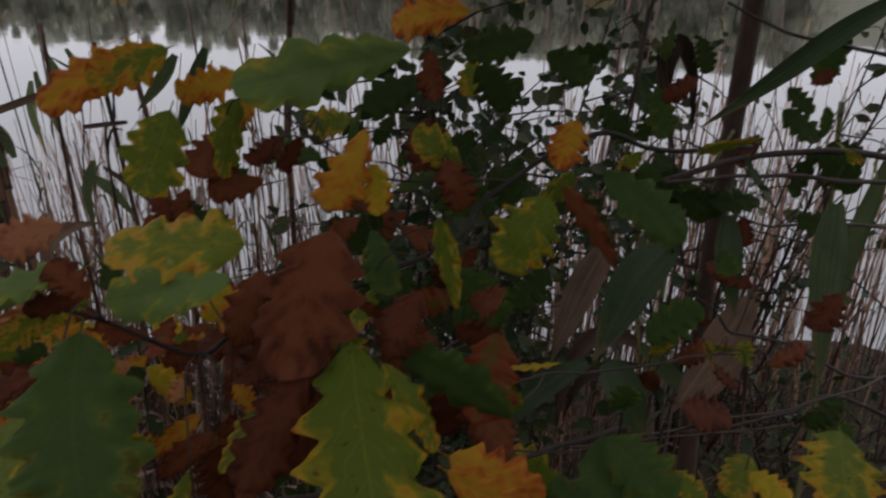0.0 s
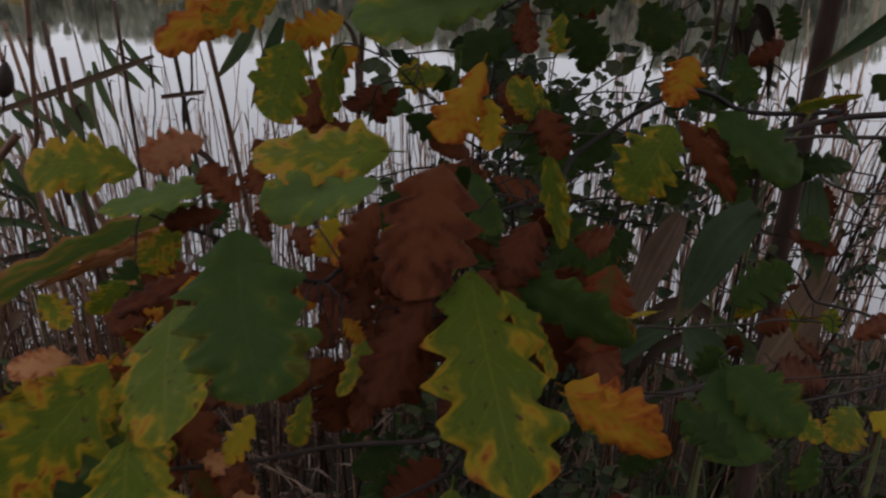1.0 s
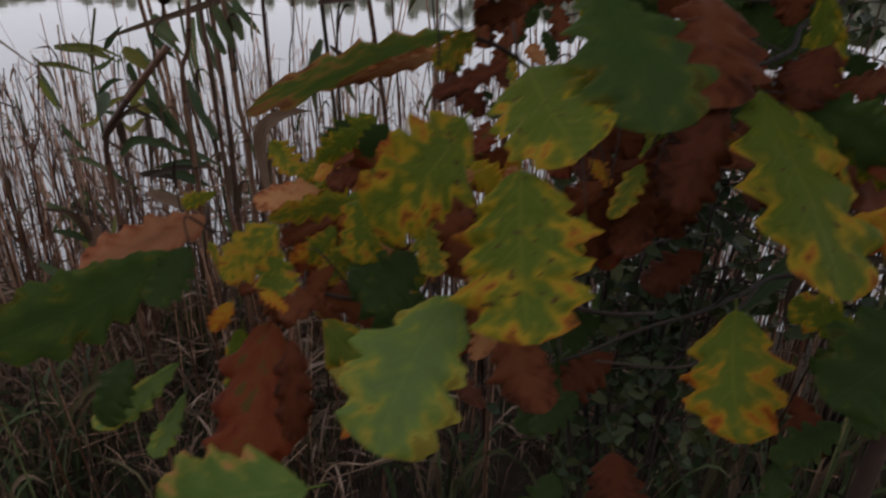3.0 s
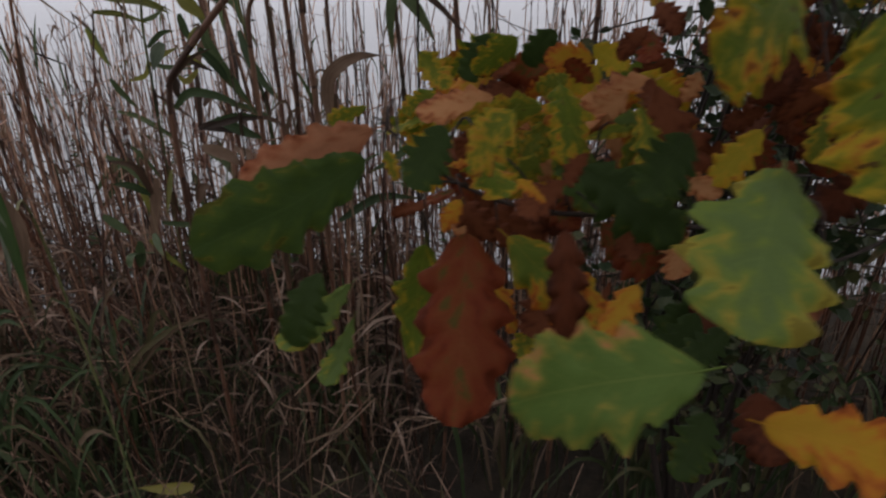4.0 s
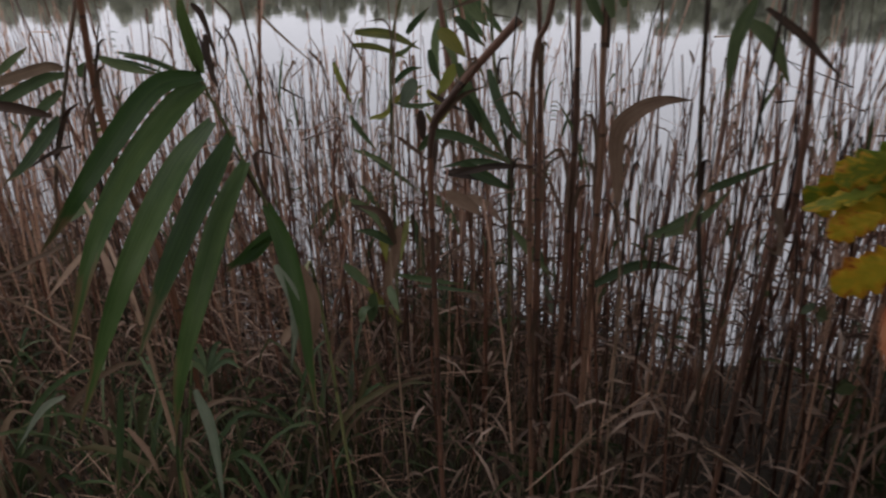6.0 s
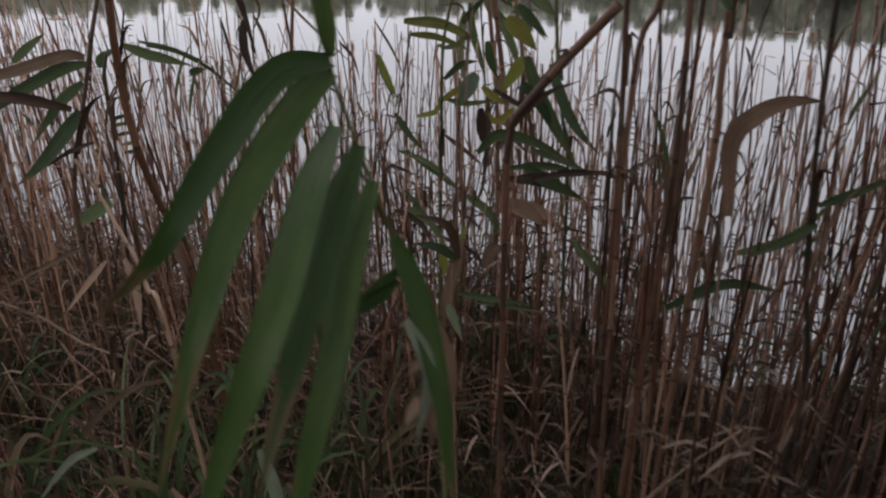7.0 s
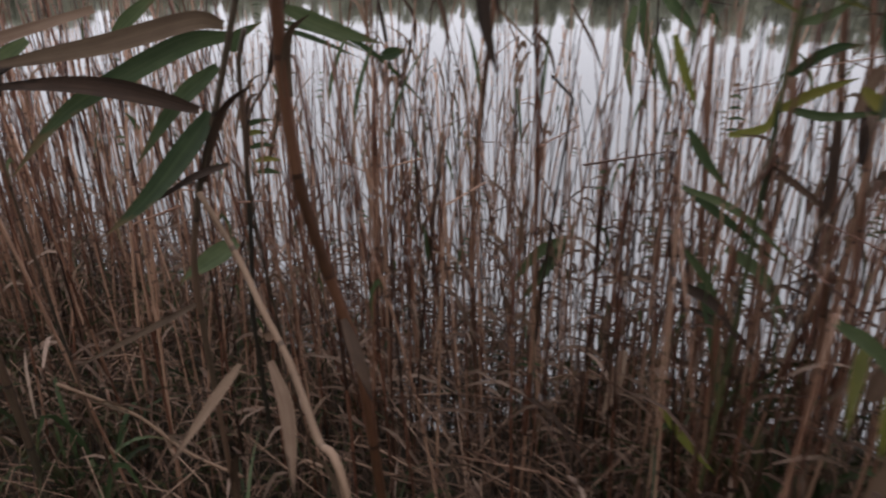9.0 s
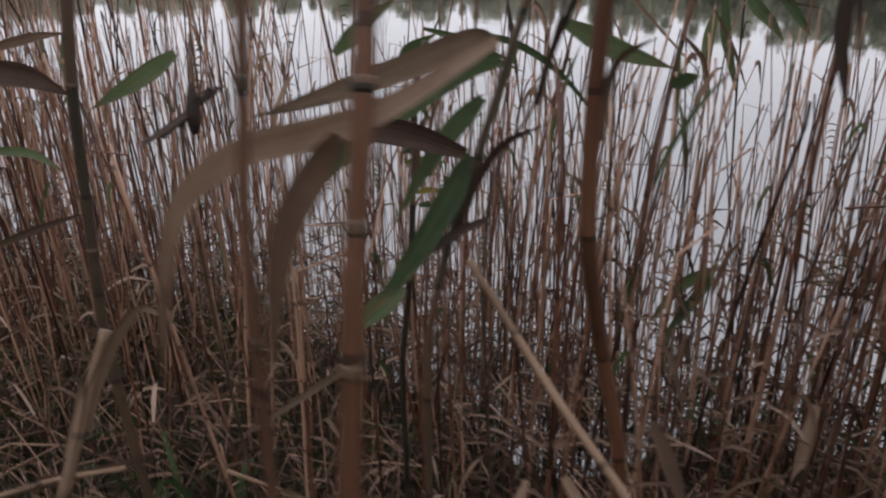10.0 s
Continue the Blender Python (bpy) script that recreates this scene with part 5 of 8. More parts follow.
# twigs from each leaf stalk back to the nearest limb
for i, (b, ahead) in enumerate(leaf_roots):
    near = min(branch_lines, key=lambda p: (p - b).length + 2.0 * max(0.0, (p - b).dot(ahead) + 0.3 * (p - b).length))
    if 0.008 < (near - b).length < 0.075 and (near - b).normalized().dot(ahead) < 0.3:
        mid = near.lerp(b, 0.5) + Vector((0.01 * math.sin(i), 0.01 * math.cos(i * 2.0), 0.02))
        g = Geo()
        pts = curve_points([near, mid, b], 4)
        g.tube([p - oak.location for p in pts], [0.0010 - 0.0004 * k / (len(pts) - 1) for k in range(len(pts))], 5)
        part("twig", g.mesh("twig", "bark"), branch_of[branch_lines.index(near)])

# ---------------------------------------------------------------- reeds that stand apart


def reed(label, pts, r0, r1, material, sharp=False):
    """A reed with its own stem line, from the top down to the foot."""
    foot = Vector(pts[-1])
    thing = tagged(new("reed"), label, "reed", group="reeds at the water's edge")
    thing.location = foot
    line = straight_points(pts, 7) if sharp else curve_points(pts, 7)
    n = len(line)
    g = Geo()
    radii = []
    for i in range(n):
        node = 1.08 if i % 7 == 0 else 1.0
        radii.append((r0 + (r1 - r0) * i / (n - 1)) * 0.5 * node)
    g.tube([p - foot for p in line], radii, 8)
    part("stem", g.mesh("stem", material), thing)
    rnd = random.Random(int(abs(foot.x) * 5000 + abs(foot.y) * 900))
    if "close by" in label:
        for i in range(7, n - 7, 7):
            along = (line[i + 1] - line[i - 1]).normalized() * 0.004
            g, mid, r = Geo(), line[i] - foot, radii[i]
            g.tube([mid - along, mid - along * 0.4, mid + along * 0.4, mid + along], [r * 0.99, r * 1.05, r * 1.05, r * 0.99], 8)
            part("node", g.mesh("node", "reed_dark"), thing)
    for _ in range(0 if "close by" in label else 2):
        k = rnd.randrange(n // 5, max(n // 5 + 1, n - 4))
        w = rnd.uniform(0, 6.28)
        thick = (r0 + r1) / 2
        out = Vector((math.cos(w), 0.6 * math.sin(w), 0))
        up = (line[k - 1] - line[k]).normalized()
        root, long = line[k] - foot + out * thick * 0.4, rnd.uniform(0.03, 0.09)
        g = Geo()
        pts = curve_points([root - up * long * 0.7, root, root + (up * 0.8 + out * 0.25) * long, root + (up * rnd.uniform(0.2, 1.3) + out * 0.9) * long], 4)
        g.blade(pts, taper(len(pts), min(0.014, thick * 1.2 + 0.003), 0.05, 0.9, 0.3), out + Vector((0, -0.6, 0.2)), 0.5)
        part("sheath", g.mesh("sheath", "blade_dark" if material in ("reed_dark", "reed_green") else "blade_brown"), thing)
    return thing


def reed_leaf(thing, pts, width, material, face, fold=0.4):
    line = curve_points(pts, 7)
    g = Geo()
    g.blade([p - thing.location for p in line], taper(len(line), width), face, fold)
    return part("leaf", g.mesh("leaf", material), thing)


def seed_head(thing, top, low, width):
    top, low = Vector(top), Vector(low)
    g = Geo()
    ts = (0, 0.1, 0.3, 0.55, 0.8, 0.95, 1.0)
    g.tube([top.lerp(low, t) - thing.location for t in ts], [width * k for k in (0.08, 0.4, 0.8, 1.0, 0.9, 0.5, 0.1)], 10)
    part("seed_head", g.mesh("seed_head", "blade_dark"), thing, "dark brown spindle-shaped seed head")


r = reed("tall green reed with a fan of long drooping leaves", [(-0.927, 0.693, 1.459), (-0.930, 0.708, 1.405), (-0.927, 0.733, 1.349), (-0.915, 0.754, 1.281), (-0.900, 0.773, 1.198), (-0.915, 0.845, 1.069), (-0.865, 0.865, -0.040)], 0.0022, 0.004, "reed_green")
reed_leaf(r, [(-0.929, 0.708, 1.404), (-0.941, 0.667, 1.403), (-0.956, 0.624, 1.368), (-0.968, 0.592, 1.335), (-1.025, 0.607, 1.286)], 0.0164, "blade_fresh", (0.663, -0.710, 0.239), 0.8)
reed_leaf(r, [(-0.929, 0.707, 1.398), (-0.935, 0.674, 1.386), (-0.938, 0.614, 1.352), (-0.926, 0.558, 1.319), (-0.933, 0.525, 1.258)], 0.0184, "blade_fresh", (0.647, -0.711, 0.276), 0.8)
reed_leaf(r, [(-0.935, 0.720, 1.364), (-0.917, 0.646, 1.352), (-0.899, 0.572, 1.324), (-0.906, 0.538, 1.280), (-0.924, 0.509, 1.210)], 0.0174, "blade_fresh", (0.628, -0.690, 0.360), 0.8)
reed_leaf(r, [(-0.927, 0.733, 1.349), (-0.922, 0.672, 1.317), (-0.908, 0.601, 1.285), (-0.901, 0.548, 1.245)], 0.0193, "blade_fresh", (0.596, -0.692, 0.407), 0.8)
reed_leaf(r, [(-0.922, 0.741, 1.324), (-0.917, 0.689, 1.297), (-0.907, 0.638, 1.262), (-0.912, 0.601, 1.204), (-0.921, 0.590, 1.147)], 0.0184, "blade_fresh", (0.558, -0.715, 0.421), 0.8)
reed_leaf(r, [(-0.915, 0.754, 1.281), (-0.896, 0.746, 1.240), (-0.874, 0.724, 1.180), (-0.855, 0.696, 1.093)], 0.0174, "blade_fresh", (0.433, -0.754, 0.493), 0.8)
reed_leaf(r, [(-0.911, 0.750, 1.251), (-0.938, 0.750, 1.228), (-0.967, 0.750, 1.214)], 0.011, "blade_fresh", (0.6, -0.7, 0.35), 0.7)
reed_leaf(r, [(-0.899, 0.730, 1.233), (-0.885, 0.730, 1.194), (-0.897, 0.730, 1.118)], 0.011, "blade_pale", (0.6, -0.7, 0.35), 0.7)
reed_leaf(r, [(-0.929, 0.709, 1.406), (-0.927, 0.701, 1.426), (-0.926, 0.693, 1.451), (-0.927, 0.694, 1.474)], 0.0108, "blade_fresh", (0.586, -0.806, 0.085))
reed_leaf(r, [(-0.913, 0.756, 1.256), (-0.934, 0.746, 1.235), (-0.961, 0.741, 1.212)], 0.0107, "blade_fresh", (0.509, -0.764, 0.395))
r = reed("dead brown reed stalk with a snapped slanting top", [(-0.829, 1.504, 1.358), (-0.917, 1.485, 1.260), (-0.979, 1.467, 1.182), (-0.990, 1.464, 1.112), (-0.990, 1.494, -0.050)], 0.017, 0.01, "reed_brown", True)
r = reed("straw-coloured dead reed with a folded dry leaf", [(-0.654, 1.542, 1.314), (-0.641, 1.509, 1.155), (-0.638, 1.514, 1.036), (-0.618, 1.541, 0.760), (-0.618, 1.591, -0.040)], 0.003, 0.006, "reed_straw")
reed_leaf(r, [(-0.633, 1.456, 1.052), (-0.645, 1.471, 1.165), (-0.616, 1.463, 1.212), (-0.574, 1.467, 1.232), (-0.527, 1.476, 1.233)], 0.03, "blade_dry", (0.018, -0.974, 0.228))
reed_leaf(r, [(-0.853, 1.641, 1.043), (-0.919, 1.627, 1.041), (-0.997, 1.600, 1.023)], 0.014, "blade_dark", (0.217, -0.927, 0.305))
reed_leaf(r, [(-0.862, 1.640, 1.045), (-0.827, 1.645, 1.040), (-0.802, 1.642, 1.019)], 0.01, "blade_dark", (0.156, -0.939, 0.306))
r = reed("reed with yellowing green leaves", [(-1.053, 1.498, 1.399), (-1.066, 1.497, 1.250), (-1.080, 1.501, 1.048), (-1.102, 1.518, 0.782), (-1.102, 1.568, -0.040)], 0.003, 0.005, "reed_straw")
reed_leaf(r, [(-1.080, 1.493, 0.904), (-1.095, 1.468, 0.980), (-1.145, 1.433, 1.009)], 0.0172, "blade_dark", (0.351, -0.863, 0.363))
reed_leaf(r, [(-1.083, 1.491, 0.904), (-1.115, 1.466, 0.936), (-1.153, 1.453, 0.944)], 0.0172, "blade_green", (0.360, -0.848, 0.388))
r = reed("tall brown reed stem", [(-1.769, 2.322, 1.671), (-1.863, 2.334, 1.011), (-1.882, 2.313, 0.613), (-1.866, 2.284, 0.473), (-1.866, 2.324, -0.040)], 0.011, 0.012, "reed_brown")
r = reed("dark brown reed stem", [(-0.700, 1.799, 1.596), (-0.699, 1.791, 1.137), (-0.695, 1.801, 0.844), (-0.695, 1.851, -0.040)], 0.0095, 0.0105, "reed_brown")
r = reed("dark upright reed stem", [(-0.527, 1.602, 1.577), (-0.502, 1.614, 1.167), (-0.472, 1.601, 0.890), (-0.440, 1.586, 0.654), (-0.440, 1.626, -0.040)], 0.0095, 0.0105, "reed_dark")
reed_leaf(r, [(-0.477, 1.592, 1.000), (-0.528, 1.582, 0.964), (-0.587, 1.571, 0.932)], 0.018, "blade_green", (-0.045, -0.928, 0.369))
reed_leaf(r, [(-0.480, 1.603, 1.030), (-0.429, 1.607, 1.056), (-0.343, 1.609, 1.107)], 0.016, "blade_green", (-0.113, -0.945, 0.306))
r = reed("brown reed stem with a bent dark leaf", [(-0.399, 1.398, 1.559), (-0.363, 1.406, 1.242), (-0.354, 1.427, 1.035), (-0.368, 1.454, 0.938), (-0.408, 1.504, -0.040)], 0.0095, 0.0105, "reed_brown")
reed_leaf(r, [(-0.468, 1.325, 1.407), (-0.487, 1.321, 1.349), (-0.488, 1.326, 1.263)], 0.02, "blade_green", (-0.097, -0.986, 0.137))
reed_leaf(r, [(-0.471, 1.322, 1.378), (-0.439, 1.315, 1.351), (-0.407, 1.321, 1.291)], 0.022, "blade_green", (-0.141, -0.981, 0.135))
reed_leaf(r, [(-0.453, 1.322, 1.396), (-0.401, 1.310, 1.359), (-0.351, 1.292, 1.310)], 0.012, "blade_dark", (-0.176, -0.976, 0.127))
r = reed("dead reed with a dry slanting leaf", [(-0.585, 1.650, 1.515), (-0.594, 1.652, 1.392), (-0.619, 1.670, 1.145), (-0.619, 1.770, -0.040)], 0.003, 0.004, "reed_dark")
reed_leaf(r, [(-0.581, 1.649, 1.494), (-0.660, 1.611, 1.467), (-0.756, 1.561, 1.436), (-0.888, 1.494, 1.396), (-0.953, 1.454, 1.373)], 0.016, "blade_brown", (0.371, -0.918, 0.142))
r = reed("brown reed with a dark spindle seed head", [(-0.764, 1.407, 1.547), (-0.779, 1.387, 1.446), (-0.819, 1.395, 1.231), (-0.799, 1.495, -0.040)], 0.003, 0.004, "reed_dark")
seed_head(r, (-0.767, 1.403, 1.519), (-0.780, 1.388, 1.455), 0.017)
r = reed("brown reed stem with narrow green leaves", [(-0.719, 1.463, 1.748), (-0.766, 1.461, 1.390), (-0.799, 1.476, 1.167), (-0.779, 1.576, -0.040)], 0.0095, 0.0105, "reed_brown")
reed_leaf(r, [(-0.664, 1.421, 1.370), (-0.683, 1.424, 1.419), (-0.705, 1.421, 1.458)], 0.02, "blade_green", (0.360, -0.918, 0.166))
reed_leaf(r, [(-0.648, 1.431, 1.385), (-0.660, 1.434, 1.429), (-0.676, 1.433, 1.461)], 0.02, "blade_green", (0.345, -0.925, 0.160))
reed_leaf(r, [(-0.679, 1.413, 1.360), (-0.701, 1.413, 1.399), (-0.711, 1.413, 1.423)], 0.018, "blade_green", (0.371, -0.911, 0.179))
r = reed("dark reed with broad leaves leaning over the water", [(-0.395, 1.270, 1.589), (-0.406, 1.278, 1.496), (-0.439, 1.313, 1.304), (-0.439, 1.513, -0.040)], 0.004, 0.005, "reed_dark")
reed_leaf(r, [(-0.240, 1.244, 1.610), (-0.270, 1.235, 1.540), (-0.303, 1.240, 1.465)], 0.024, "blade_green", (0.116, -0.987, 0.109))
reed_leaf(r, [(-0.286, 1.238, 1.601), (-0.317, 1.240, 1.557), (-0.359, 1.248, 1.510)], 0.022, "blade_green", (0.152, -0.984, 0.095))
r = reed("green reed with broad dark leaves beside the oak", [(0.453, 0.848, 1.564), (0.420, 0.845, 1.493), (0.390, 0.841, 1.411), (0.374, 0.816, 1.258), (0.374, 0.916, -0.040)], 0.004, 0.006, "reed_green")
reed_leaf(r, [(0.433, 0.585, 1.739), (0.399, 0.608, 1.707), (0.378, 0.642, 1.670), (0.363, 0.681, 1.635), (0.342, 0.719, 1.599)], 0.019, "blade_green", (-0.537, -0.834, 0.129))
reed_leaf(r, [(0.376, 0.809, 1.432), (0.330, 0.791, 1.397), (0.303, 0.779, 1.350), (0.273, 0.760, 1.299)], 0.055, "blade_green", (-0.345, -0.819, 0.459))
reed_leaf(r, [(0.289, 0.755, 1.301), (0.307, 0.726, 1.270), (0.325, 0.696, 1.209)], 0.045, "blade_green", (-0.350, -0.760, 0.547))
reed_leaf(r, [(0.266, 0.762, 1.298), (0.218, 0.760, 1.270), (0.172, 0.763, 1.220), (0.122, 0.756, 1.150)], 0.03, "blade_green", (-0.196, -0.784, 0.589))
reed_leaf(r, [(0.473, 0.860, 1.448), (0.472, 0.834, 1.387), (0.483, 0.818, 1.320)], 0.035, "blade_green", (-0.480, -0.793, 0.376))
reed_leaf(r, [(0.577, 0.802, 1.481), (0.565, 0.771, 1.389), (0.559, 0.730, 1.267)], 0.04, "blade_green", (-0.573, -0.729, 0.374))
reed_leaf(r, [(0.382, 1.037, 1.338), (0.333, 1.014, 1.252), (0.288, 0.977, 1.163)], 0.05, "blade_dry", (-0.297, -0.846, 0.444))
reed_leaf(r, [(0.568, 0.918, 1.290), (0.513, 0.902, 1.206), (0.453, 0.880, 1.124)], 0.055, "blade_dry", (-0.453, -0.748, 0.484))
r = reed("dead brown reed stem beside the oak", [(-0.085, 1.250, 1.917), (-0.118, 1.283, 1.516), (-0.127, 1.290, 1.263), (-0.127, 1.390, -0.040)], 0.0095, 0.0105, "reed_brown")
r = reed("dark upright reed stem beside the oak", [(0.559, 1.312, 1.607), (0.582, 1.282, 1.404), (0.616, 1.261, 1.151), (0.616, 1.361, -0.040)], 0.006, 0.007, "reed_dark")
r = reed("thin dark reed stem", [(0.486, 1.243, 1.707), (0.479, 1.231, 1.570), (0.484, 1.255, 1.434), (0.484, 1.355, -0.040)], 0.003, 0.004, "reed_dark")
r = reed("thick reddish-brown reed stem leaning by the path", [(-1.833, 1.591, 1.431), (-1.842, 1.584, 1.254), (-1.844, 1.583, 1.188), (-1.843, 1.584, 1.103), (-1.837, 1.588, 1.011), (-1.818, 1.601, 0.899), (-1.784, 1.625, 0.735), (-1.724, 1.625, -0.050)], 0.0165, 0.0175, "reed_rust", True)
reed_leaf(r, [(-1.747, 1.530, 0.866), (-1.718, 1.515, 0.817), (-1.693, 1.503, 0.765)], 0.018, "blade_dark", (0.454, -0.710, 0.538))
r = reed("dark green reed with long arching leaves", [(-1.886, 1.651, 1.410), (-1.927, 1.619, 1.264), (-1.945, 1.604, 1.187), (-1.964, 1.587, 1.107), (-1.990, 1.563, 1.007), (-2.010, 1.543, 0.881), (-2.010, 1.563, -0.050)], 0.009, 0.01, "reed_dark", True)
reed_leaf(r, [(-1.956, 1.618, 1.218), (-1.973, 1.581, 1.227), (-2.006, 1.480, 1.212), (-2.024, 1.386, 1.206), (-2.037, 1.318, 1.203)], 0.0252, "blade_brown", (0.744, -0.658, 0.116))
reed_leaf(r, [(-1.953, 1.619, 1.204), (-1.979, 1.571, 1.200), (-2.012, 1.492, 1.171), (-2.042, 1.417, 1.134), (-2.061, 1.350, 1.076)], 0.027, "blade_green", (0.736, -0.659, 0.155))
reed_leaf(r, [(-1.968, 1.562, 1.116), (-1.995, 1.480, 1.154), (-2.015, 1.406, 1.175), (-2.037, 1.313, 1.185)], 0.0243, "blade_dark", (0.781, -0.603, 0.160))
reed_leaf(r, [(-1.969, 1.610, 1.165), (-1.993, 1.554, 1.127), (-2.019, 1.488, 1.054)], 0.0234, "blade_green", (0.692, -0.696, 0.193))
reed_leaf(r, [(-1.975, 1.590, 1.106), (-1.983, 1.545, 1.068), (-1.999, 1.480, 1.017), (-2.012, 1.419, 0.987)], 0.0306, "blade_green", (0.709, -0.634, 0.307))
reed_leaf(r, [(-1.952, 1.587, 1.037), (-1.980, 1.543, 1.027), (-2.009, 1.489, 1.001)], 0.0108, "blade_dark", (0.674, -0.680, 0.290))
reed_leaf(r, [(-2.152, 1.611, 1.200), (-2.130, 1.639, 1.229), (-2.101, 1.671, 1.258)], 0.0198, "blade_green", (0.725, -0.684, 0.081))
r = reed("thin dark reed stem with a folded green leaf", [(-2.198, 1.954, 1.168), (-2.212, 1.941, 1.107), (-2.216, 1.938, 0.954), (-2.228, 1.928, 0.721), (-2.242, 1.916, 0.563), (-2.242, 1.932, -0.050)], 0.01, 0.011, "reed_dark", True)
reed_leaf(r, [(-2.249, 1.974, 1.120), (-2.243, 1.983, 1.147), (-2.206, 2.016, 1.172)], 0.0246, "blade_green", (0.638, -0.761, 0.118))
reed_leaf(r, [(-2.166, 2.077, 1.167), (-2.096, 2.121, 1.144), (-2.024, 2.173, 1.082), (-1.942, 2.244, 0.960)], 0.0131, "blade_green", (0.478, -0.864, 0.157))
reed_leaf(r, [(-2.242, 1.791, 0.666), (-2.297, 1.670, 0.641), (-2.351, 1.543, 0.617)], 0.0131, "blade_brown", (0.685, -0.561, 0.465))
reed_leaf(r, [(-2.261, 1.980, 0.968), (-2.235, 2.005, 0.977), (-2.209, 2.026, 0.978)], 0.0115, "blade_green", (0.616, -0.755, 0.226))
reed_leaf(r, [(-2.256, 1.980, 0.951), (-2.236, 1.997, 0.956), (-2.216, 2.012, 0.952)], 0.0115, "blade_gold", (0.617, -0.750, 0.240))
reed_leaf(r, [(-2.245, 1.980, 0.926), (-2.224, 1.999, 0.930), (-2.201, 2.016, 0.926)], 0.0115, "blade_green", (0.608, -0.751, 0.256))
reed_leaf(r, [(-2.233, 1.981, 0.899), (-2.212, 1.999, 0.901), (-2.189, 2.014, 0.895)], 0.0115, "blade_gold", (0.600, -0.751, 0.275))
reed_leaf(r, [(-2.228, 1.976, 0.877), (-2.208, 1.992, 0.877), (-2.187, 2.006, 0.869)], 0.0115, "blade_green", (0.598, -0.747, 0.291))
r = reed("bleached tan reed stalk fallen aslant", [(-1.945, 1.515, 1.019), (-1.879, 1.497, 0.945), (-1.814, 1.457, 0.898), (-1.755, 1.421, 0.862), (-1.680, 1.360, 0.820), (-1.600, 1.300, 0.760), (-1.520, 1.270, -0.040)], 0.008, 0.01, "reed_straw")
reed_leaf(r, [(-1.817, 1.460, 0.825), (-1.778, 1.432, 0.785), (-1.753, 1.401, 0.745), (-1.734, 1.373, 0.705)], 0.0187, "blade_dry", (0.500, -0.599, 0.625))
reed_leaf(r, [(-2.209, 1.866, 0.766), (-2.231, 1.805, 0.748), (-2.257, 1.746, 0.721)], 0.04, "blade_green", (0.644, -0.656, 0.394))
reed_leaf(r, [(-1.851, 1.442, 0.823), (-1.856, 1.384, 0.795), (-1.860, 1.302, 0.754)], 0.0136, "blade_dry", (0.600, -0.570, 0.561))
reed_leaf(r, [(-1.834, 1.476, 0.845), (-1.820, 1.482, 0.856)], 0.0119, "blade_dry", (0.558, -0.668, 0.492))
r = reed("pale broken reed stalk lying over the litter", [(-2.282, 1.475, 0.655), (-2.193, 1.538, 0.575), (-2.113, 1.559, 0.506), (-2.025, 1.592, 0.453)], 0.006, 0.006, "reed_straw")
r = reed("pale broken reed stalk lying over the litter", [(-1.489, 2.246, 0.290), (-1.409, 2.233, 0.260), (-1.289, 2.204, 0.218)], 0.005, 0.004, "reed_straw")
r = reed("pale broken reed stalk lying over the litter", [(-1.676, 2.287, 0.314), (-1.606, 2.316, 0.331), (-1.545, 2.324, 0.326)], 0.004, 0.004, "reed_straw")
reed_leaf(r, [(-1.493, 2.288, 0.443), (-1.502, 2.236, 0.365), (-1.518, 2.194, 0.310)], 0.03, "blade_dry", (0.124, -0.817, 0.564))
r = reed("pale brown reed stem close by the path", [(-1.875, 1.216, 1.358), (-1.862, 1.180, 1.265), (-1.858, 1.160, 1.204), (-1.853, 1.140, 1.140), (-1.846, 1.105, 0.950), (-1.846, 1.060, 0.500), (-1.850, 1.050, -0.040)], 0.0108, 0.012, "reed_rust")
reed_leaf(r, [(-1.853, 1.330, 1.266), (-1.871, 1.219, 1.246), (-1.896, 1.190, 1.237), (-1.929, 1.174, 1.228), (-1.953, 1.158, 1.209), (-1.963, 1.149, 1.183), (-1.978, 1.150, 1.136), (-1.993, 1.152, 1.078)], 0.0155, "blade_dry", (0.546, -0.798, 0.256))
reed_leaf(r, [(-1.880, 1.185, 1.239), (-1.894, 1.185, 1.220), (-1.908, 1.175, 1.191), (-1.918, 1.172, 1.151), (-1.926, 1.171, 1.100)], 0.017, "blade_dry", (0.585, -0.712, 0.389))
r = reed("thin pale brown reed stem close by the path", [(-1.885, 1.137, 1.343), (-1.891, 1.133, 1.272), (-1.896, 1.128, 1.211), (-1.996, 1.208, -0.050)], 0.006, 0.0065, "reed_brown", True)
r = reed("dark reed stem close by the path", [(-2.525, 1.598, 1.349), (-2.545, 1.574, 1.143), (-2.557, 1.558, 0.897), (-2.564, 1.549, 0.756), (-2.544, 1.569, -0.050)], 0.016, 0.016, "reed_dark", True)
reed_leaf(r, [(-2.534, 1.433, 1.182), (-2.502, 1.477, 1.174), (-2.471, 1.511, 1.146)], 0.03, "blade_dark", (0.803, -0.576, 0.155))
reed_leaf(r, [(-2.701, 1.570, 1.177), (-2.602, 1.570, 1.200), (-2.525, 1.570, 1.211)], 0.014, "blade_dry", (0.7, -0.65, 0.2))
reed_leaf(r, [(-2.733, 1.560, 1.033), (-2.640, 1.560, 1.040), (-2.576, 1.560, 1.018)], 0.014, "blade_green", (0.7, -0.65, 0.2))
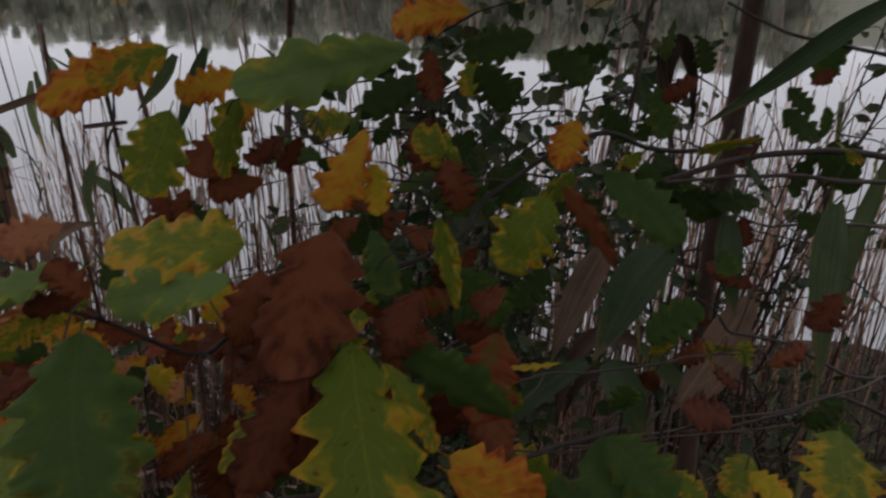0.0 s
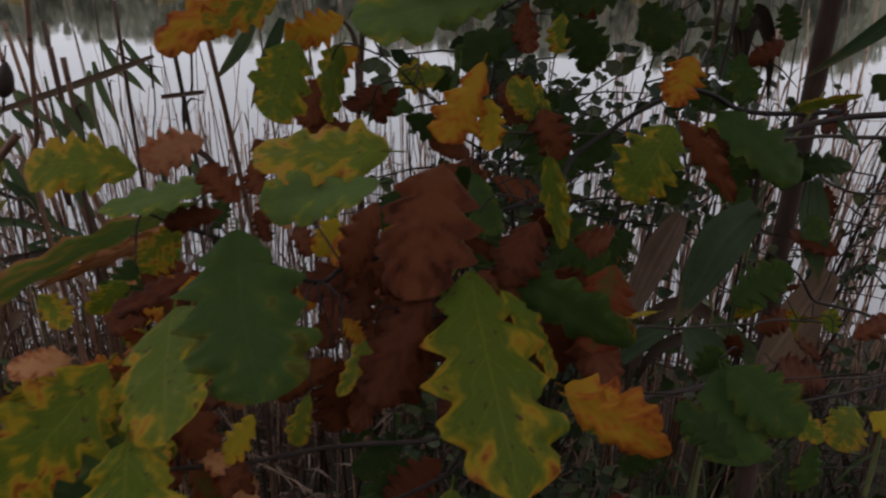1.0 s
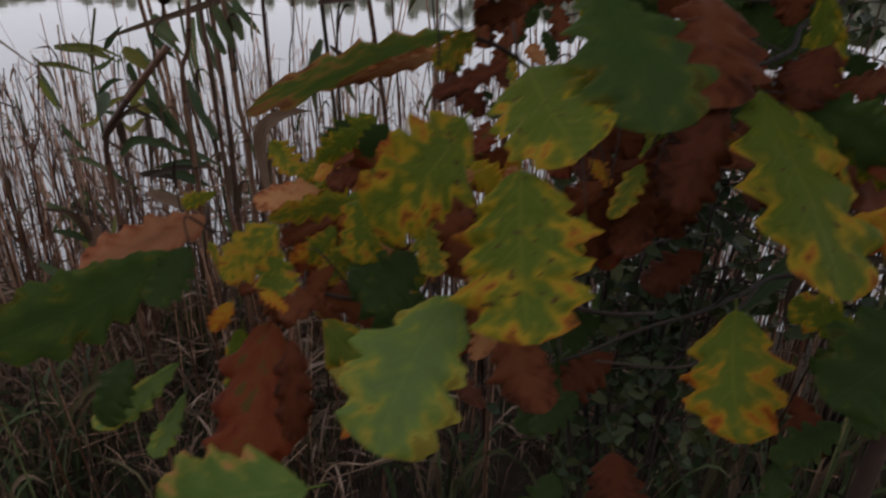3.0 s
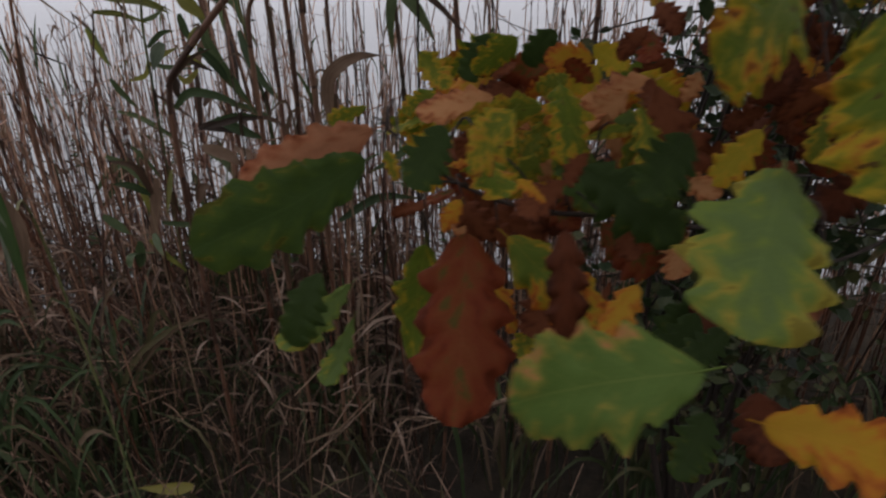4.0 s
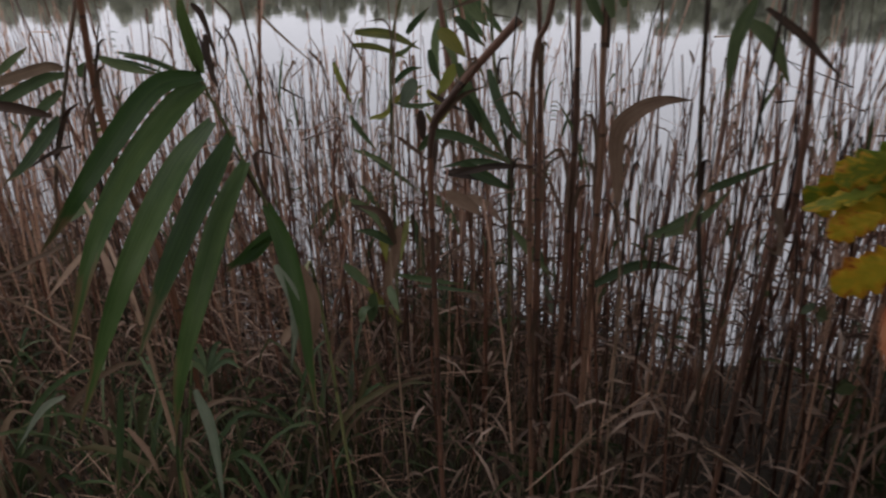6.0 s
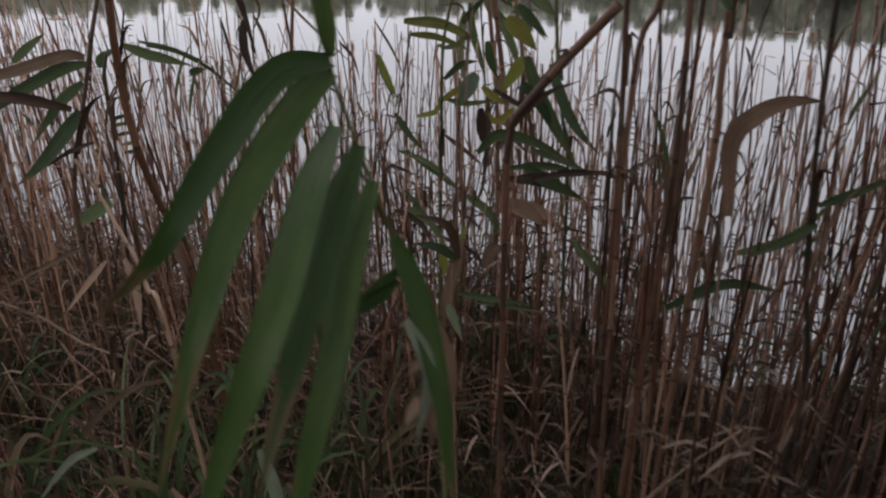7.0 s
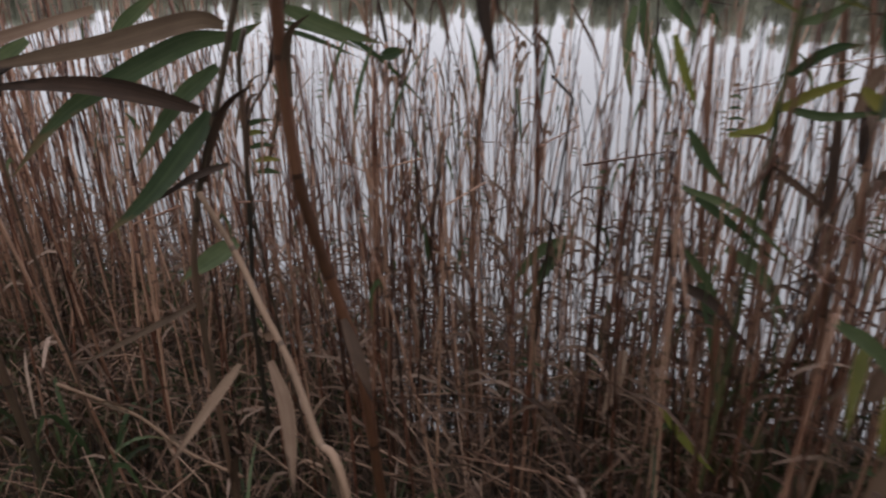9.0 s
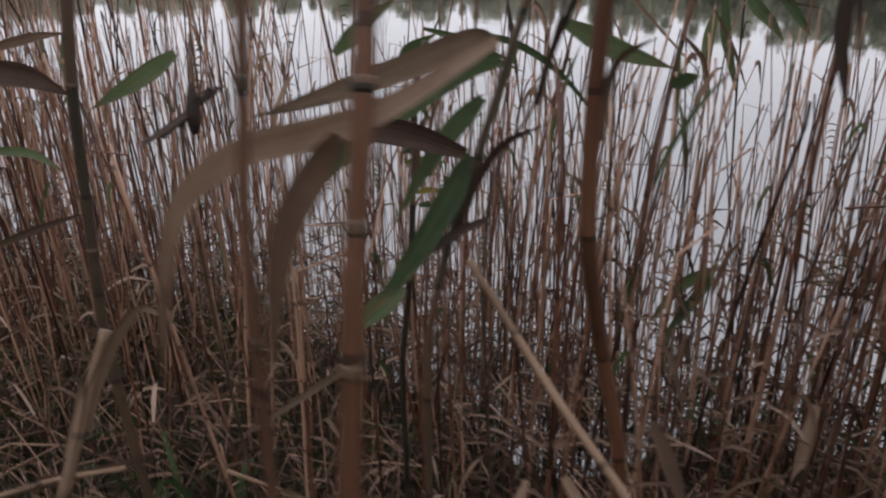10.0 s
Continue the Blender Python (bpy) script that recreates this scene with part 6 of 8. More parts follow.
reed_leaf(r, [(-2.784, 1.550, 0.869), (-2.649, 1.550, 0.926), (-2.541, 1.550, 0.968)], 0.012, "blade_brown", (0.7, -0.65, 0.2))
reed_leaf(r, [(-2.528, 1.753, 1.159), (-2.568, 1.704, 1.122), (-2.608, 1.647, 1.087)], 0.028, "blade_green", (0.724, -0.668, 0.172))
r = reed("green reed with short paired leaves", [(-1.739, 2.656, 0.541), (-1.789, 2.617, 0.462), (-1.818, 2.566, 0.317), (-1.818, 2.666, -0.040)], 0.004, 0.004, "reed_green")
reed_leaf(r, [(-1.731, 2.658, 0.542), (-1.807, 2.616, 0.494), (-1.867, 2.552, 0.405)], 0.032, "blade_green", (0.255, -0.875, 0.410))
reed_leaf(r, [(-1.736, 2.650, 0.527), (-1.777, 2.604, 0.452), (-1.836, 2.539, 0.363)], 0.03, "blade_green", (0.240, -0.870, 0.431))
r = reed("green reed with broad drooping leaves", [(-1.270, 2.417, 0.724), (-1.234, 2.404, 0.641), (-1.189, 2.230, 0.524), (-1.189, 2.330, -0.040)], 0.005, 0.005, "reed_green")
reed_leaf(r, [(-1.355, 2.366, 0.607), (-1.312, 2.319, 0.512), (-1.275, 2.241, 0.350)], 0.028, "blade_green", (0.013, -0.876, 0.482))
reed_leaf(r, [(-1.315, 2.400, 0.683), (-1.233, 2.380, 0.638), (-1.161, 2.329, 0.542)], 0.028, "blade_green", (-0.035, -0.912, 0.408))
reed_leaf(r, [(-1.395, 2.341, 0.562), (-1.269, 2.323, 0.520), (-1.177, 2.274, 0.444)], 0.014, "blade_dark", (-0.013, -0.878, 0.478))
reed_leaf(r, [(-1.132, 1.725, 0.871), (-1.136, 1.699, 0.822), (-1.139, 1.662, 0.764)], 0.016, "blade_gold", (-0.155, -0.851, 0.501))
r = reed("brown reed stem standing clear of the others", [(-1.290, 2.467, 1.486), (-1.234, 2.466, 0.976), (-1.227, 2.466, 0.698), (-1.227, 2.466, -0.050)], 0.0128, 0.0136, "reed_brown", True)
r = reed("stout brown reed stem with torn sheaths", [(-1.226, 2.266, 1.461), (-1.156, 2.261, 0.976), (-1.107, 2.256, 0.529), (-1.127, 2.256, -0.050)], 0.0136, 0.0144, "reed_brown", True)
r = reed("stout brown reed stem with torn sheaths", [(-1.185, 2.324, 1.465), (-1.095, 2.314, 0.915), (-1.051, 2.308, 0.512), (-1.071, 2.308, -0.050)], 0.0112, 0.0128, "reed_brown", True)
reed_leaf(r, [(-1.178, 2.118, 1.074), (-1.171, 2.085, 0.945), (-1.180, 2.057, 0.805)], 0.018, "blade_dark", (-0.093, -0.952, 0.291))
r = reed("tall reed with broad hanging green leaves beyond the bed", [(-1.823, 4.610, 1.415), (-1.832, 4.609, 1.017), (-1.801, 4.613, 0.579), (-1.731, 4.622, -0.161), (-1.731, 4.622, -0.050)], 0.01, 0.012, "reed_dark", True)
reed_leaf(r, [(-1.950, 4.676, 0.982), (-1.968, 4.659, 0.846), (-1.960, 4.640, 0.708), (-1.912, 4.609, 0.499)], 0.055, "blade_green", (0.172, -0.972, 0.158))
reed_leaf(r, [(-1.920, 4.686, 1.036), (-1.897, 4.674, 0.875), (-1.853, 4.662, 0.739), (-1.807, 4.644, 0.596)], 0.05, "blade_green", (0.144, -0.978, 0.150))
reed_leaf(r, [(-1.862, 4.702, 1.167), (-1.791, 4.703, 1.010), (-1.700, 4.705, 0.919), (-1.636, 4.702, 0.840)], 0.06, "blade_green", (0.105, -0.989, 0.104))
reed_leaf(r, [(-1.731, 4.719, 1.166), (-1.662, 4.719, 1.038), (-1.578, 4.717, 0.934), (-1.527, 4.714, 0.870)], 0.05, "blade_green", (0.074, -0.992, 0.100))
reed_leaf(r, [(-1.817, 4.706, 1.115), (-1.674, 4.717, 1.025), (-1.487, 4.728, 0.988)], 0.018, "blade_dark", (0.098, -0.992, 0.077))
r = reed("dark reed stem with small green leaves", [(-1.894, 1.694, 1.310), (-1.926, 1.668, 1.158), (-1.981, 1.658, 0.938), (-1.981, 1.808, -0.040)], 0.004, 0.005, "reed_dark")
reed_leaf(r, [(-1.901, 1.678, 1.236), (-1.853, 1.711, 1.208), (-1.792, 1.751, 1.184)], 0.024, "blade_green", (0.599, -0.787, 0.147))
reed_leaf(r, [(-1.793, 1.747, 1.167), (-1.764, 1.768, 1.175)], 0.018, "blade_green", (0.543, -0.823, 0.167))
r = reed("dead brown reed with a drooping grey leaf", [(-0.684, 1.446, 1.520), (-0.675, 1.442, 1.268), (-0.669, 1.461, 1.070), (-0.689, 1.561, -0.040)], 0.0108, 0.0116, "reed_brown")
r = reed("dead brown reed stem", [(-0.736, 1.516, 1.530), (-0.721, 1.505, 1.178), (-0.726, 1.507, 0.898), (-0.756, 1.607, -0.040)], 0.0108, 0.0116, "reed_brown")
r = reed("dead brown reed stem", [(-0.843, 1.745, 1.557), (-0.822, 1.728, 1.118), (-0.816, 1.725, 0.821), (-0.816, 1.825, -0.040)], 0.0108, 0.0116, "reed_brown")
reed_leaf(r, [(-1.658, 1.740, 1.356), (-1.638, 1.749, 1.323), (-1.612, 1.747, 1.204)], 0.016, "blade_dark", (0.495, -0.865, 0.080))
reed_leaf(r, [(-1.636, 1.746, 1.286), (-1.635, 1.738, 1.228), (-1.613, 1.735, 1.150)], 0.02, "blade_dark", (0.493, -0.858, 0.144))
r = reed("leafy green reed with many short olive and green leaves", [(-1.222, 2.000, 1.369), (-1.261, 2.000, 1.217), (-1.269, 2.000, 1.006), (-1.276, 2.000, 0.686), (-1.300, 2.020, -0.050)], 0.007, 0.009, "reed_green")
reed_leaf(r, [(-1.359, 2.000, 1.262), (-1.261, 2.000, 1.256), (-1.178, 2.000, 1.221)], 0.026, "blade_gold", (0.2, -0.95, 0.2))
reed_leaf(r, [(-1.261, 2.000, 1.202), (-1.225, 2.000, 1.214), (-1.185, 2.000, 1.246)], 0.014, "blade_green", (0.2, -0.95, 0.2))
reed_leaf(r, [(-1.261, 2.000, 1.129), (-1.216, 2.000, 1.167), (-1.175, 2.000, 1.176)], 0.016, "blade_green", (0.2, -0.95, 0.2))
reed_leaf(r, [(-1.155, 2.000, 1.222), (-1.145, 2.000, 1.176), (-1.127, 2.000, 1.136)], 0.022, "blade_green", (0.2, -0.95, 0.2))
reed_leaf(r, [(-1.124, 2.000, 1.264), (-1.095, 2.000, 1.213), (-1.078, 2.000, 1.157)], 0.02, "blade_green", (0.2, -0.95, 0.2))
reed_leaf(r, [(-1.085, 2.000, 1.303), (-1.050, 2.000, 1.269), (-1.014, 2.000, 1.233)], 0.024, "blade_green", (0.2, -0.95, 0.2))
reed_leaf(r, [(-1.064, 2.000, 1.353), (-1.036, 2.000, 1.314), (-0.998, 2.000, 1.280)], 0.036, "blade_green", (0.2, -0.95, 0.2))
reed_leaf(r, [(-1.428, 2.000, 1.180), (-1.406, 2.000, 1.124), (-1.381, 2.000, 1.069)], 0.016, "blade_yellow", (0.2, -0.95, 0.2))
reed_leaf(r, [(-1.272, 2.000, 1.075), (-1.222, 2.000, 1.108), (-1.171, 2.000, 1.132)], 0.016, "blade_gold", (0.2, -0.95, 0.2))
reed_leaf(r, [(-1.255, 2.000, 1.081), (-1.200, 2.000, 1.074), (-1.113, 2.000, 1.090)], 0.014, "blade_green", (0.2, -0.95, 0.2))
reed_leaf(r, [(-1.166, 2.000, 1.117), (-1.136, 2.000, 1.092), (-1.098, 2.000, 1.076)], 0.02, "blade_gold", (0.2, -0.95, 0.2))
reed_leaf(r, [(-1.390, 2.000, 1.039), (-1.360, 2.000, 0.993), (-1.316, 2.000, 0.942)], 0.018, "blade_green", (0.2, -0.95, 0.2))
reed_leaf(r, [(-1.389, 2.000, 0.943), (-1.298, 2.000, 0.911), (-1.193, 2.000, 0.824)], 0.013, "blade_green", (0.2, -0.95, 0.2))
reed_leaf(r, [(-1.332, 2.000, 1.034), (-1.281, 2.000, 1.052), (-1.270, 2.000, 1.098)], 0.014, "blade_yellow", (0.2, -0.95, 0.2))
reed_leaf(r, [(-1.372, 2.000, 0.835), (-1.331, 2.000, 0.786), (-1.292, 2.000, 0.720)], 0.014, "blade_green", (0.2, -0.95, 0.2))
reed_leaf(r, [(-1.260, 2.000, 0.991), (-1.212, 2.000, 0.958), (-1.157, 2.000, 0.917)], 0.012, "blade_dark", (0.2, -0.95, 0.2))
reed_leaf(r, [(-1.215, 2.000, 1.260), (-1.191, 2.000, 1.288), (-1.152, 2.000, 1.326)], 0.018, "blade_green", (0.2, -0.95, 0.2))
reed_leaf(r, [(-0.934, 2.000, 0.746), (-0.869, 2.000, 0.676), (-0.814, 2.000, 0.595)], 0.020, "blade_green", (0.2, -0.95, 0.2))
reed_leaf(r, [(-0.834, 2.000, 0.584), (-0.815, 2.000, 0.523), (-0.808, 2.000, 0.468)], 0.016, "blade_pale", (0.2, -0.95, 0.2))
reed_leaf(r, [(-1.377, 2.000, 0.515), (-1.325, 2.000, 0.453), (-1.264, 2.000, 0.392)], 0.02, "blade_yellow", (0.2, -0.95, 0.2))
r = reed("olive reed with a broad folded leaf beside the oak", [(0.699, 1.000, 1.566), (0.725, 1.000, 1.371), (0.758, 1.000, 1.165), (0.796, 1.000, 0.848), (0.792, 1.000, -0.050)], 0.008, 0.009, "reed_green")
reed_leaf(r, [(0.730, 0.960, 1.190), (0.736, 0.960, 1.321), (0.755, 0.960, 1.435), (0.770, 0.960, 1.525)], 0.034, "blade_green", (-0.3, -0.9, 0.3))
r = reed("brown reed with a broad withered leaf under the oak", [(0.724, 1.150, 1.177), (0.724, 1.150, 1.105), (0.755, 1.150, 0.866), (0.777, 1.150, -0.050)], 0.005, 0.007, "reed_brown")
reed_leaf(r, [(0.724, 1.150, 1.105), (0.701, 1.150, 1.031), (0.665, 1.150, 0.968), (0.635, 1.150, 0.896)], 0.05, "blade_dry", (-0.3, -0.9, 0.3))
r = reed("pale dry stalk leaning over the dark bank", [(-0.541, 1.200, 0.574), (-0.612, 1.200, 0.482), (-0.695, 1.200, 0.379), (-0.695, 1.200, -0.050)], 0.003, 0.0035, "reed_straw")
r = reed("pale dry stalk leaning over the dark bank", [(-0.262, 1.099, 0.657), (-0.380, 1.138, 0.570), (-0.498, 1.177, 0.480), (-0.62, 1.22, -0.05)], 0.003, 0.0035, "reed_straw")
r = reed("low green reed shoot with drooping leaves on the bank", [(-1.110, 0.850, 1.019), (-1.136, 0.850, 0.908), (-1.165, 0.850, 0.783), (-1.165, 0.850, -0.050)], 0.003, 0.004, "reed_green")
reed_leaf(r, [(-1.114, 0.850, 0.975), (-1.101, 0.850, 0.910), (-1.104, 0.850, 0.778)], 0.014, "blade_pale", (0.6, -0.7, 0.35), 0.7)
reed_leaf(r, [(-1.128, 0.850, 0.946), (-1.155, 0.850, 0.885), (-1.177, 0.850, 0.759)], 0.012, "blade_green", (0.6, -0.7, 0.35), 0.7)
reed_leaf(r, [(-1.332, 0.850, 0.926), (-1.382, 0.850, 0.892), (-1.462, 0.850, 0.798)], 0.01, "blade_pale", (0.6, -0.7, 0.35), 0.7)
reed_leaf(r, [(-1.238, 0.850, 0.889), (-1.213, 0.850, 0.853), (-1.198, 0.850, 0.794)], 0.008, "blade_dry", (0.6, -0.7, 0.35), 0.7)
reed_leaf(r, [(-1.232, 0.850, 0.954), (-1.259, 0.850, 0.853), (-1.292, 0.850, 0.740)], 0.01, "blade_green", (0.6, -0.7, 0.35), 0.7)
r = reed("dark green reed with arching leaves beside the oak", [(0.400, 0.950, 1.281), (0.423, 0.950, 1.165), (0.441, 0.950, 0.993), (0.441, 0.950, -0.050)], 0.004, 0.005, "reed_green")
reed_leaf(r, [(0.415, 0.950, 1.205), (0.373, 0.950, 1.225), (0.328, 0.950, 1.207), (0.302, 0.950, 1.128), (0.297, 0.950, 1.054)], 0.03, "blade_dark", (-0.3, -0.9, 0.3))
reed_leaf(r, [(0.418, 0.950, 1.204), (0.459, 0.950, 1.164), (0.506, 0.950, 1.111), (0.530, 0.950, 1.034)], 0.03, "blade_green", (-0.3, -0.9, 0.3))
reed_leaf(r, [(0.421, 0.950, 1.165), (0.369, 0.950, 1.166), (0.328, 0.950, 1.137), (0.308, 0.950, 1.075)], 0.02, "blade_dark", (-0.3, -0.9, 0.3))
r = reed("dark reed with a leaf bent over in a hook", [(0.500, 1.200, 1.636), (0.531, 1.200, 1.510), (0.591, 1.200, 1.252), (0.657, 1.200, 0.959), (0.657, 1.200, -0.050)], 0.005, 0.006, "reed_dark")
reed_leaf(r, [(0.518, 1.200, 1.547), (0.516, 1.200, 1.601), (0.533, 1.200, 1.623), (0.561, 1.200, 1.574), (0.578, 1.200, 1.471)], 0.032, "blade_dark", (-0.3, -0.9, 0.3))
reed_leaf(r, [(0.534, 1.200, 1.500), (0.511, 1.200, 1.547), (0.494, 1.200, 1.619)], 0.02, "blade_dark", (-0.3, -0.9, 0.3))
r = reed("green reed with yellowing leaves above the clump", [(-1.012, 2.064, 1.381), (-1.002, 2.057, 1.229), (-0.980, 2.056, 1.053), (-0.957, 2.072, 0.840), (-0.957, 2.122, -0.040)], 0.008, 0.009, "reed_green")
reed_leaf(r, [(-1.030, 1.800, 1.222), (-1.049, 1.800, 1.188), (-1.079, 1.800, 1.144)], 0.028, "blade_yellow", (0.1, -0.95, 0.25))
reed_leaf(r, [(-1.068, 1.800, 1.297), (-1.036, 1.800, 1.272), (-1.004, 1.800, 1.237)], 0.036, "blade_gold", (0.1, -0.95, 0.25))
reed_leaf(r, [(-1.024, 1.800, 1.225), (-0.996, 1.800, 1.151), (-0.953, 1.800, 1.075), (-0.906, 1.800, 0.998)], 0.03, "blade_green", (0.1, -0.95, 0.25))
reed_leaf(r, [(-1.092, 1.800, 1.155), (-1.045, 1.800, 1.130), (-1.000, 1.800, 1.112)], 0.012, "blade_dark", (0.1, -0.95, 0.25))
reed_leaf(r, [(-1.125, 1.800, 1.015), (-1.076, 1.800, 1.058), (-0.990, 1.800, 1.044), (-0.906, 1.800, 0.998)], 0.024, "blade_green", (0.1, -0.95, 0.25))
reed_leaf(r, [(-1.019, 1.800, 0.990), (-0.955, 1.800, 0.958), (-0.888, 1.800, 0.929)], 0.03, "blade_green", (0.1, -0.95, 0.25))
reed_leaf(r, [(-1.065, 1.800, 0.963), (-1.007, 1.800, 0.959), (-0.961, 1.800, 0.948)], 0.016, "blade_dark", (0.1, -0.95, 0.25))
reed_leaf(r, [(-1.070, 1.800, 0.911), (-1.005, 1.800, 0.888), (-0.966, 1.800, 0.856)], 0.034, "blade_dry", (0.1, -0.95, 0.25))
reed_leaf(r, [(-1.127, 1.800, 1.185), (-1.147, 1.800, 1.153), (-1.165, 1.800, 1.115)], 0.036, "blade_pale", (0.1, -0.95, 0.25))
reed_leaf(r, [(-1.123, 1.820, 1.109), (-1.121, 1.820, 1.066), (-1.119, 1.820, 1.027)], 0.024, "blade_dark", (0.1, -0.95, 0.25))
reed_leaf(r, [(-1.028, 1.780, 1.177), (-0.983, 1.780, 1.126), (-0.963, 1.780, 1.080)], 0.024, "blade_green", (0.1, -0.95, 0.25))
reed_leaf(r, [(-1.047, 1.800, 1.117), (-1.083, 1.800, 1.087), (-1.109, 1.800, 1.114)], 0.016, "blade_gold", (0.1, -0.95, 0.25))
reed_leaf(r, [(-1.090, 1.550, 0.920), (-1.105, 1.550, 0.852), (-1.123, 1.550, 0.779), (-1.132, 1.550, 0.683)], 0.026, "blade_dry", (0.1, -0.95, 0.25))
reed_leaf(r, [(-1.130, 1.550, 0.913), (-1.127, 1.550, 0.873), (-1.126, 1.550, 0.826)], 0.02, "blade_yellow", (0.1, -0.95, 0.25))
reed_leaf(r, [(-1.100, 1.550, 0.802), (-1.023, 1.550, 0.798), (-0.947, 1.550, 0.796)], 0.014, "blade_green", (0.1, -0.95, 0.25))
reed_leaf(r, [(-1.139, 1.500, 0.775), (-1.146, 1.500, 0.729), (-1.157, 1.500, 0.696)], 0.026, "blade_green", (0.1, -0.95, 0.25))
reed_leaf(r, [(-1.010, 2.050, 1.167), (-0.978, 2.015, 1.100), (-0.934, 1.984, 1.035), (-0.875, 1.949, 0.985)], 0.028, "blade_green", (-0.141, -0.959, 0.248))
reed_leaf(r, [(-0.942, 1.929, 0.952), (-1.024, 1.937, 0.951), (-1.126, 1.952, 0.922)], 0.019, "blade_green", (-0.075, -0.945, 0.319))
reed_leaf(r, [(-1.035, 1.968, 0.979), (-0.961, 1.938, 0.971), (-0.879, 1.887, 0.956)], 0.019, "blade_green", (-0.124, -0.945, 0.303))
reed_leaf(r, [(-1.135, 2.100, 1.136), (-1.148, 2.093, 1.097), (-1.163, 2.079, 1.037)], 0.021, "blade_dry", (0.020, -0.982, 0.190))
reed_leaf(r, [(-1.130, 2.007, 0.959), (-1.099, 2.017, 0.994), (-1.054, 2.006, 0.961)], 0.019, "blade_dark", (-0.015, -0.962, 0.272))
reed_leaf(r, [(-1.102, 1.785, 0.750), (-1.085, 1.795, 0.789), (-1.063, 1.798, 0.796)], 0.031, "blade_dry", (-0.029, -0.882, 0.470))
reed_leaf(r, [(-1.101, 1.687, 0.706), (-1.023, 1.684, 0.709), (-0.929, 1.673, 0.713)], 0.01, "blade_green", (-0.083, -0.825, 0.559))
reed_leaf(r, [(-1.144, 1.435, 0.739), (-1.145, 1.472, 0.752), (-1.143, 1.654, 0.660)], 0.019, "blade_green", (0.026, -0.777, 0.630))
reed_leaf(r, [(-1.108, 1.514, 0.790), (-1.085, 1.480, 0.779), (-1.058, 1.439, 0.762)], 0.019, "blade_green", (-0.036, -0.793, 0.608))
reed_leaf(r, [(-1.061, 2.012, 0.829), (-1.003, 1.999, 0.809), (-0.944, 1.972, 0.764)], 0.025, "blade_dry", (-0.084, -0.915, 0.395))
reed_leaf(r, [(-0.891, 0.756, 1.221), (-0.881, 0.747, 1.173), (-0.886, 0.736, 1.122)], 0.024, "blade_dry", (0.430, -0.762, 0.484))
reed_leaf(r, [(-0.885, 0.756, 1.192), (-0.896, 0.748, 1.189), (-0.904, 0.739, 1.181)], 0.01, "blade_dry", (0.452, -0.763, 0.462))
reed_leaf(r, [(-0.883, 0.742, 1.167), (-0.895, 0.731, 1.162), (-0.899, 0.721, 1.151)], 0.01, "blade_dry", (0.451, -0.739, 0.501))
r = reed("pale broken reed stalk lying aslant", [(-0.538, 1.538, 0.595), (-0.634, 1.484, 0.521), (-0.771, 1.376, 0.412)], 0.0045, 0.003, "reed_straw")
r = reed("pale curled reed stalk on the litter", [(-0.870, 1.509, 0.353), (-0.858, 1.486, 0.325), (-0.824, 1.468, 0.299), (-0.745, 1.467, 0.285)], 0.004, 0.003, "reed_straw")
r = reed("pale broken reed stalk lying aslant", [(-0.424, 1.478, 0.526), (-0.353, 1.451, 0.506), (-0.280, 1.415, 0.483)], 0.003, 0.002, "reed_straw")
r = reed("pale broken reed stalk lying aslant", [(-0.558, 1.316, 0.462), (-0.649, 1.245, 0.398), (-0.757, 1.164, 0.343)], 0.0035, 0.003, "reed_straw")
r = reed("pale broken reed stalk lying aslant", [(-0.243, 1.243, 0.534), (-0.365, 1.223, 0.498), (-0.506, 1.189, 0.464)], 0.004, 0.003, "reed_straw")
reed_leaf(r, [(-1.009, 1.245, 0.229), (-1.059, 1.228, 0.236), (-1.132, 1.209, 0.257)], 0.03, "blade_gold", (0.342, -0.637, 0.691))
r = reed("pale broken reed stalk lying aslant", [(-2.252, 1.320, 0.969), (-2.258, 1.283, 0.901), (-2.255, 1.234, 0.825)], 0.012, 0.013, "reed_straw")
r = reed("pale broken reed stalk lying aslant", [(-2.310, 1.348, 0.753), (-2.352, 1.298, 0.763), (-2.373, 1.236, 0.781)], 0.006, 0.006, "reed_straw")
r = reed("small light green sprig among the litter", [(-1.606, 1.508, 0.555), (-1.596, 1.473, 0.511), (-1.591, 1.446, 0.466)], 0.004, 0.005, "reed_green")
reed_leaf(r, [(-1.591, 1.468, 0.502), (-1.632, 1.474, 0.555), (-1.657, 1.443, 0.559)], 0.014, "blade_green", (0.469, -0.644, 0.604))
reed_leaf(r, [(-1.591, 1.468, 0.502), (-1.619, 1.463, 0.533), (-1.631, 1.422, 0.517)], 0.014, "blade_green", (0.460, -0.637, 0.619))
reed_leaf(r, [(-1.591, 1.468, 0.502), (-1.586, 1.511, 0.561), (-1.566, 1.518, 0.571)], 0.014, "blade_green", (0.437, -0.670, 0.600))
reed_leaf(r, [(-1.591, 1.468, 0.502), (-1.567, 1.512, 0.548), (-1.527, 1.519, 0.546)], 0.014, "blade_green", (0.423, -0.671, 0.609))
reed_leaf(r, [(-1.591, 1.468, 0.502), (-1.554, 1.502, 0.529), (-1.502, 1.499, 0.508)], 0.014, "blade_green", (0.415, -0.664, 0.622))
reed_leaf(r, [(-1.591, 1.468, 0.502), (-1.618, 1.492, 0.564), (-1.630, 1.480, 0.576)], 0.014, "blade_green", (0.459, -0.657, 0.598))
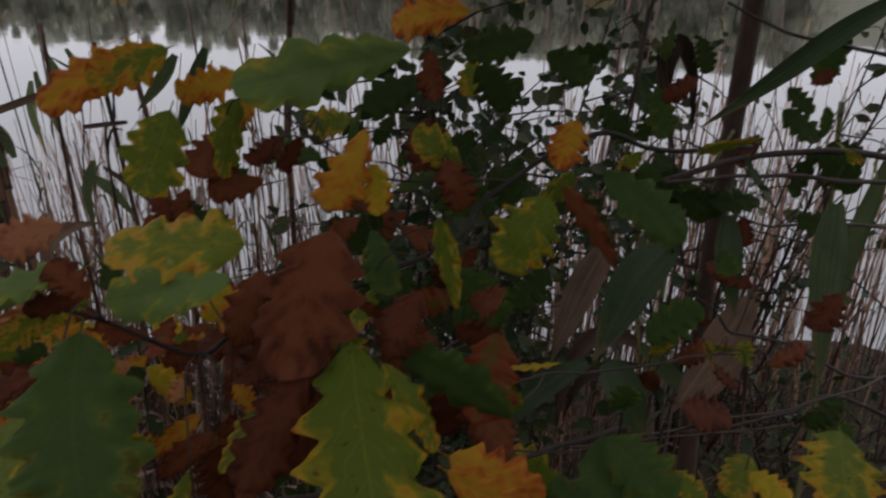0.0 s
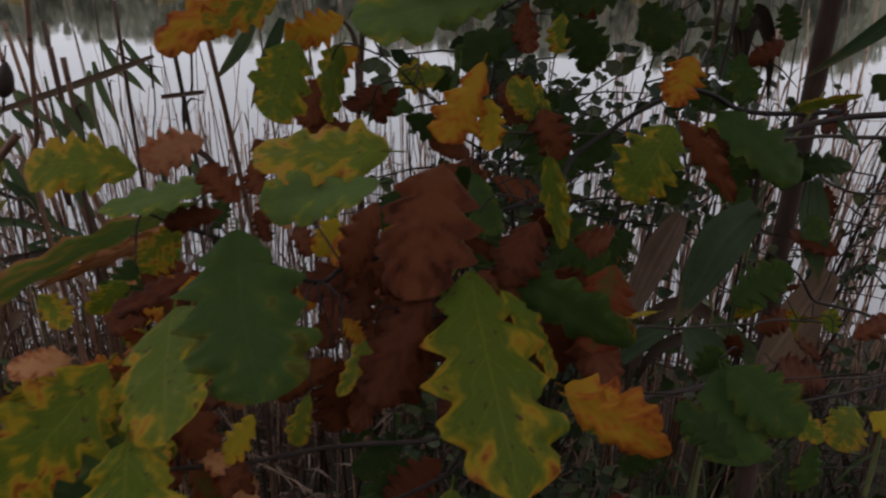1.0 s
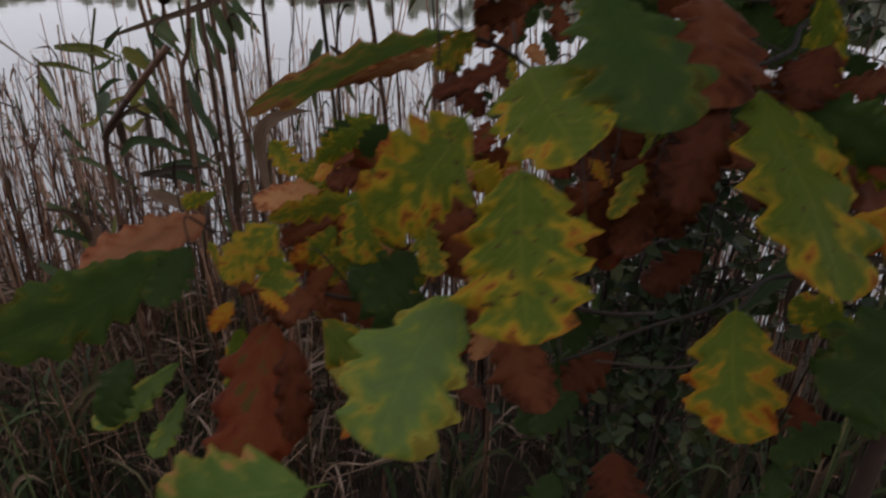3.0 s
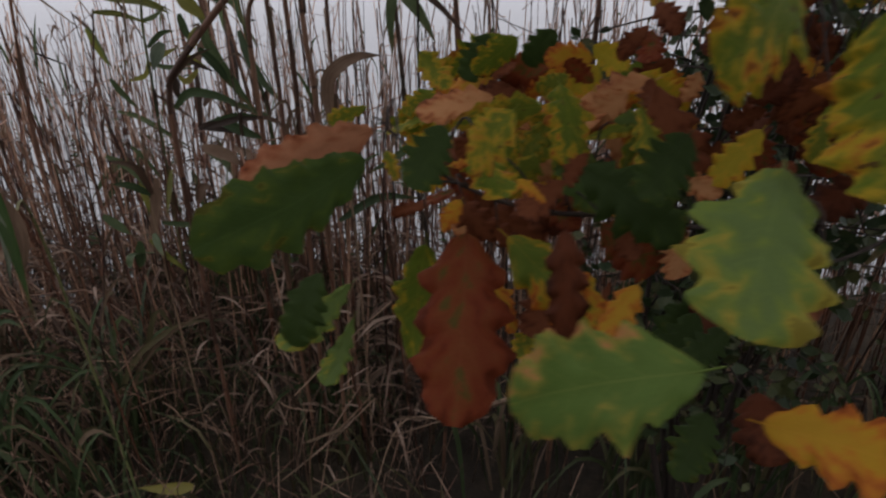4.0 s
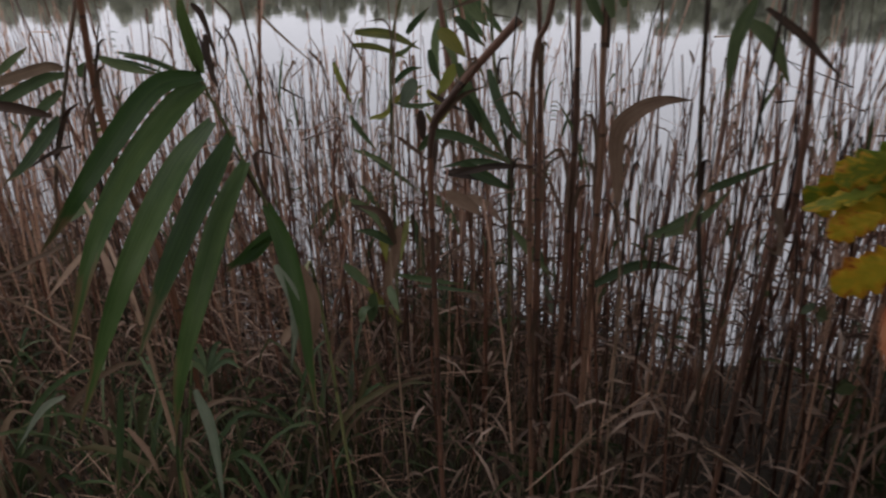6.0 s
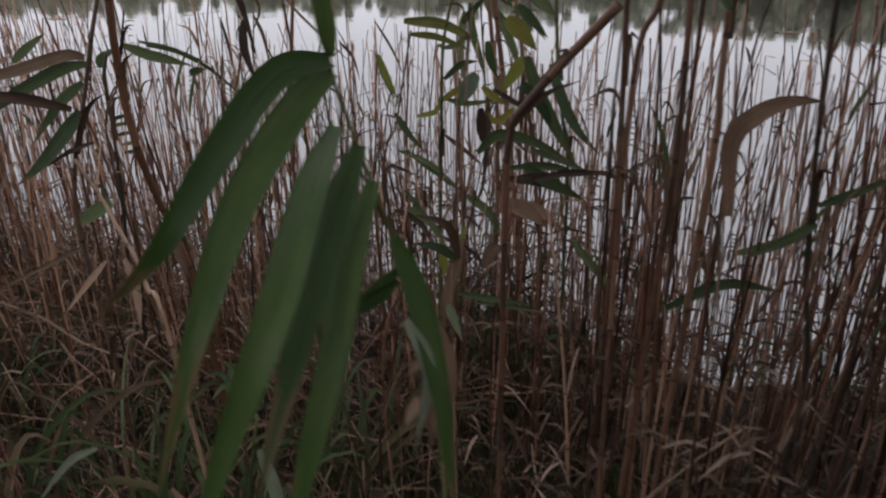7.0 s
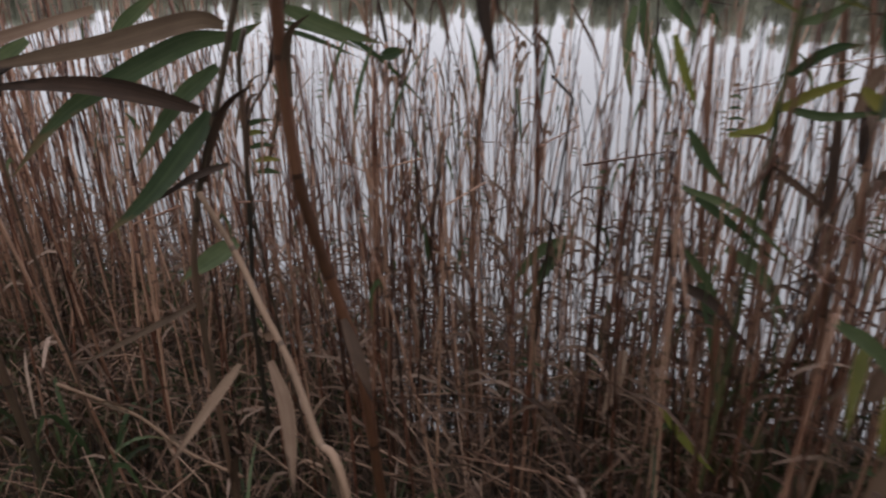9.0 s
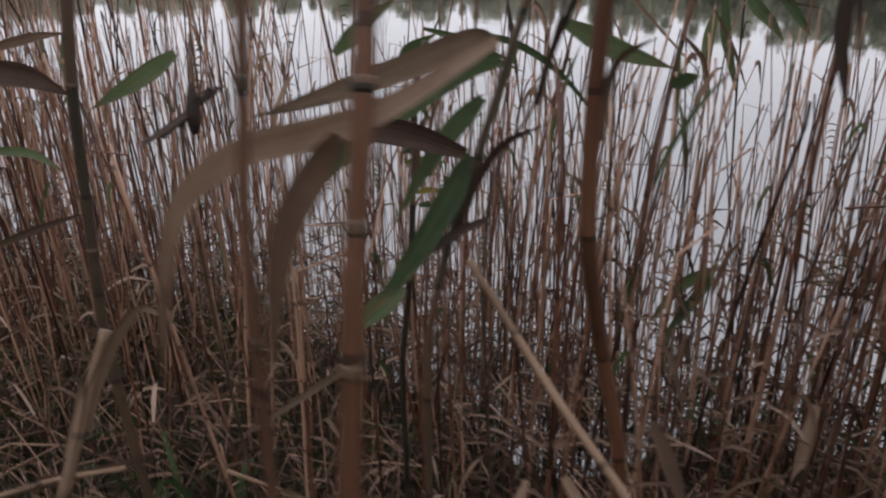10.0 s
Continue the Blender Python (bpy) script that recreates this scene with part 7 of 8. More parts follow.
r = reed("brown reed with a cylindrical dark seed head", [(-1.131, 2.303, 1.138), (-1.117, 2.278, 1.004), (-1.097, 2.269, 0.770), (-1.097, 2.319, -0.040)], 0.006, 0.007, "reed_brown")
seed_head(r, (-1.125, 2.298, 1.105), (-1.112, 2.261, 0.936), 0.013)
r = reed("stout grey-brown reed stem standing in the bed", [(-1.418, 2.628, 1.100), (-1.381, 2.576, 0.669), (-1.354, 2.525, 0.421), (-1.354, 2.545, -0.040)], 0.0136, 0.0152, "reed_brown")
r = reed("bent reed with one long torn leaf", [(-2.312, 2.676, 1.173), (-2.327, 2.666, 0.940), (-2.339, 2.652, 0.700), (-2.339, 2.712, -0.040)], 0.004, 0.005, "reed_mixed")
reed_leaf(r, [(-2.312, 2.675, 1.163), (-2.293, 2.674, 1.062), (-2.262, 2.660, 0.899)], 0.012, "blade_dark", (0.510, -0.850, 0.130))
r = reed("bent reed with one long torn leaf", [(-2.260, 2.709, 1.187), (-2.273, 2.701, 0.953), (-2.285, 2.690, 0.713), (-2.285, 2.750, -0.040)], 0.004, 0.005, "reed_mixed")
reed_leaf(r, [(-2.260, 2.707, 1.177), (-2.224, 2.720, 1.109), (-2.221, 2.707, 1.007)], 0.01, "blade_dark", (0.480, -0.870, 0.110))
r = reed("bent reed with one long torn leaf", [(-2.062, 2.704, 1.250), (-2.073, 2.707, 1.028), (-2.082, 2.707, 0.798), (-2.082, 2.767, -0.040)], 0.004, 0.005, "reed_mixed")
reed_leaf(r, [(-2.062, 2.703, 1.241), (-1.995, 2.727, 1.159), (-1.827, 2.769, 0.991)], 0.01, "blade_brown", (0.398, -0.913, 0.092))
r = reed("bent reed with one long torn leaf", [(-1.844, 2.996, 1.143), (-1.839, 2.993, 0.896), (-1.831, 2.983, 0.644), (-1.831, 3.043, -0.040)], 0.004, 0.005, "reed_mixed")
reed_leaf(r, [(-1.844, 2.995, 1.133), (-1.779, 3.002, 1.026), (-1.729, 2.997, 0.919)], 0.01, "blade_dark", (0.275, -0.951, 0.140))
r = reed("bent reed with one long torn leaf", [(-2.356, 2.277, 1.152), (-2.375, 2.261, 0.952), (-2.393, 2.244, 0.746), (-2.393, 2.304, -0.040)], 0.004, 0.005, "reed_mixed")
reed_leaf(r, [(-2.357, 2.275, 1.144), (-2.277, 2.331, 1.114), (-2.179, 2.388, 1.060)], 0.014, "blade_green", (0.578, -0.806, 0.124))
r = reed("bent reed with one long torn leaf", [(-1.473, 2.098, 1.175), (-1.479, 2.078, 0.957), (-1.483, 2.055, 0.735), (-1.483, 2.115, -0.040)], 0.004, 0.005, "reed_mixed")
reed_leaf(r, [(-1.473, 2.096, 1.166), (-1.451, 2.094, 1.104), (-1.426, 2.093, 1.048)], 0.016, "blade_green", (0.412, -0.891, 0.192))
r = reed("bent reed with one long torn leaf", [(-1.399, 2.143, 1.255), (-1.406, 2.133, 1.040), (-1.412, 2.120, 0.818), (-1.412, 2.180, -0.040)], 0.004, 0.005, "reed_mixed")
reed_leaf(r, [(-1.400, 2.142, 1.246), (-1.326, 2.170, 1.233), (-1.247, 2.192, 1.191)], 0.014, "blade_gold", (0.353, -0.927, 0.130))
r = reed("bent reed with one long torn leaf", [(-1.125, 2.138, 1.296), (-1.123, 2.137, 1.091), (-1.120, 2.133, 0.878), (-1.120, 2.193, -0.040)], 0.004, 0.005, "reed_mixed")
reed_leaf(r, [(-1.125, 2.137, 1.287), (-1.080, 2.145, 1.250), (-1.042, 2.148, 1.206)], 0.016, "blade_green", (0.247, -0.960, 0.128))
r = reed("bent reed with one long torn leaf", [(-1.395, 2.074, 0.931), (-1.388, 2.028, 0.708), (-1.379, 1.980, 0.487), (-1.379, 2.040, -0.040)], 0.004, 0.005, "reed_mixed")
reed_leaf(r, [(-1.395, 2.071, 0.922), (-1.315, 2.085, 0.863), (-1.216, 2.094, 0.789)], 0.016, "blade_green", (0.348, -0.886, 0.306))
r = reed("bent reed with one long torn leaf", [(-1.377, 1.926, 0.817), (-1.364, 1.869, 0.606), (-1.351, 1.810, 0.400), (-1.351, 1.870, -0.040)], 0.004, 0.005, "reed_mixed")
reed_leaf(r, [(-1.376, 1.923, 0.808), (-1.316, 1.937, 0.777), (-1.266, 1.930, 0.716)], 0.018, "blade_dark", (0.365, -0.857, 0.364))
r = reed("bent reed with one long torn leaf", [(-0.923, 1.946, 0.779), (-0.903, 1.887, 0.580), (-0.883, 1.829, 0.385), (-0.883, 1.889, -0.040)], 0.004, 0.005, "reed_mixed")
reed_leaf(r, [(-0.923, 1.943, 0.770), (-0.857, 1.924, 0.703), (-0.792, 1.908, 0.652)], 0.02, "blade_green", (0.143, -0.895, 0.423))
r = reed("bent reed with one long torn leaf", [(-0.698, 1.735, 0.735), (-0.677, 1.672, 0.565), (-0.657, 1.615, 0.398), (-0.657, 1.675, -0.040)], 0.004, 0.005, "reed_mixed")
reed_leaf(r, [(-0.697, 1.731, 0.728), (-0.588, 1.763, 0.785), (-0.470, 1.759, 0.786)], 0.024, "blade_green", (0.001, -0.905, 0.424))
r = reed("bent reed with one long torn leaf", [(-0.570, 1.793, 0.853), (-0.548, 1.744, 0.681), (-0.527, 1.698, 0.510), (-0.527, 1.758, -0.040)], 0.004, 0.005, "reed_mixed")
reed_leaf(r, [(-0.569, 1.790, 0.846), (-0.475, 1.802, 0.885), (-0.401, 1.827, 0.970)], 0.022, "blade_green", (-0.065, -0.929, 0.365))
r = reed("bent reed with one long torn leaf", [(-2.030, 2.439, 1.220), (-2.051, 2.423, 0.992), (-2.071, 2.403, 0.757), (-2.071, 2.463, -0.040)], 0.004, 0.005, "reed_mixed")
reed_leaf(r, [(-2.030, 2.438, 1.211), (-2.006, 2.443, 1.144), (-1.991, 2.435, 1.051)], 0.012, "blade_dark", (0.483, -0.866, 0.130))
r = reed("bent reed with one long torn leaf", [(-2.057, 2.432, 1.318), (-2.084, 2.425, 1.095), (-2.110, 2.414, 0.865), (-2.110, 2.474, -0.040)], 0.004, 0.005, "reed_mixed")
reed_leaf(r, [(-2.058, 2.431, 1.308), (-2.014, 2.450, 1.234), (-2.042, 2.423, 1.147)], 0.01, "blade_dark", (0.487, -0.869, 0.091))
r = reed("bent reed with one long torn leaf", [(-2.256, 2.155, 1.152), (-2.280, 2.125, 0.941), (-2.303, 2.095, 0.727), (-2.303, 2.155, -0.040)], 0.004, 0.005, "reed_mixed")
reed_leaf(r, [(-2.257, 2.153, 1.143), (-2.200, 2.192, 1.118), (-2.122, 2.240, 1.075)], 0.012, "blade_green", (0.593, -0.791, 0.148))
r = reed("bent reed with one long torn leaf", [(-1.883, 2.750, 1.096), (-1.862, 2.753, 0.906), (-1.840, 2.757, 0.709), (-1.840, 2.817, -0.040)], 0.004, 0.005, "reed_mixed")
reed_leaf(r, [(-1.882, 2.749, 1.088), (-1.836, 2.752, 1.036), (-1.809, 2.743, 0.955)], 0.012, "blade_dark", (0.186, -0.971, 0.147))
r = reed("bent reed with one long torn leaf", [(-1.005, 1.635, 1.031), (-1.017, 1.595, 0.847), (-1.029, 1.554, 0.660), (-1.029, 1.614, -0.040)], 0.004, 0.005, "reed_mixed")
reed_leaf(r, [(-1.005, 1.633, 1.023), (-0.955, 1.651, 1.024), (-0.892, 1.673, 1.031)], 0.016, "blade_dark", (0.303, -0.907, 0.292))
r = reed("bent reed with one long torn leaf", [(-1.238, 1.707, 1.282), (-1.267, 1.689, 1.106), (-1.297, 1.672, 0.921), (-1.297, 1.732, -0.040)], 0.004, 0.005, "reed_mixed")
reed_leaf(r, [(-1.239, 1.705, 1.275), (-1.188, 1.728, 1.267), (-1.126, 1.750, 1.240)], 0.014, "blade_gold", (0.410, -0.900, 0.149))
r = reed("bent reed with one long torn leaf", [(-1.195, 1.537, 0.988), (-1.210, 1.489, 0.812), (-1.225, 1.443, 0.634), (-1.225, 1.503, -0.040)], 0.004, 0.005, "reed_mixed")
reed_leaf(r, [(-1.196, 1.534, 0.981), (-1.152, 1.544, 0.949), (-1.113, 1.539, 0.893)], 0.016, "blade_green", (0.413, -0.848, 0.334))
r = reed("bent reed with one long torn leaf", [(-1.156, 1.400, 0.900), (-1.164, 1.344, 0.735), (-1.174, 1.291, 0.569), (-1.174, 1.351, -0.040)], 0.004, 0.005, "reed_mixed")
reed_leaf(r, [(-1.156, 1.397, 0.893), (-1.124, 1.400, 0.864), (-1.101, 1.401, 0.843)], 0.02, "blade_green", (0.421, -0.813, 0.403))
r = reed("brown reed with a dark spindle seed head", [(-2.268, 1.512, 1.229), (-2.265, 1.499, 1.159), (-2.274, 1.483, 1.002), (-2.274, 1.563, -0.040)], 0.004, 0.005, "reed_dark")
seed_head(r, (-2.268, 1.503, 1.182), (-2.262, 1.491, 1.123), 0.0085)


# ---------------------------------------------------------------- the reed bed
def reed_front(x):
    """The bed's edge on the land side."""
    return 1.42 + 0.10 * wavy(x, 1.0, 1.3) + 0.10 * max(0.0, x + 0.6) + 0.34 * min(1.0, max(0.0, (-0.6 - x) / 0.7))


def reed_height(x, y, rnd):
    top = 1.10 + 0.10 * wavy(x, y, 0.9) + 0.05 * max(-1.0, min(1.0, x + 1.0)) + 0.16 * min(1.0, max(0.0, -2.5 - x))
    tall = rnd.random()
    return top * rnd.uniform(0.62, 1.08) if tall > 0.10 else top * rnd.uniform(1.1, 1.5)


def one_reed(g, blades, foot, height, rnd, thick):
    lean = Vector((rnd.gauss(0, 0.07), rnd.gauss(0, 0.05), 1.0))
    bow = Vector((rnd.gauss(0, 0.05), rnd.gauss(0, 0.05), 0))
    steps = 5
    line = []
    for i in range(steps + 1):
        t = i / steps
        line.append(foot + lean * height * t + bow * height * (t * t))
    if rnd.random() < 0.16:
        d = Vector((rnd.gauss(0, 1), rnd.gauss(0, 0.6), rnd.uniform(-0.9, 0.3))).normalized()
        line.append(line[-1] + d * rnd.uniform(0.06, 0.22))
    g.tube(line, [thick * (1 - 0.45 * i / len(line)) for i in range(len(line))], 4)
    for _ in range(rnd.choice((0, 0, 1, 1, 2) if isinstance(blades[0], Geo) else (1, 1, 2, 3))):
        t = rnd.uniform(0.3, 1.0)
        k = min(steps - 1, int(t * steps))
        root = line[k].lerp(line[k + 1], t * steps - k if t < 1 else 1)
        w = rnd.uniform(0, 6.28)
        out = Vector((math.cos(w), math.sin(w), 0))
        long = rnd.uniform(0.05, 0.2)
        up = Vector((0, 0, long))
        if rnd.random() < 0.78:
            pts = [root, root + out * long * 0.08 + up * 0.3, root + out * long * 0.25 + up * 0.65, root + out * long * rnd.uniform(0.3, 0.7) + up * rnd.uniform(0.7, 0.95)]
        else:
            pts = [root, root + out * long * 0.10 + up * 0.16, root + out * long * 0.24 - up * 0.1, root + out * long * rnd.uniform(0.2, 0.45) - up * rnd.uniform(0.4, 0.8)]
        kind = blades[0 if rnd.random() < 0.75 else 1]
        one = (curve_points(pts, 3), taper(10, rnd.uniform(0.004, 0.012)), (rnd.gauss(0, 1), -1, 0.6), 0.3)
        if isinstance(kind, list):
            kind.append(one)
        else:
            kind.blade(*one)
    if isinstance(blades[0], Geo) and rnd.random() < 0.09:
        side, k = rnd.choice((-1, 1)), rnd.choice((2, 3, 3, 4))
        for i in range(rnd.randint(3, 7)):
            root = line[k].lerp(line[k - 1], 0.09 * i)
            long = rnd.uniform(0.02, 0.05)
            out = Vector((side * long, rnd.gauss(0, 0.3) * long, 0))
            pts = [root, root + out * 0.5 + Vector((0, 0, 0.1 * long)), root + out - Vector((0, 0, rnd.uniform(0.0, 0.35) * long))]
            blades[rnd.random() < 0.6].blade(curve_points(pts, 3), taper(7, rnd.uniform(0.004, 0.007)), (0.2, -1, 0.6), 0.3)


rnd = random.Random(5)
stems, dry, fresh = Geo(), Geo(), Geo()
for _ in range(4100):
    x = rnd.uniform(-5.6, 2.6)
    y = reed_front(x) + 0.2 + 2.0 * rnd.random() ** 1.05
    if wavy(x, y * 0.7, 1.9, 3.0) + 0.35 * wavy(x, y, 6.0, 8.0) < rnd.uniform(-0.6, 0.3):
        continue
    if rnd.random() < (0.30 if x < -2.1 else 0.16 if x < -1.25 else 0.36 if x < -0.45 else 0.0 if x < 0.7 else 0.45):
        continue
    foot = Vector((x, y, ground_height(x, y) - 0.02))
    one_reed(stems, (dry, fresh), foot, reed_height(x, y, rnd) + 0.02 - foot.z * 0.6, rnd, rnd.choice((rnd.uniform(0.0017, 0.0030), rnd.uniform(0.0026, 0.0052))))
bed = tagged(new("reed_bed"), "dense bed of dead brown reeds standing in the lake margin", "reeds", kind="stuff")
part("stems", stems.mesh("stems", "reed_mixed"), bed)["kind"] = "stuff"
part("dry_leaves", dry.mesh("dry_leaves", "blade_dry"), bed)["kind"] = "stuff"
part("green_leaves", fresh.mesh("green_leaves", "blade_green"), bed)["kind"] = "stuff"

# single reeds along the near edge of the bed
shapes = []
for k in range(10):
    r2 = random.Random(100 + k)
    a, leaves = Geo(), ([], [])
    one_reed(a, leaves, Vector((0, 0, -0.03)), r2.uniform(0.85, 1.2), r2, r2.uniform(0.0026, 0.0042))
    thing = tagged(new("reed"), "dead brown reed with narrow dry leaves at the bed's edge", "reed", group="reeds at the water's edge")
    part("stem", a.mesh("stem", "reed_mixed"), thing)
    for some, mat in zip(leaves, ("blade_dry", "blade_green")):
        for one in some:
            g = Geo()
            g.blade(*one)
            part("leaf", g.mesh("leaf", mat), thing)
    shapes.append(thing)
rnd = random.Random(8)
for k in range(150):
    x = rnd.uniform(-4.2, 1.6)
    y = reed_front(x) + rnd.uniform(-0.02, 0.45)
    m = pose(x, y, ground_height(x, y), 0, 0, rnd.uniform(0, 360))
    if k < 10:
        shapes[k].matrix_basis = m
    else:
        copy_thing(shapes[k % 10], m)

# ---------------------------------------------------------------- litter and grass on the bank
rnd = random.Random(21)
g, h = Geo(), Geo()
for _ in range(3400):
    x, y = rnd.uniform(-4.8, 2.2), rnd.uniform(0.75, 3.1)
    if x > -1.0 and rnd.random() < (0.75 if x < -0.5 else 0.93):
        continue
    z = max(ground_height(x, y), WATER) + rnd.random() ** 2 * (0.22 + 0.16 * min(1.0, max(0.0, y - 1.2)))
    w = rnd.uniform(0, 6.28)
    d = Vector((math.cos(w), math.sin(w) * 0.7, rnd.gauss(0, 0.35)))
    long = rnd.uniform(0.08, 0.42)
    p = Vector((x, y, z))
    up = Vector((0, 0, rnd.uniform(-0.02, 0.06)))
    r = rnd.uniform(0.0012, 0.0034)
    g.tube([p - d * long / 2, p + up, p + d * long / 2], [r, r, r * 0.7], 4)
tagged(new("reed_litter", g.mesh("reed_litter", "litter")), "broken pale and brown reed stalks strewn over the bank", "litter", kind="stuff")
tangle = Geo()
for _ in range(8500):
    x, y = rnd.uniform(-5.0, 2.0), rnd.uniform(0.9, 3.0)
    if x > -1.5 and y < 1.5 and rnd.random() < 0.55 or x > -0.4 and rnd.random() < 0.75:
        continue
    p = Vector((x, y, max(ground_height(x, y), WATER) - 0.01))
    long = rnd.uniform(0.10, 0.36) * (1.15 - 0.3 * max(0.0, y - 1.3)) * (1.45 if x < -0.7 else 1.0)
    w = rnd.uniform(0, 6.28)
    out = Vector((math.cos(w), math.sin(w), 0)) * long * rnd.uniform(0.1, 0.7)
    r = rnd.uniform(0.0008, 0.0022)
    tangle.tube([p, p + out * 0.4 + Vector((0, 0, long * 0.6)), p + out + Vector((0, 0, long * rnd.uniform(0.5, 1.0)))], [r, r, r * 0.6], 3)
torn = Geo()
for _ in range(3600):
    x = rnd.uniform(-4.8, 0.6)
    y = reed_front(x) + rnd.uniform(-0.05, 1.3)
    p = Vector((x, y, max(ground_height(x, y), WATER) + 0.05 + (0.36 if x < -2.0 else 0.56) * rnd.random() ** 1.6))
    w, long = rnd.uniform(0, 6.28), rnd.uniform(0.05, 0.2)
    d = Vector((math.cos(w), math.sin(w) * 0.6, rnd.gauss(0.1, 0.7))).normalized() * long
    torn.blade(curve_points([p, p + d * 0.5 + Vector((0, 0, 0.2 * long)), p + d], 2), taper(5, rnd.uniform(0.004, 0.011)), (rnd.gauss(0, 1), -1, 0.5), 0.3)
tagged(new("torn_reed_leaves", torn.mesh("torn_reed_leaves", "blade_torn")), "torn dry reed leaves caught in the thicket", "leaves", kind="stuff")
tagged(new("withered_stalks", tangle.mesh("withered_stalks", "litter")), "tangle of thin withered brown stalks at the reeds' feet", "stalks", kind="stuff")
for _ in range(6500):
    x, y = rnd.uniform(-4.6, 2.2), rnd.uniform(0.6, 2.8)
    if wavy(x, y, 1.4, 9.0) < rnd.uniform(-0.5, 0.25) + (0.45 if x > -0.6 else 0.0):
        continue
    p = Vector((x, y, ground_height(x, y) - 0.01))
    long = rnd.uniform(0.12, 0.42)
    w = rnd.uniform(0, 6.28)
    out = Vector((math.cos(w), math.sin(w), 0)) * long * rnd.uniform(0.2, 0.8)
    pts = [p, p + out * 0.25 + Vector((0, 0, long * 0.55)), p + out + Vector((0, 0, long * rnd.uniform(0.35, 0.9)))]
    h.blade(curve_points(pts, 3), taper(7, rnd.uniform(0.004, 0.011)), (rnd.gauss(0, 1), -1, 0.5), 0.3)
tagged(new("grass", h.mesh("grass", "grass")), "rank dark green and withered grass on the bank", "grass", kind="stuff")



def grass_tuft(x, y, count, height):
    rnd = random.Random(int(x * 1000) + int(y * 77))
    thing = tagged(new("grass_tuft"), "tuft of long green and yellowing sedge on the bank", "grass", group="sedge tufts on the bank")
    thing.location = (x, y, max(ground_height(x, y), WATER) - 0.02)
    for _ in range(count):
        w = rnd.uniform(0, 6.28)
        long = height * rnd.uniform(0.55, 1.15)
        foot = Vector((rnd.gauss(0, 0.05), rnd.gauss(0, 0.05), 0))
        out = Vector((math.cos(w), math.sin(w), 0)) * long * rnd.uniform(0.15, 0.75)
        pts = [foot, foot + out * 0.3 + Vector((0, 0, long * 0.6)), foot + out * 0.75 + Vector((0, 0, long * 0.85)),
               foot + out * 1.15 + Vector((0, 0, long * rnd.uniform(0.4, 0.9)))]
        g = Geo()
        g.blade(curve_points(pts, 3), taper(10, rnd.uniform(0.008, 0.018)), (rnd.gauss(0, 1), -1, 0.5), 0.35)
        part("blade", g.mesh("blade", rnd.choice(("blade_green", "blade_green", "grass", "grass", "blade_brown"))), thing)


grass_tuft(-2.10, 1.27, 34, 0.5)
grass_tuft(-1.82, 1.35, 34, 0.5)
grass_tuft(-1.54, 1.42, 24, 0.4)
grass_tuft(-1.62, 1.31, 34, 0.55)
grass_tuft(-1.30, 1.25, 30, 0.5)
grass_tuft(-1.82, 1.73, 24, 0.35)
grass_tuft(-2.60, 1.68, 26, 0.4)
grass_tuft(-1.13, 2.16, 26, 0.45)
grass_tuft(0.04, 1.94, 26, 0.5)
grass_tuft(-1.24, 2.45, 24, 0.5)
grass_tuft(-0.72, 1.73, 22, 0.35)
grass_tuft(-1.38, 1.59, 30, 0.5)
grass_tuft(0.10, 1.34, 26, 0.42)
grass_tuft(0.42, 1.46, 28, 0.5)
grass_tuft(0.78, 1.52, 26, 0.45)
grass_tuft(0.20, 1.68, 24, 0.45)
grass_tuft(-0.22, 1.45, 22, 0.4)
grass_tuft(1.15, 1.6, 26, 0.5)

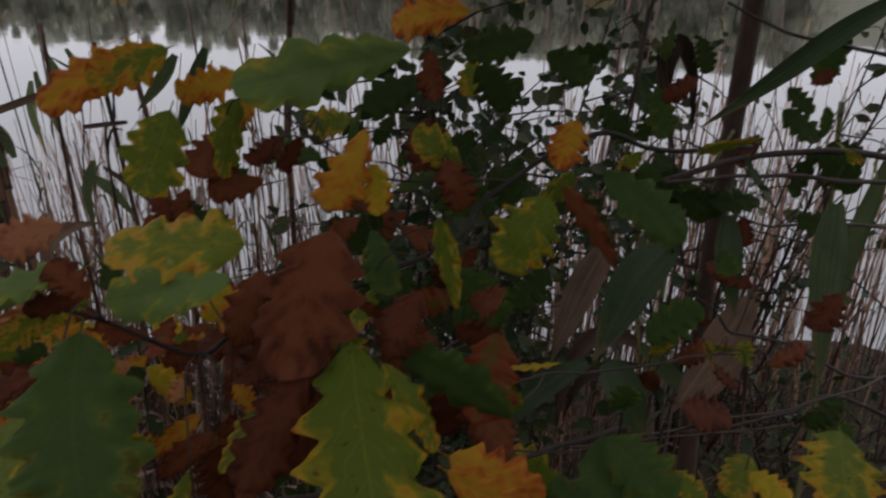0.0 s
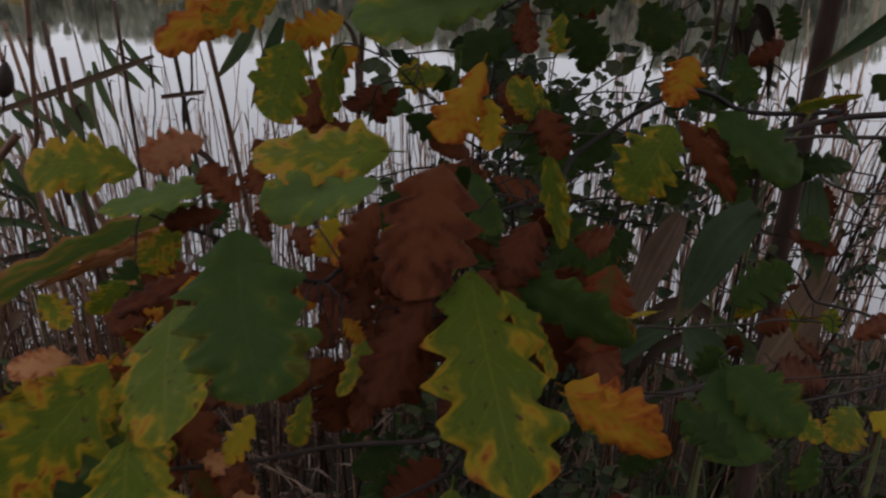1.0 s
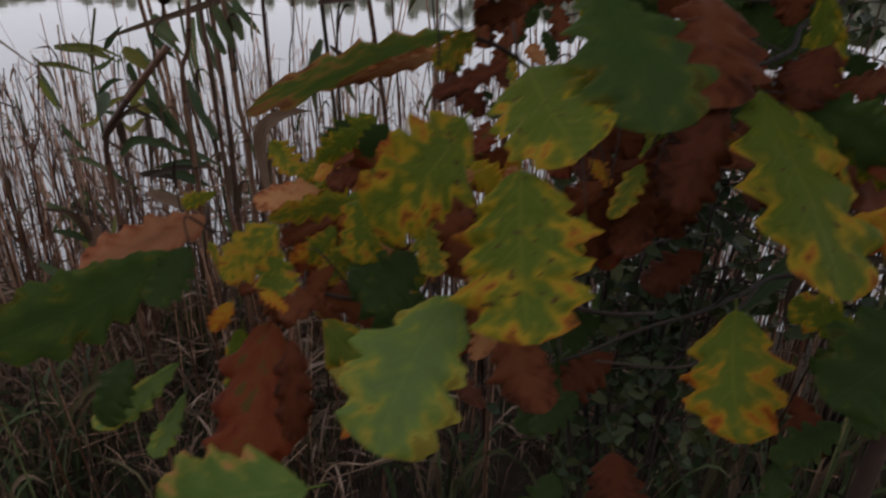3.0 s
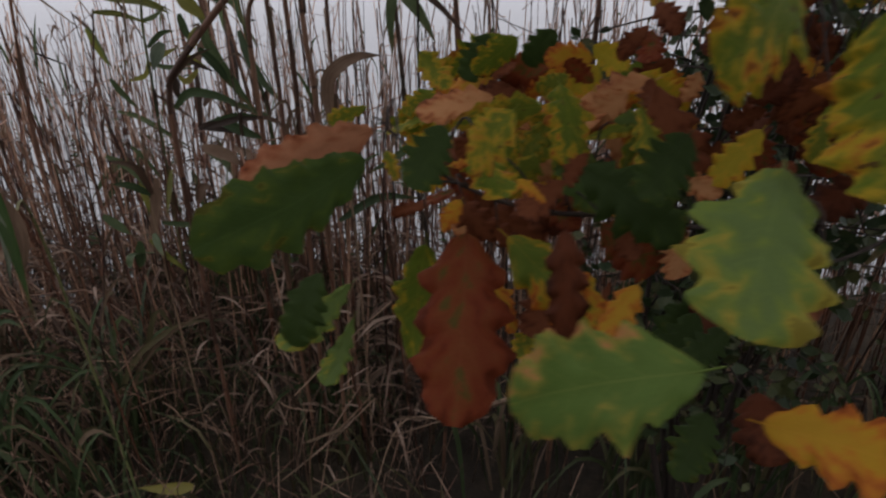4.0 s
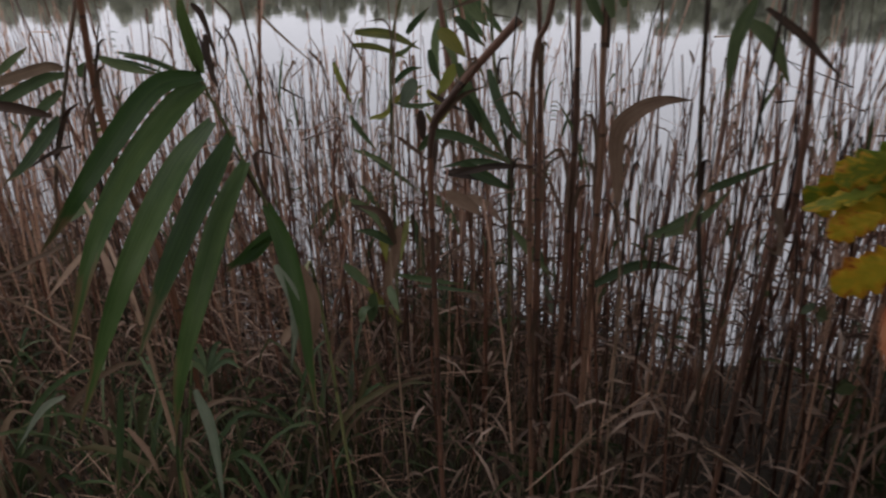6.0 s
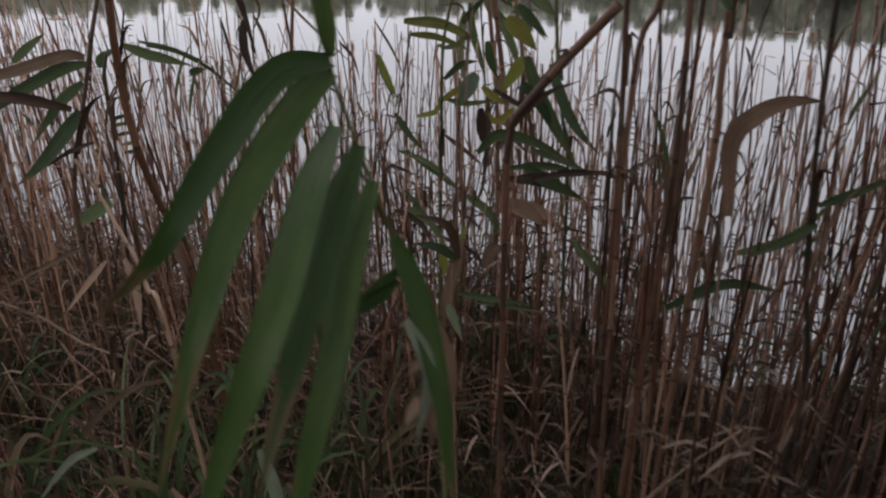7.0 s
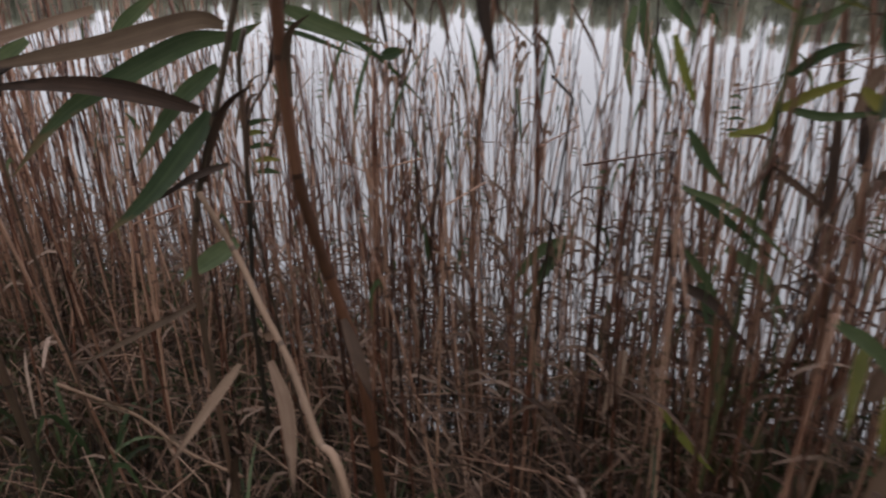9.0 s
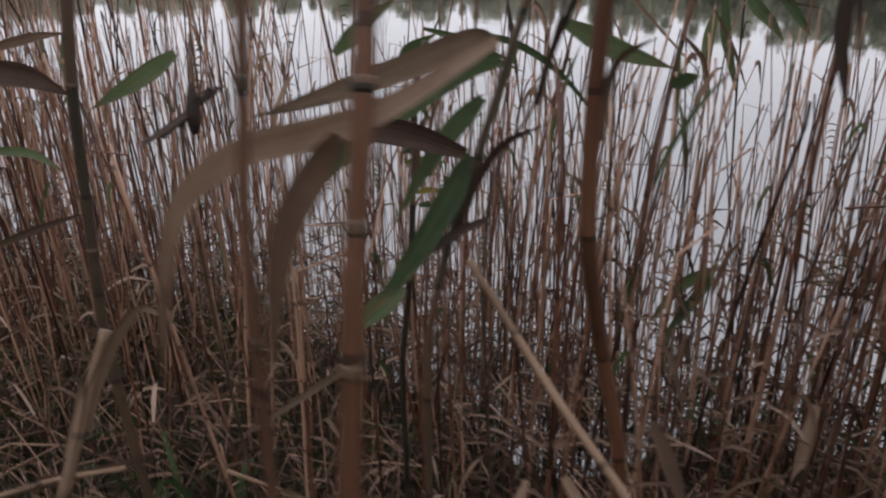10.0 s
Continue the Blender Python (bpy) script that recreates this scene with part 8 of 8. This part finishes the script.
# ---------------------------------------------------------------- shrubs behind the oak
def shrub(x, y, height, width, leaves, seed, label):
    rnd = random.Random(seed)
    thing = tagged(new("shrub"), label, "shrub")
    thing.location = (x, y, ground_height(x, y) - 0.02)
    tips = []
    for _ in range(9):
        g = Geo()
        w, reach = rnd.uniform(0, 6.28), rnd.uniform(0.3, 1.0) * width / 2
        top = Vector((math.cos(w) * reach, math.sin(w) * reach * 0.6, height * rnd.uniform(0.65, 1.0)))
        mid = top * 0.5 + Vector((rnd.gauss(0, 0.06), rnd.gauss(0, 0.05), 0.05))
        line = curve_points([(0, 0, 0), mid, top], 6)
        g.tube(line, [0.009 * (1 - 0.8 * i / (len(line) - 1)) for i in range(len(line))], 5)
        for p in line[4:]:
            for _ in range(2):
                q = p + Vector((rnd.gauss(0, 0.14), rnd.gauss(0, 0.10), rnd.gauss(0.02, 0.10)))
                g.tube([p, p.lerp(q, 0.5) + Vector((0, 0, 0.01)), q], [0.0028, 0.002, 0.001], 4)
                tips += [p.lerp(q, 0.5), q]
        part("branch", g.mesh("branch", "bark"), thing)
    v, f = [], []
    for _ in range(leaves):
        c = rnd.choice(tips) + Vector((rnd.gauss(0, 0.025), rnd.gauss(0, 0.025), rnd.gauss(0, 0.025)))
        a = Vector((rnd.gauss(0, 1), rnd.gauss(0, 0.6), rnd.gauss(-0.2, 0.7))).normalized()
        b = a.cross(Vector((rnd.gauss(0, 0.6), -1, rnd.gauss(0.5, 0.6)))).normalized()
        n = a.cross(b)
        s = rnd.uniform(0.010, 0.022)
        q = len(v)
        v += [c - a * s, c - a * s * 0.3 - b * s * 0.62 + n * 0.003, c + a * s * 0.5 - b * s * 0.5, c + a * s * 1.15,
              c + a * s * 0.5 + b * s * 0.5, c - a * s * 0.3 + b * s * 0.62 + n * 0.003]
        f.append(tuple(range(q, q + 6)))
    m = bpy.data.meshes.new("crown")
    m.from_pydata([tuple(p) for p in v], [], f)
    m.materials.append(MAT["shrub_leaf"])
    part("crown", m, thing, "small rounded green leaves")
    return thing


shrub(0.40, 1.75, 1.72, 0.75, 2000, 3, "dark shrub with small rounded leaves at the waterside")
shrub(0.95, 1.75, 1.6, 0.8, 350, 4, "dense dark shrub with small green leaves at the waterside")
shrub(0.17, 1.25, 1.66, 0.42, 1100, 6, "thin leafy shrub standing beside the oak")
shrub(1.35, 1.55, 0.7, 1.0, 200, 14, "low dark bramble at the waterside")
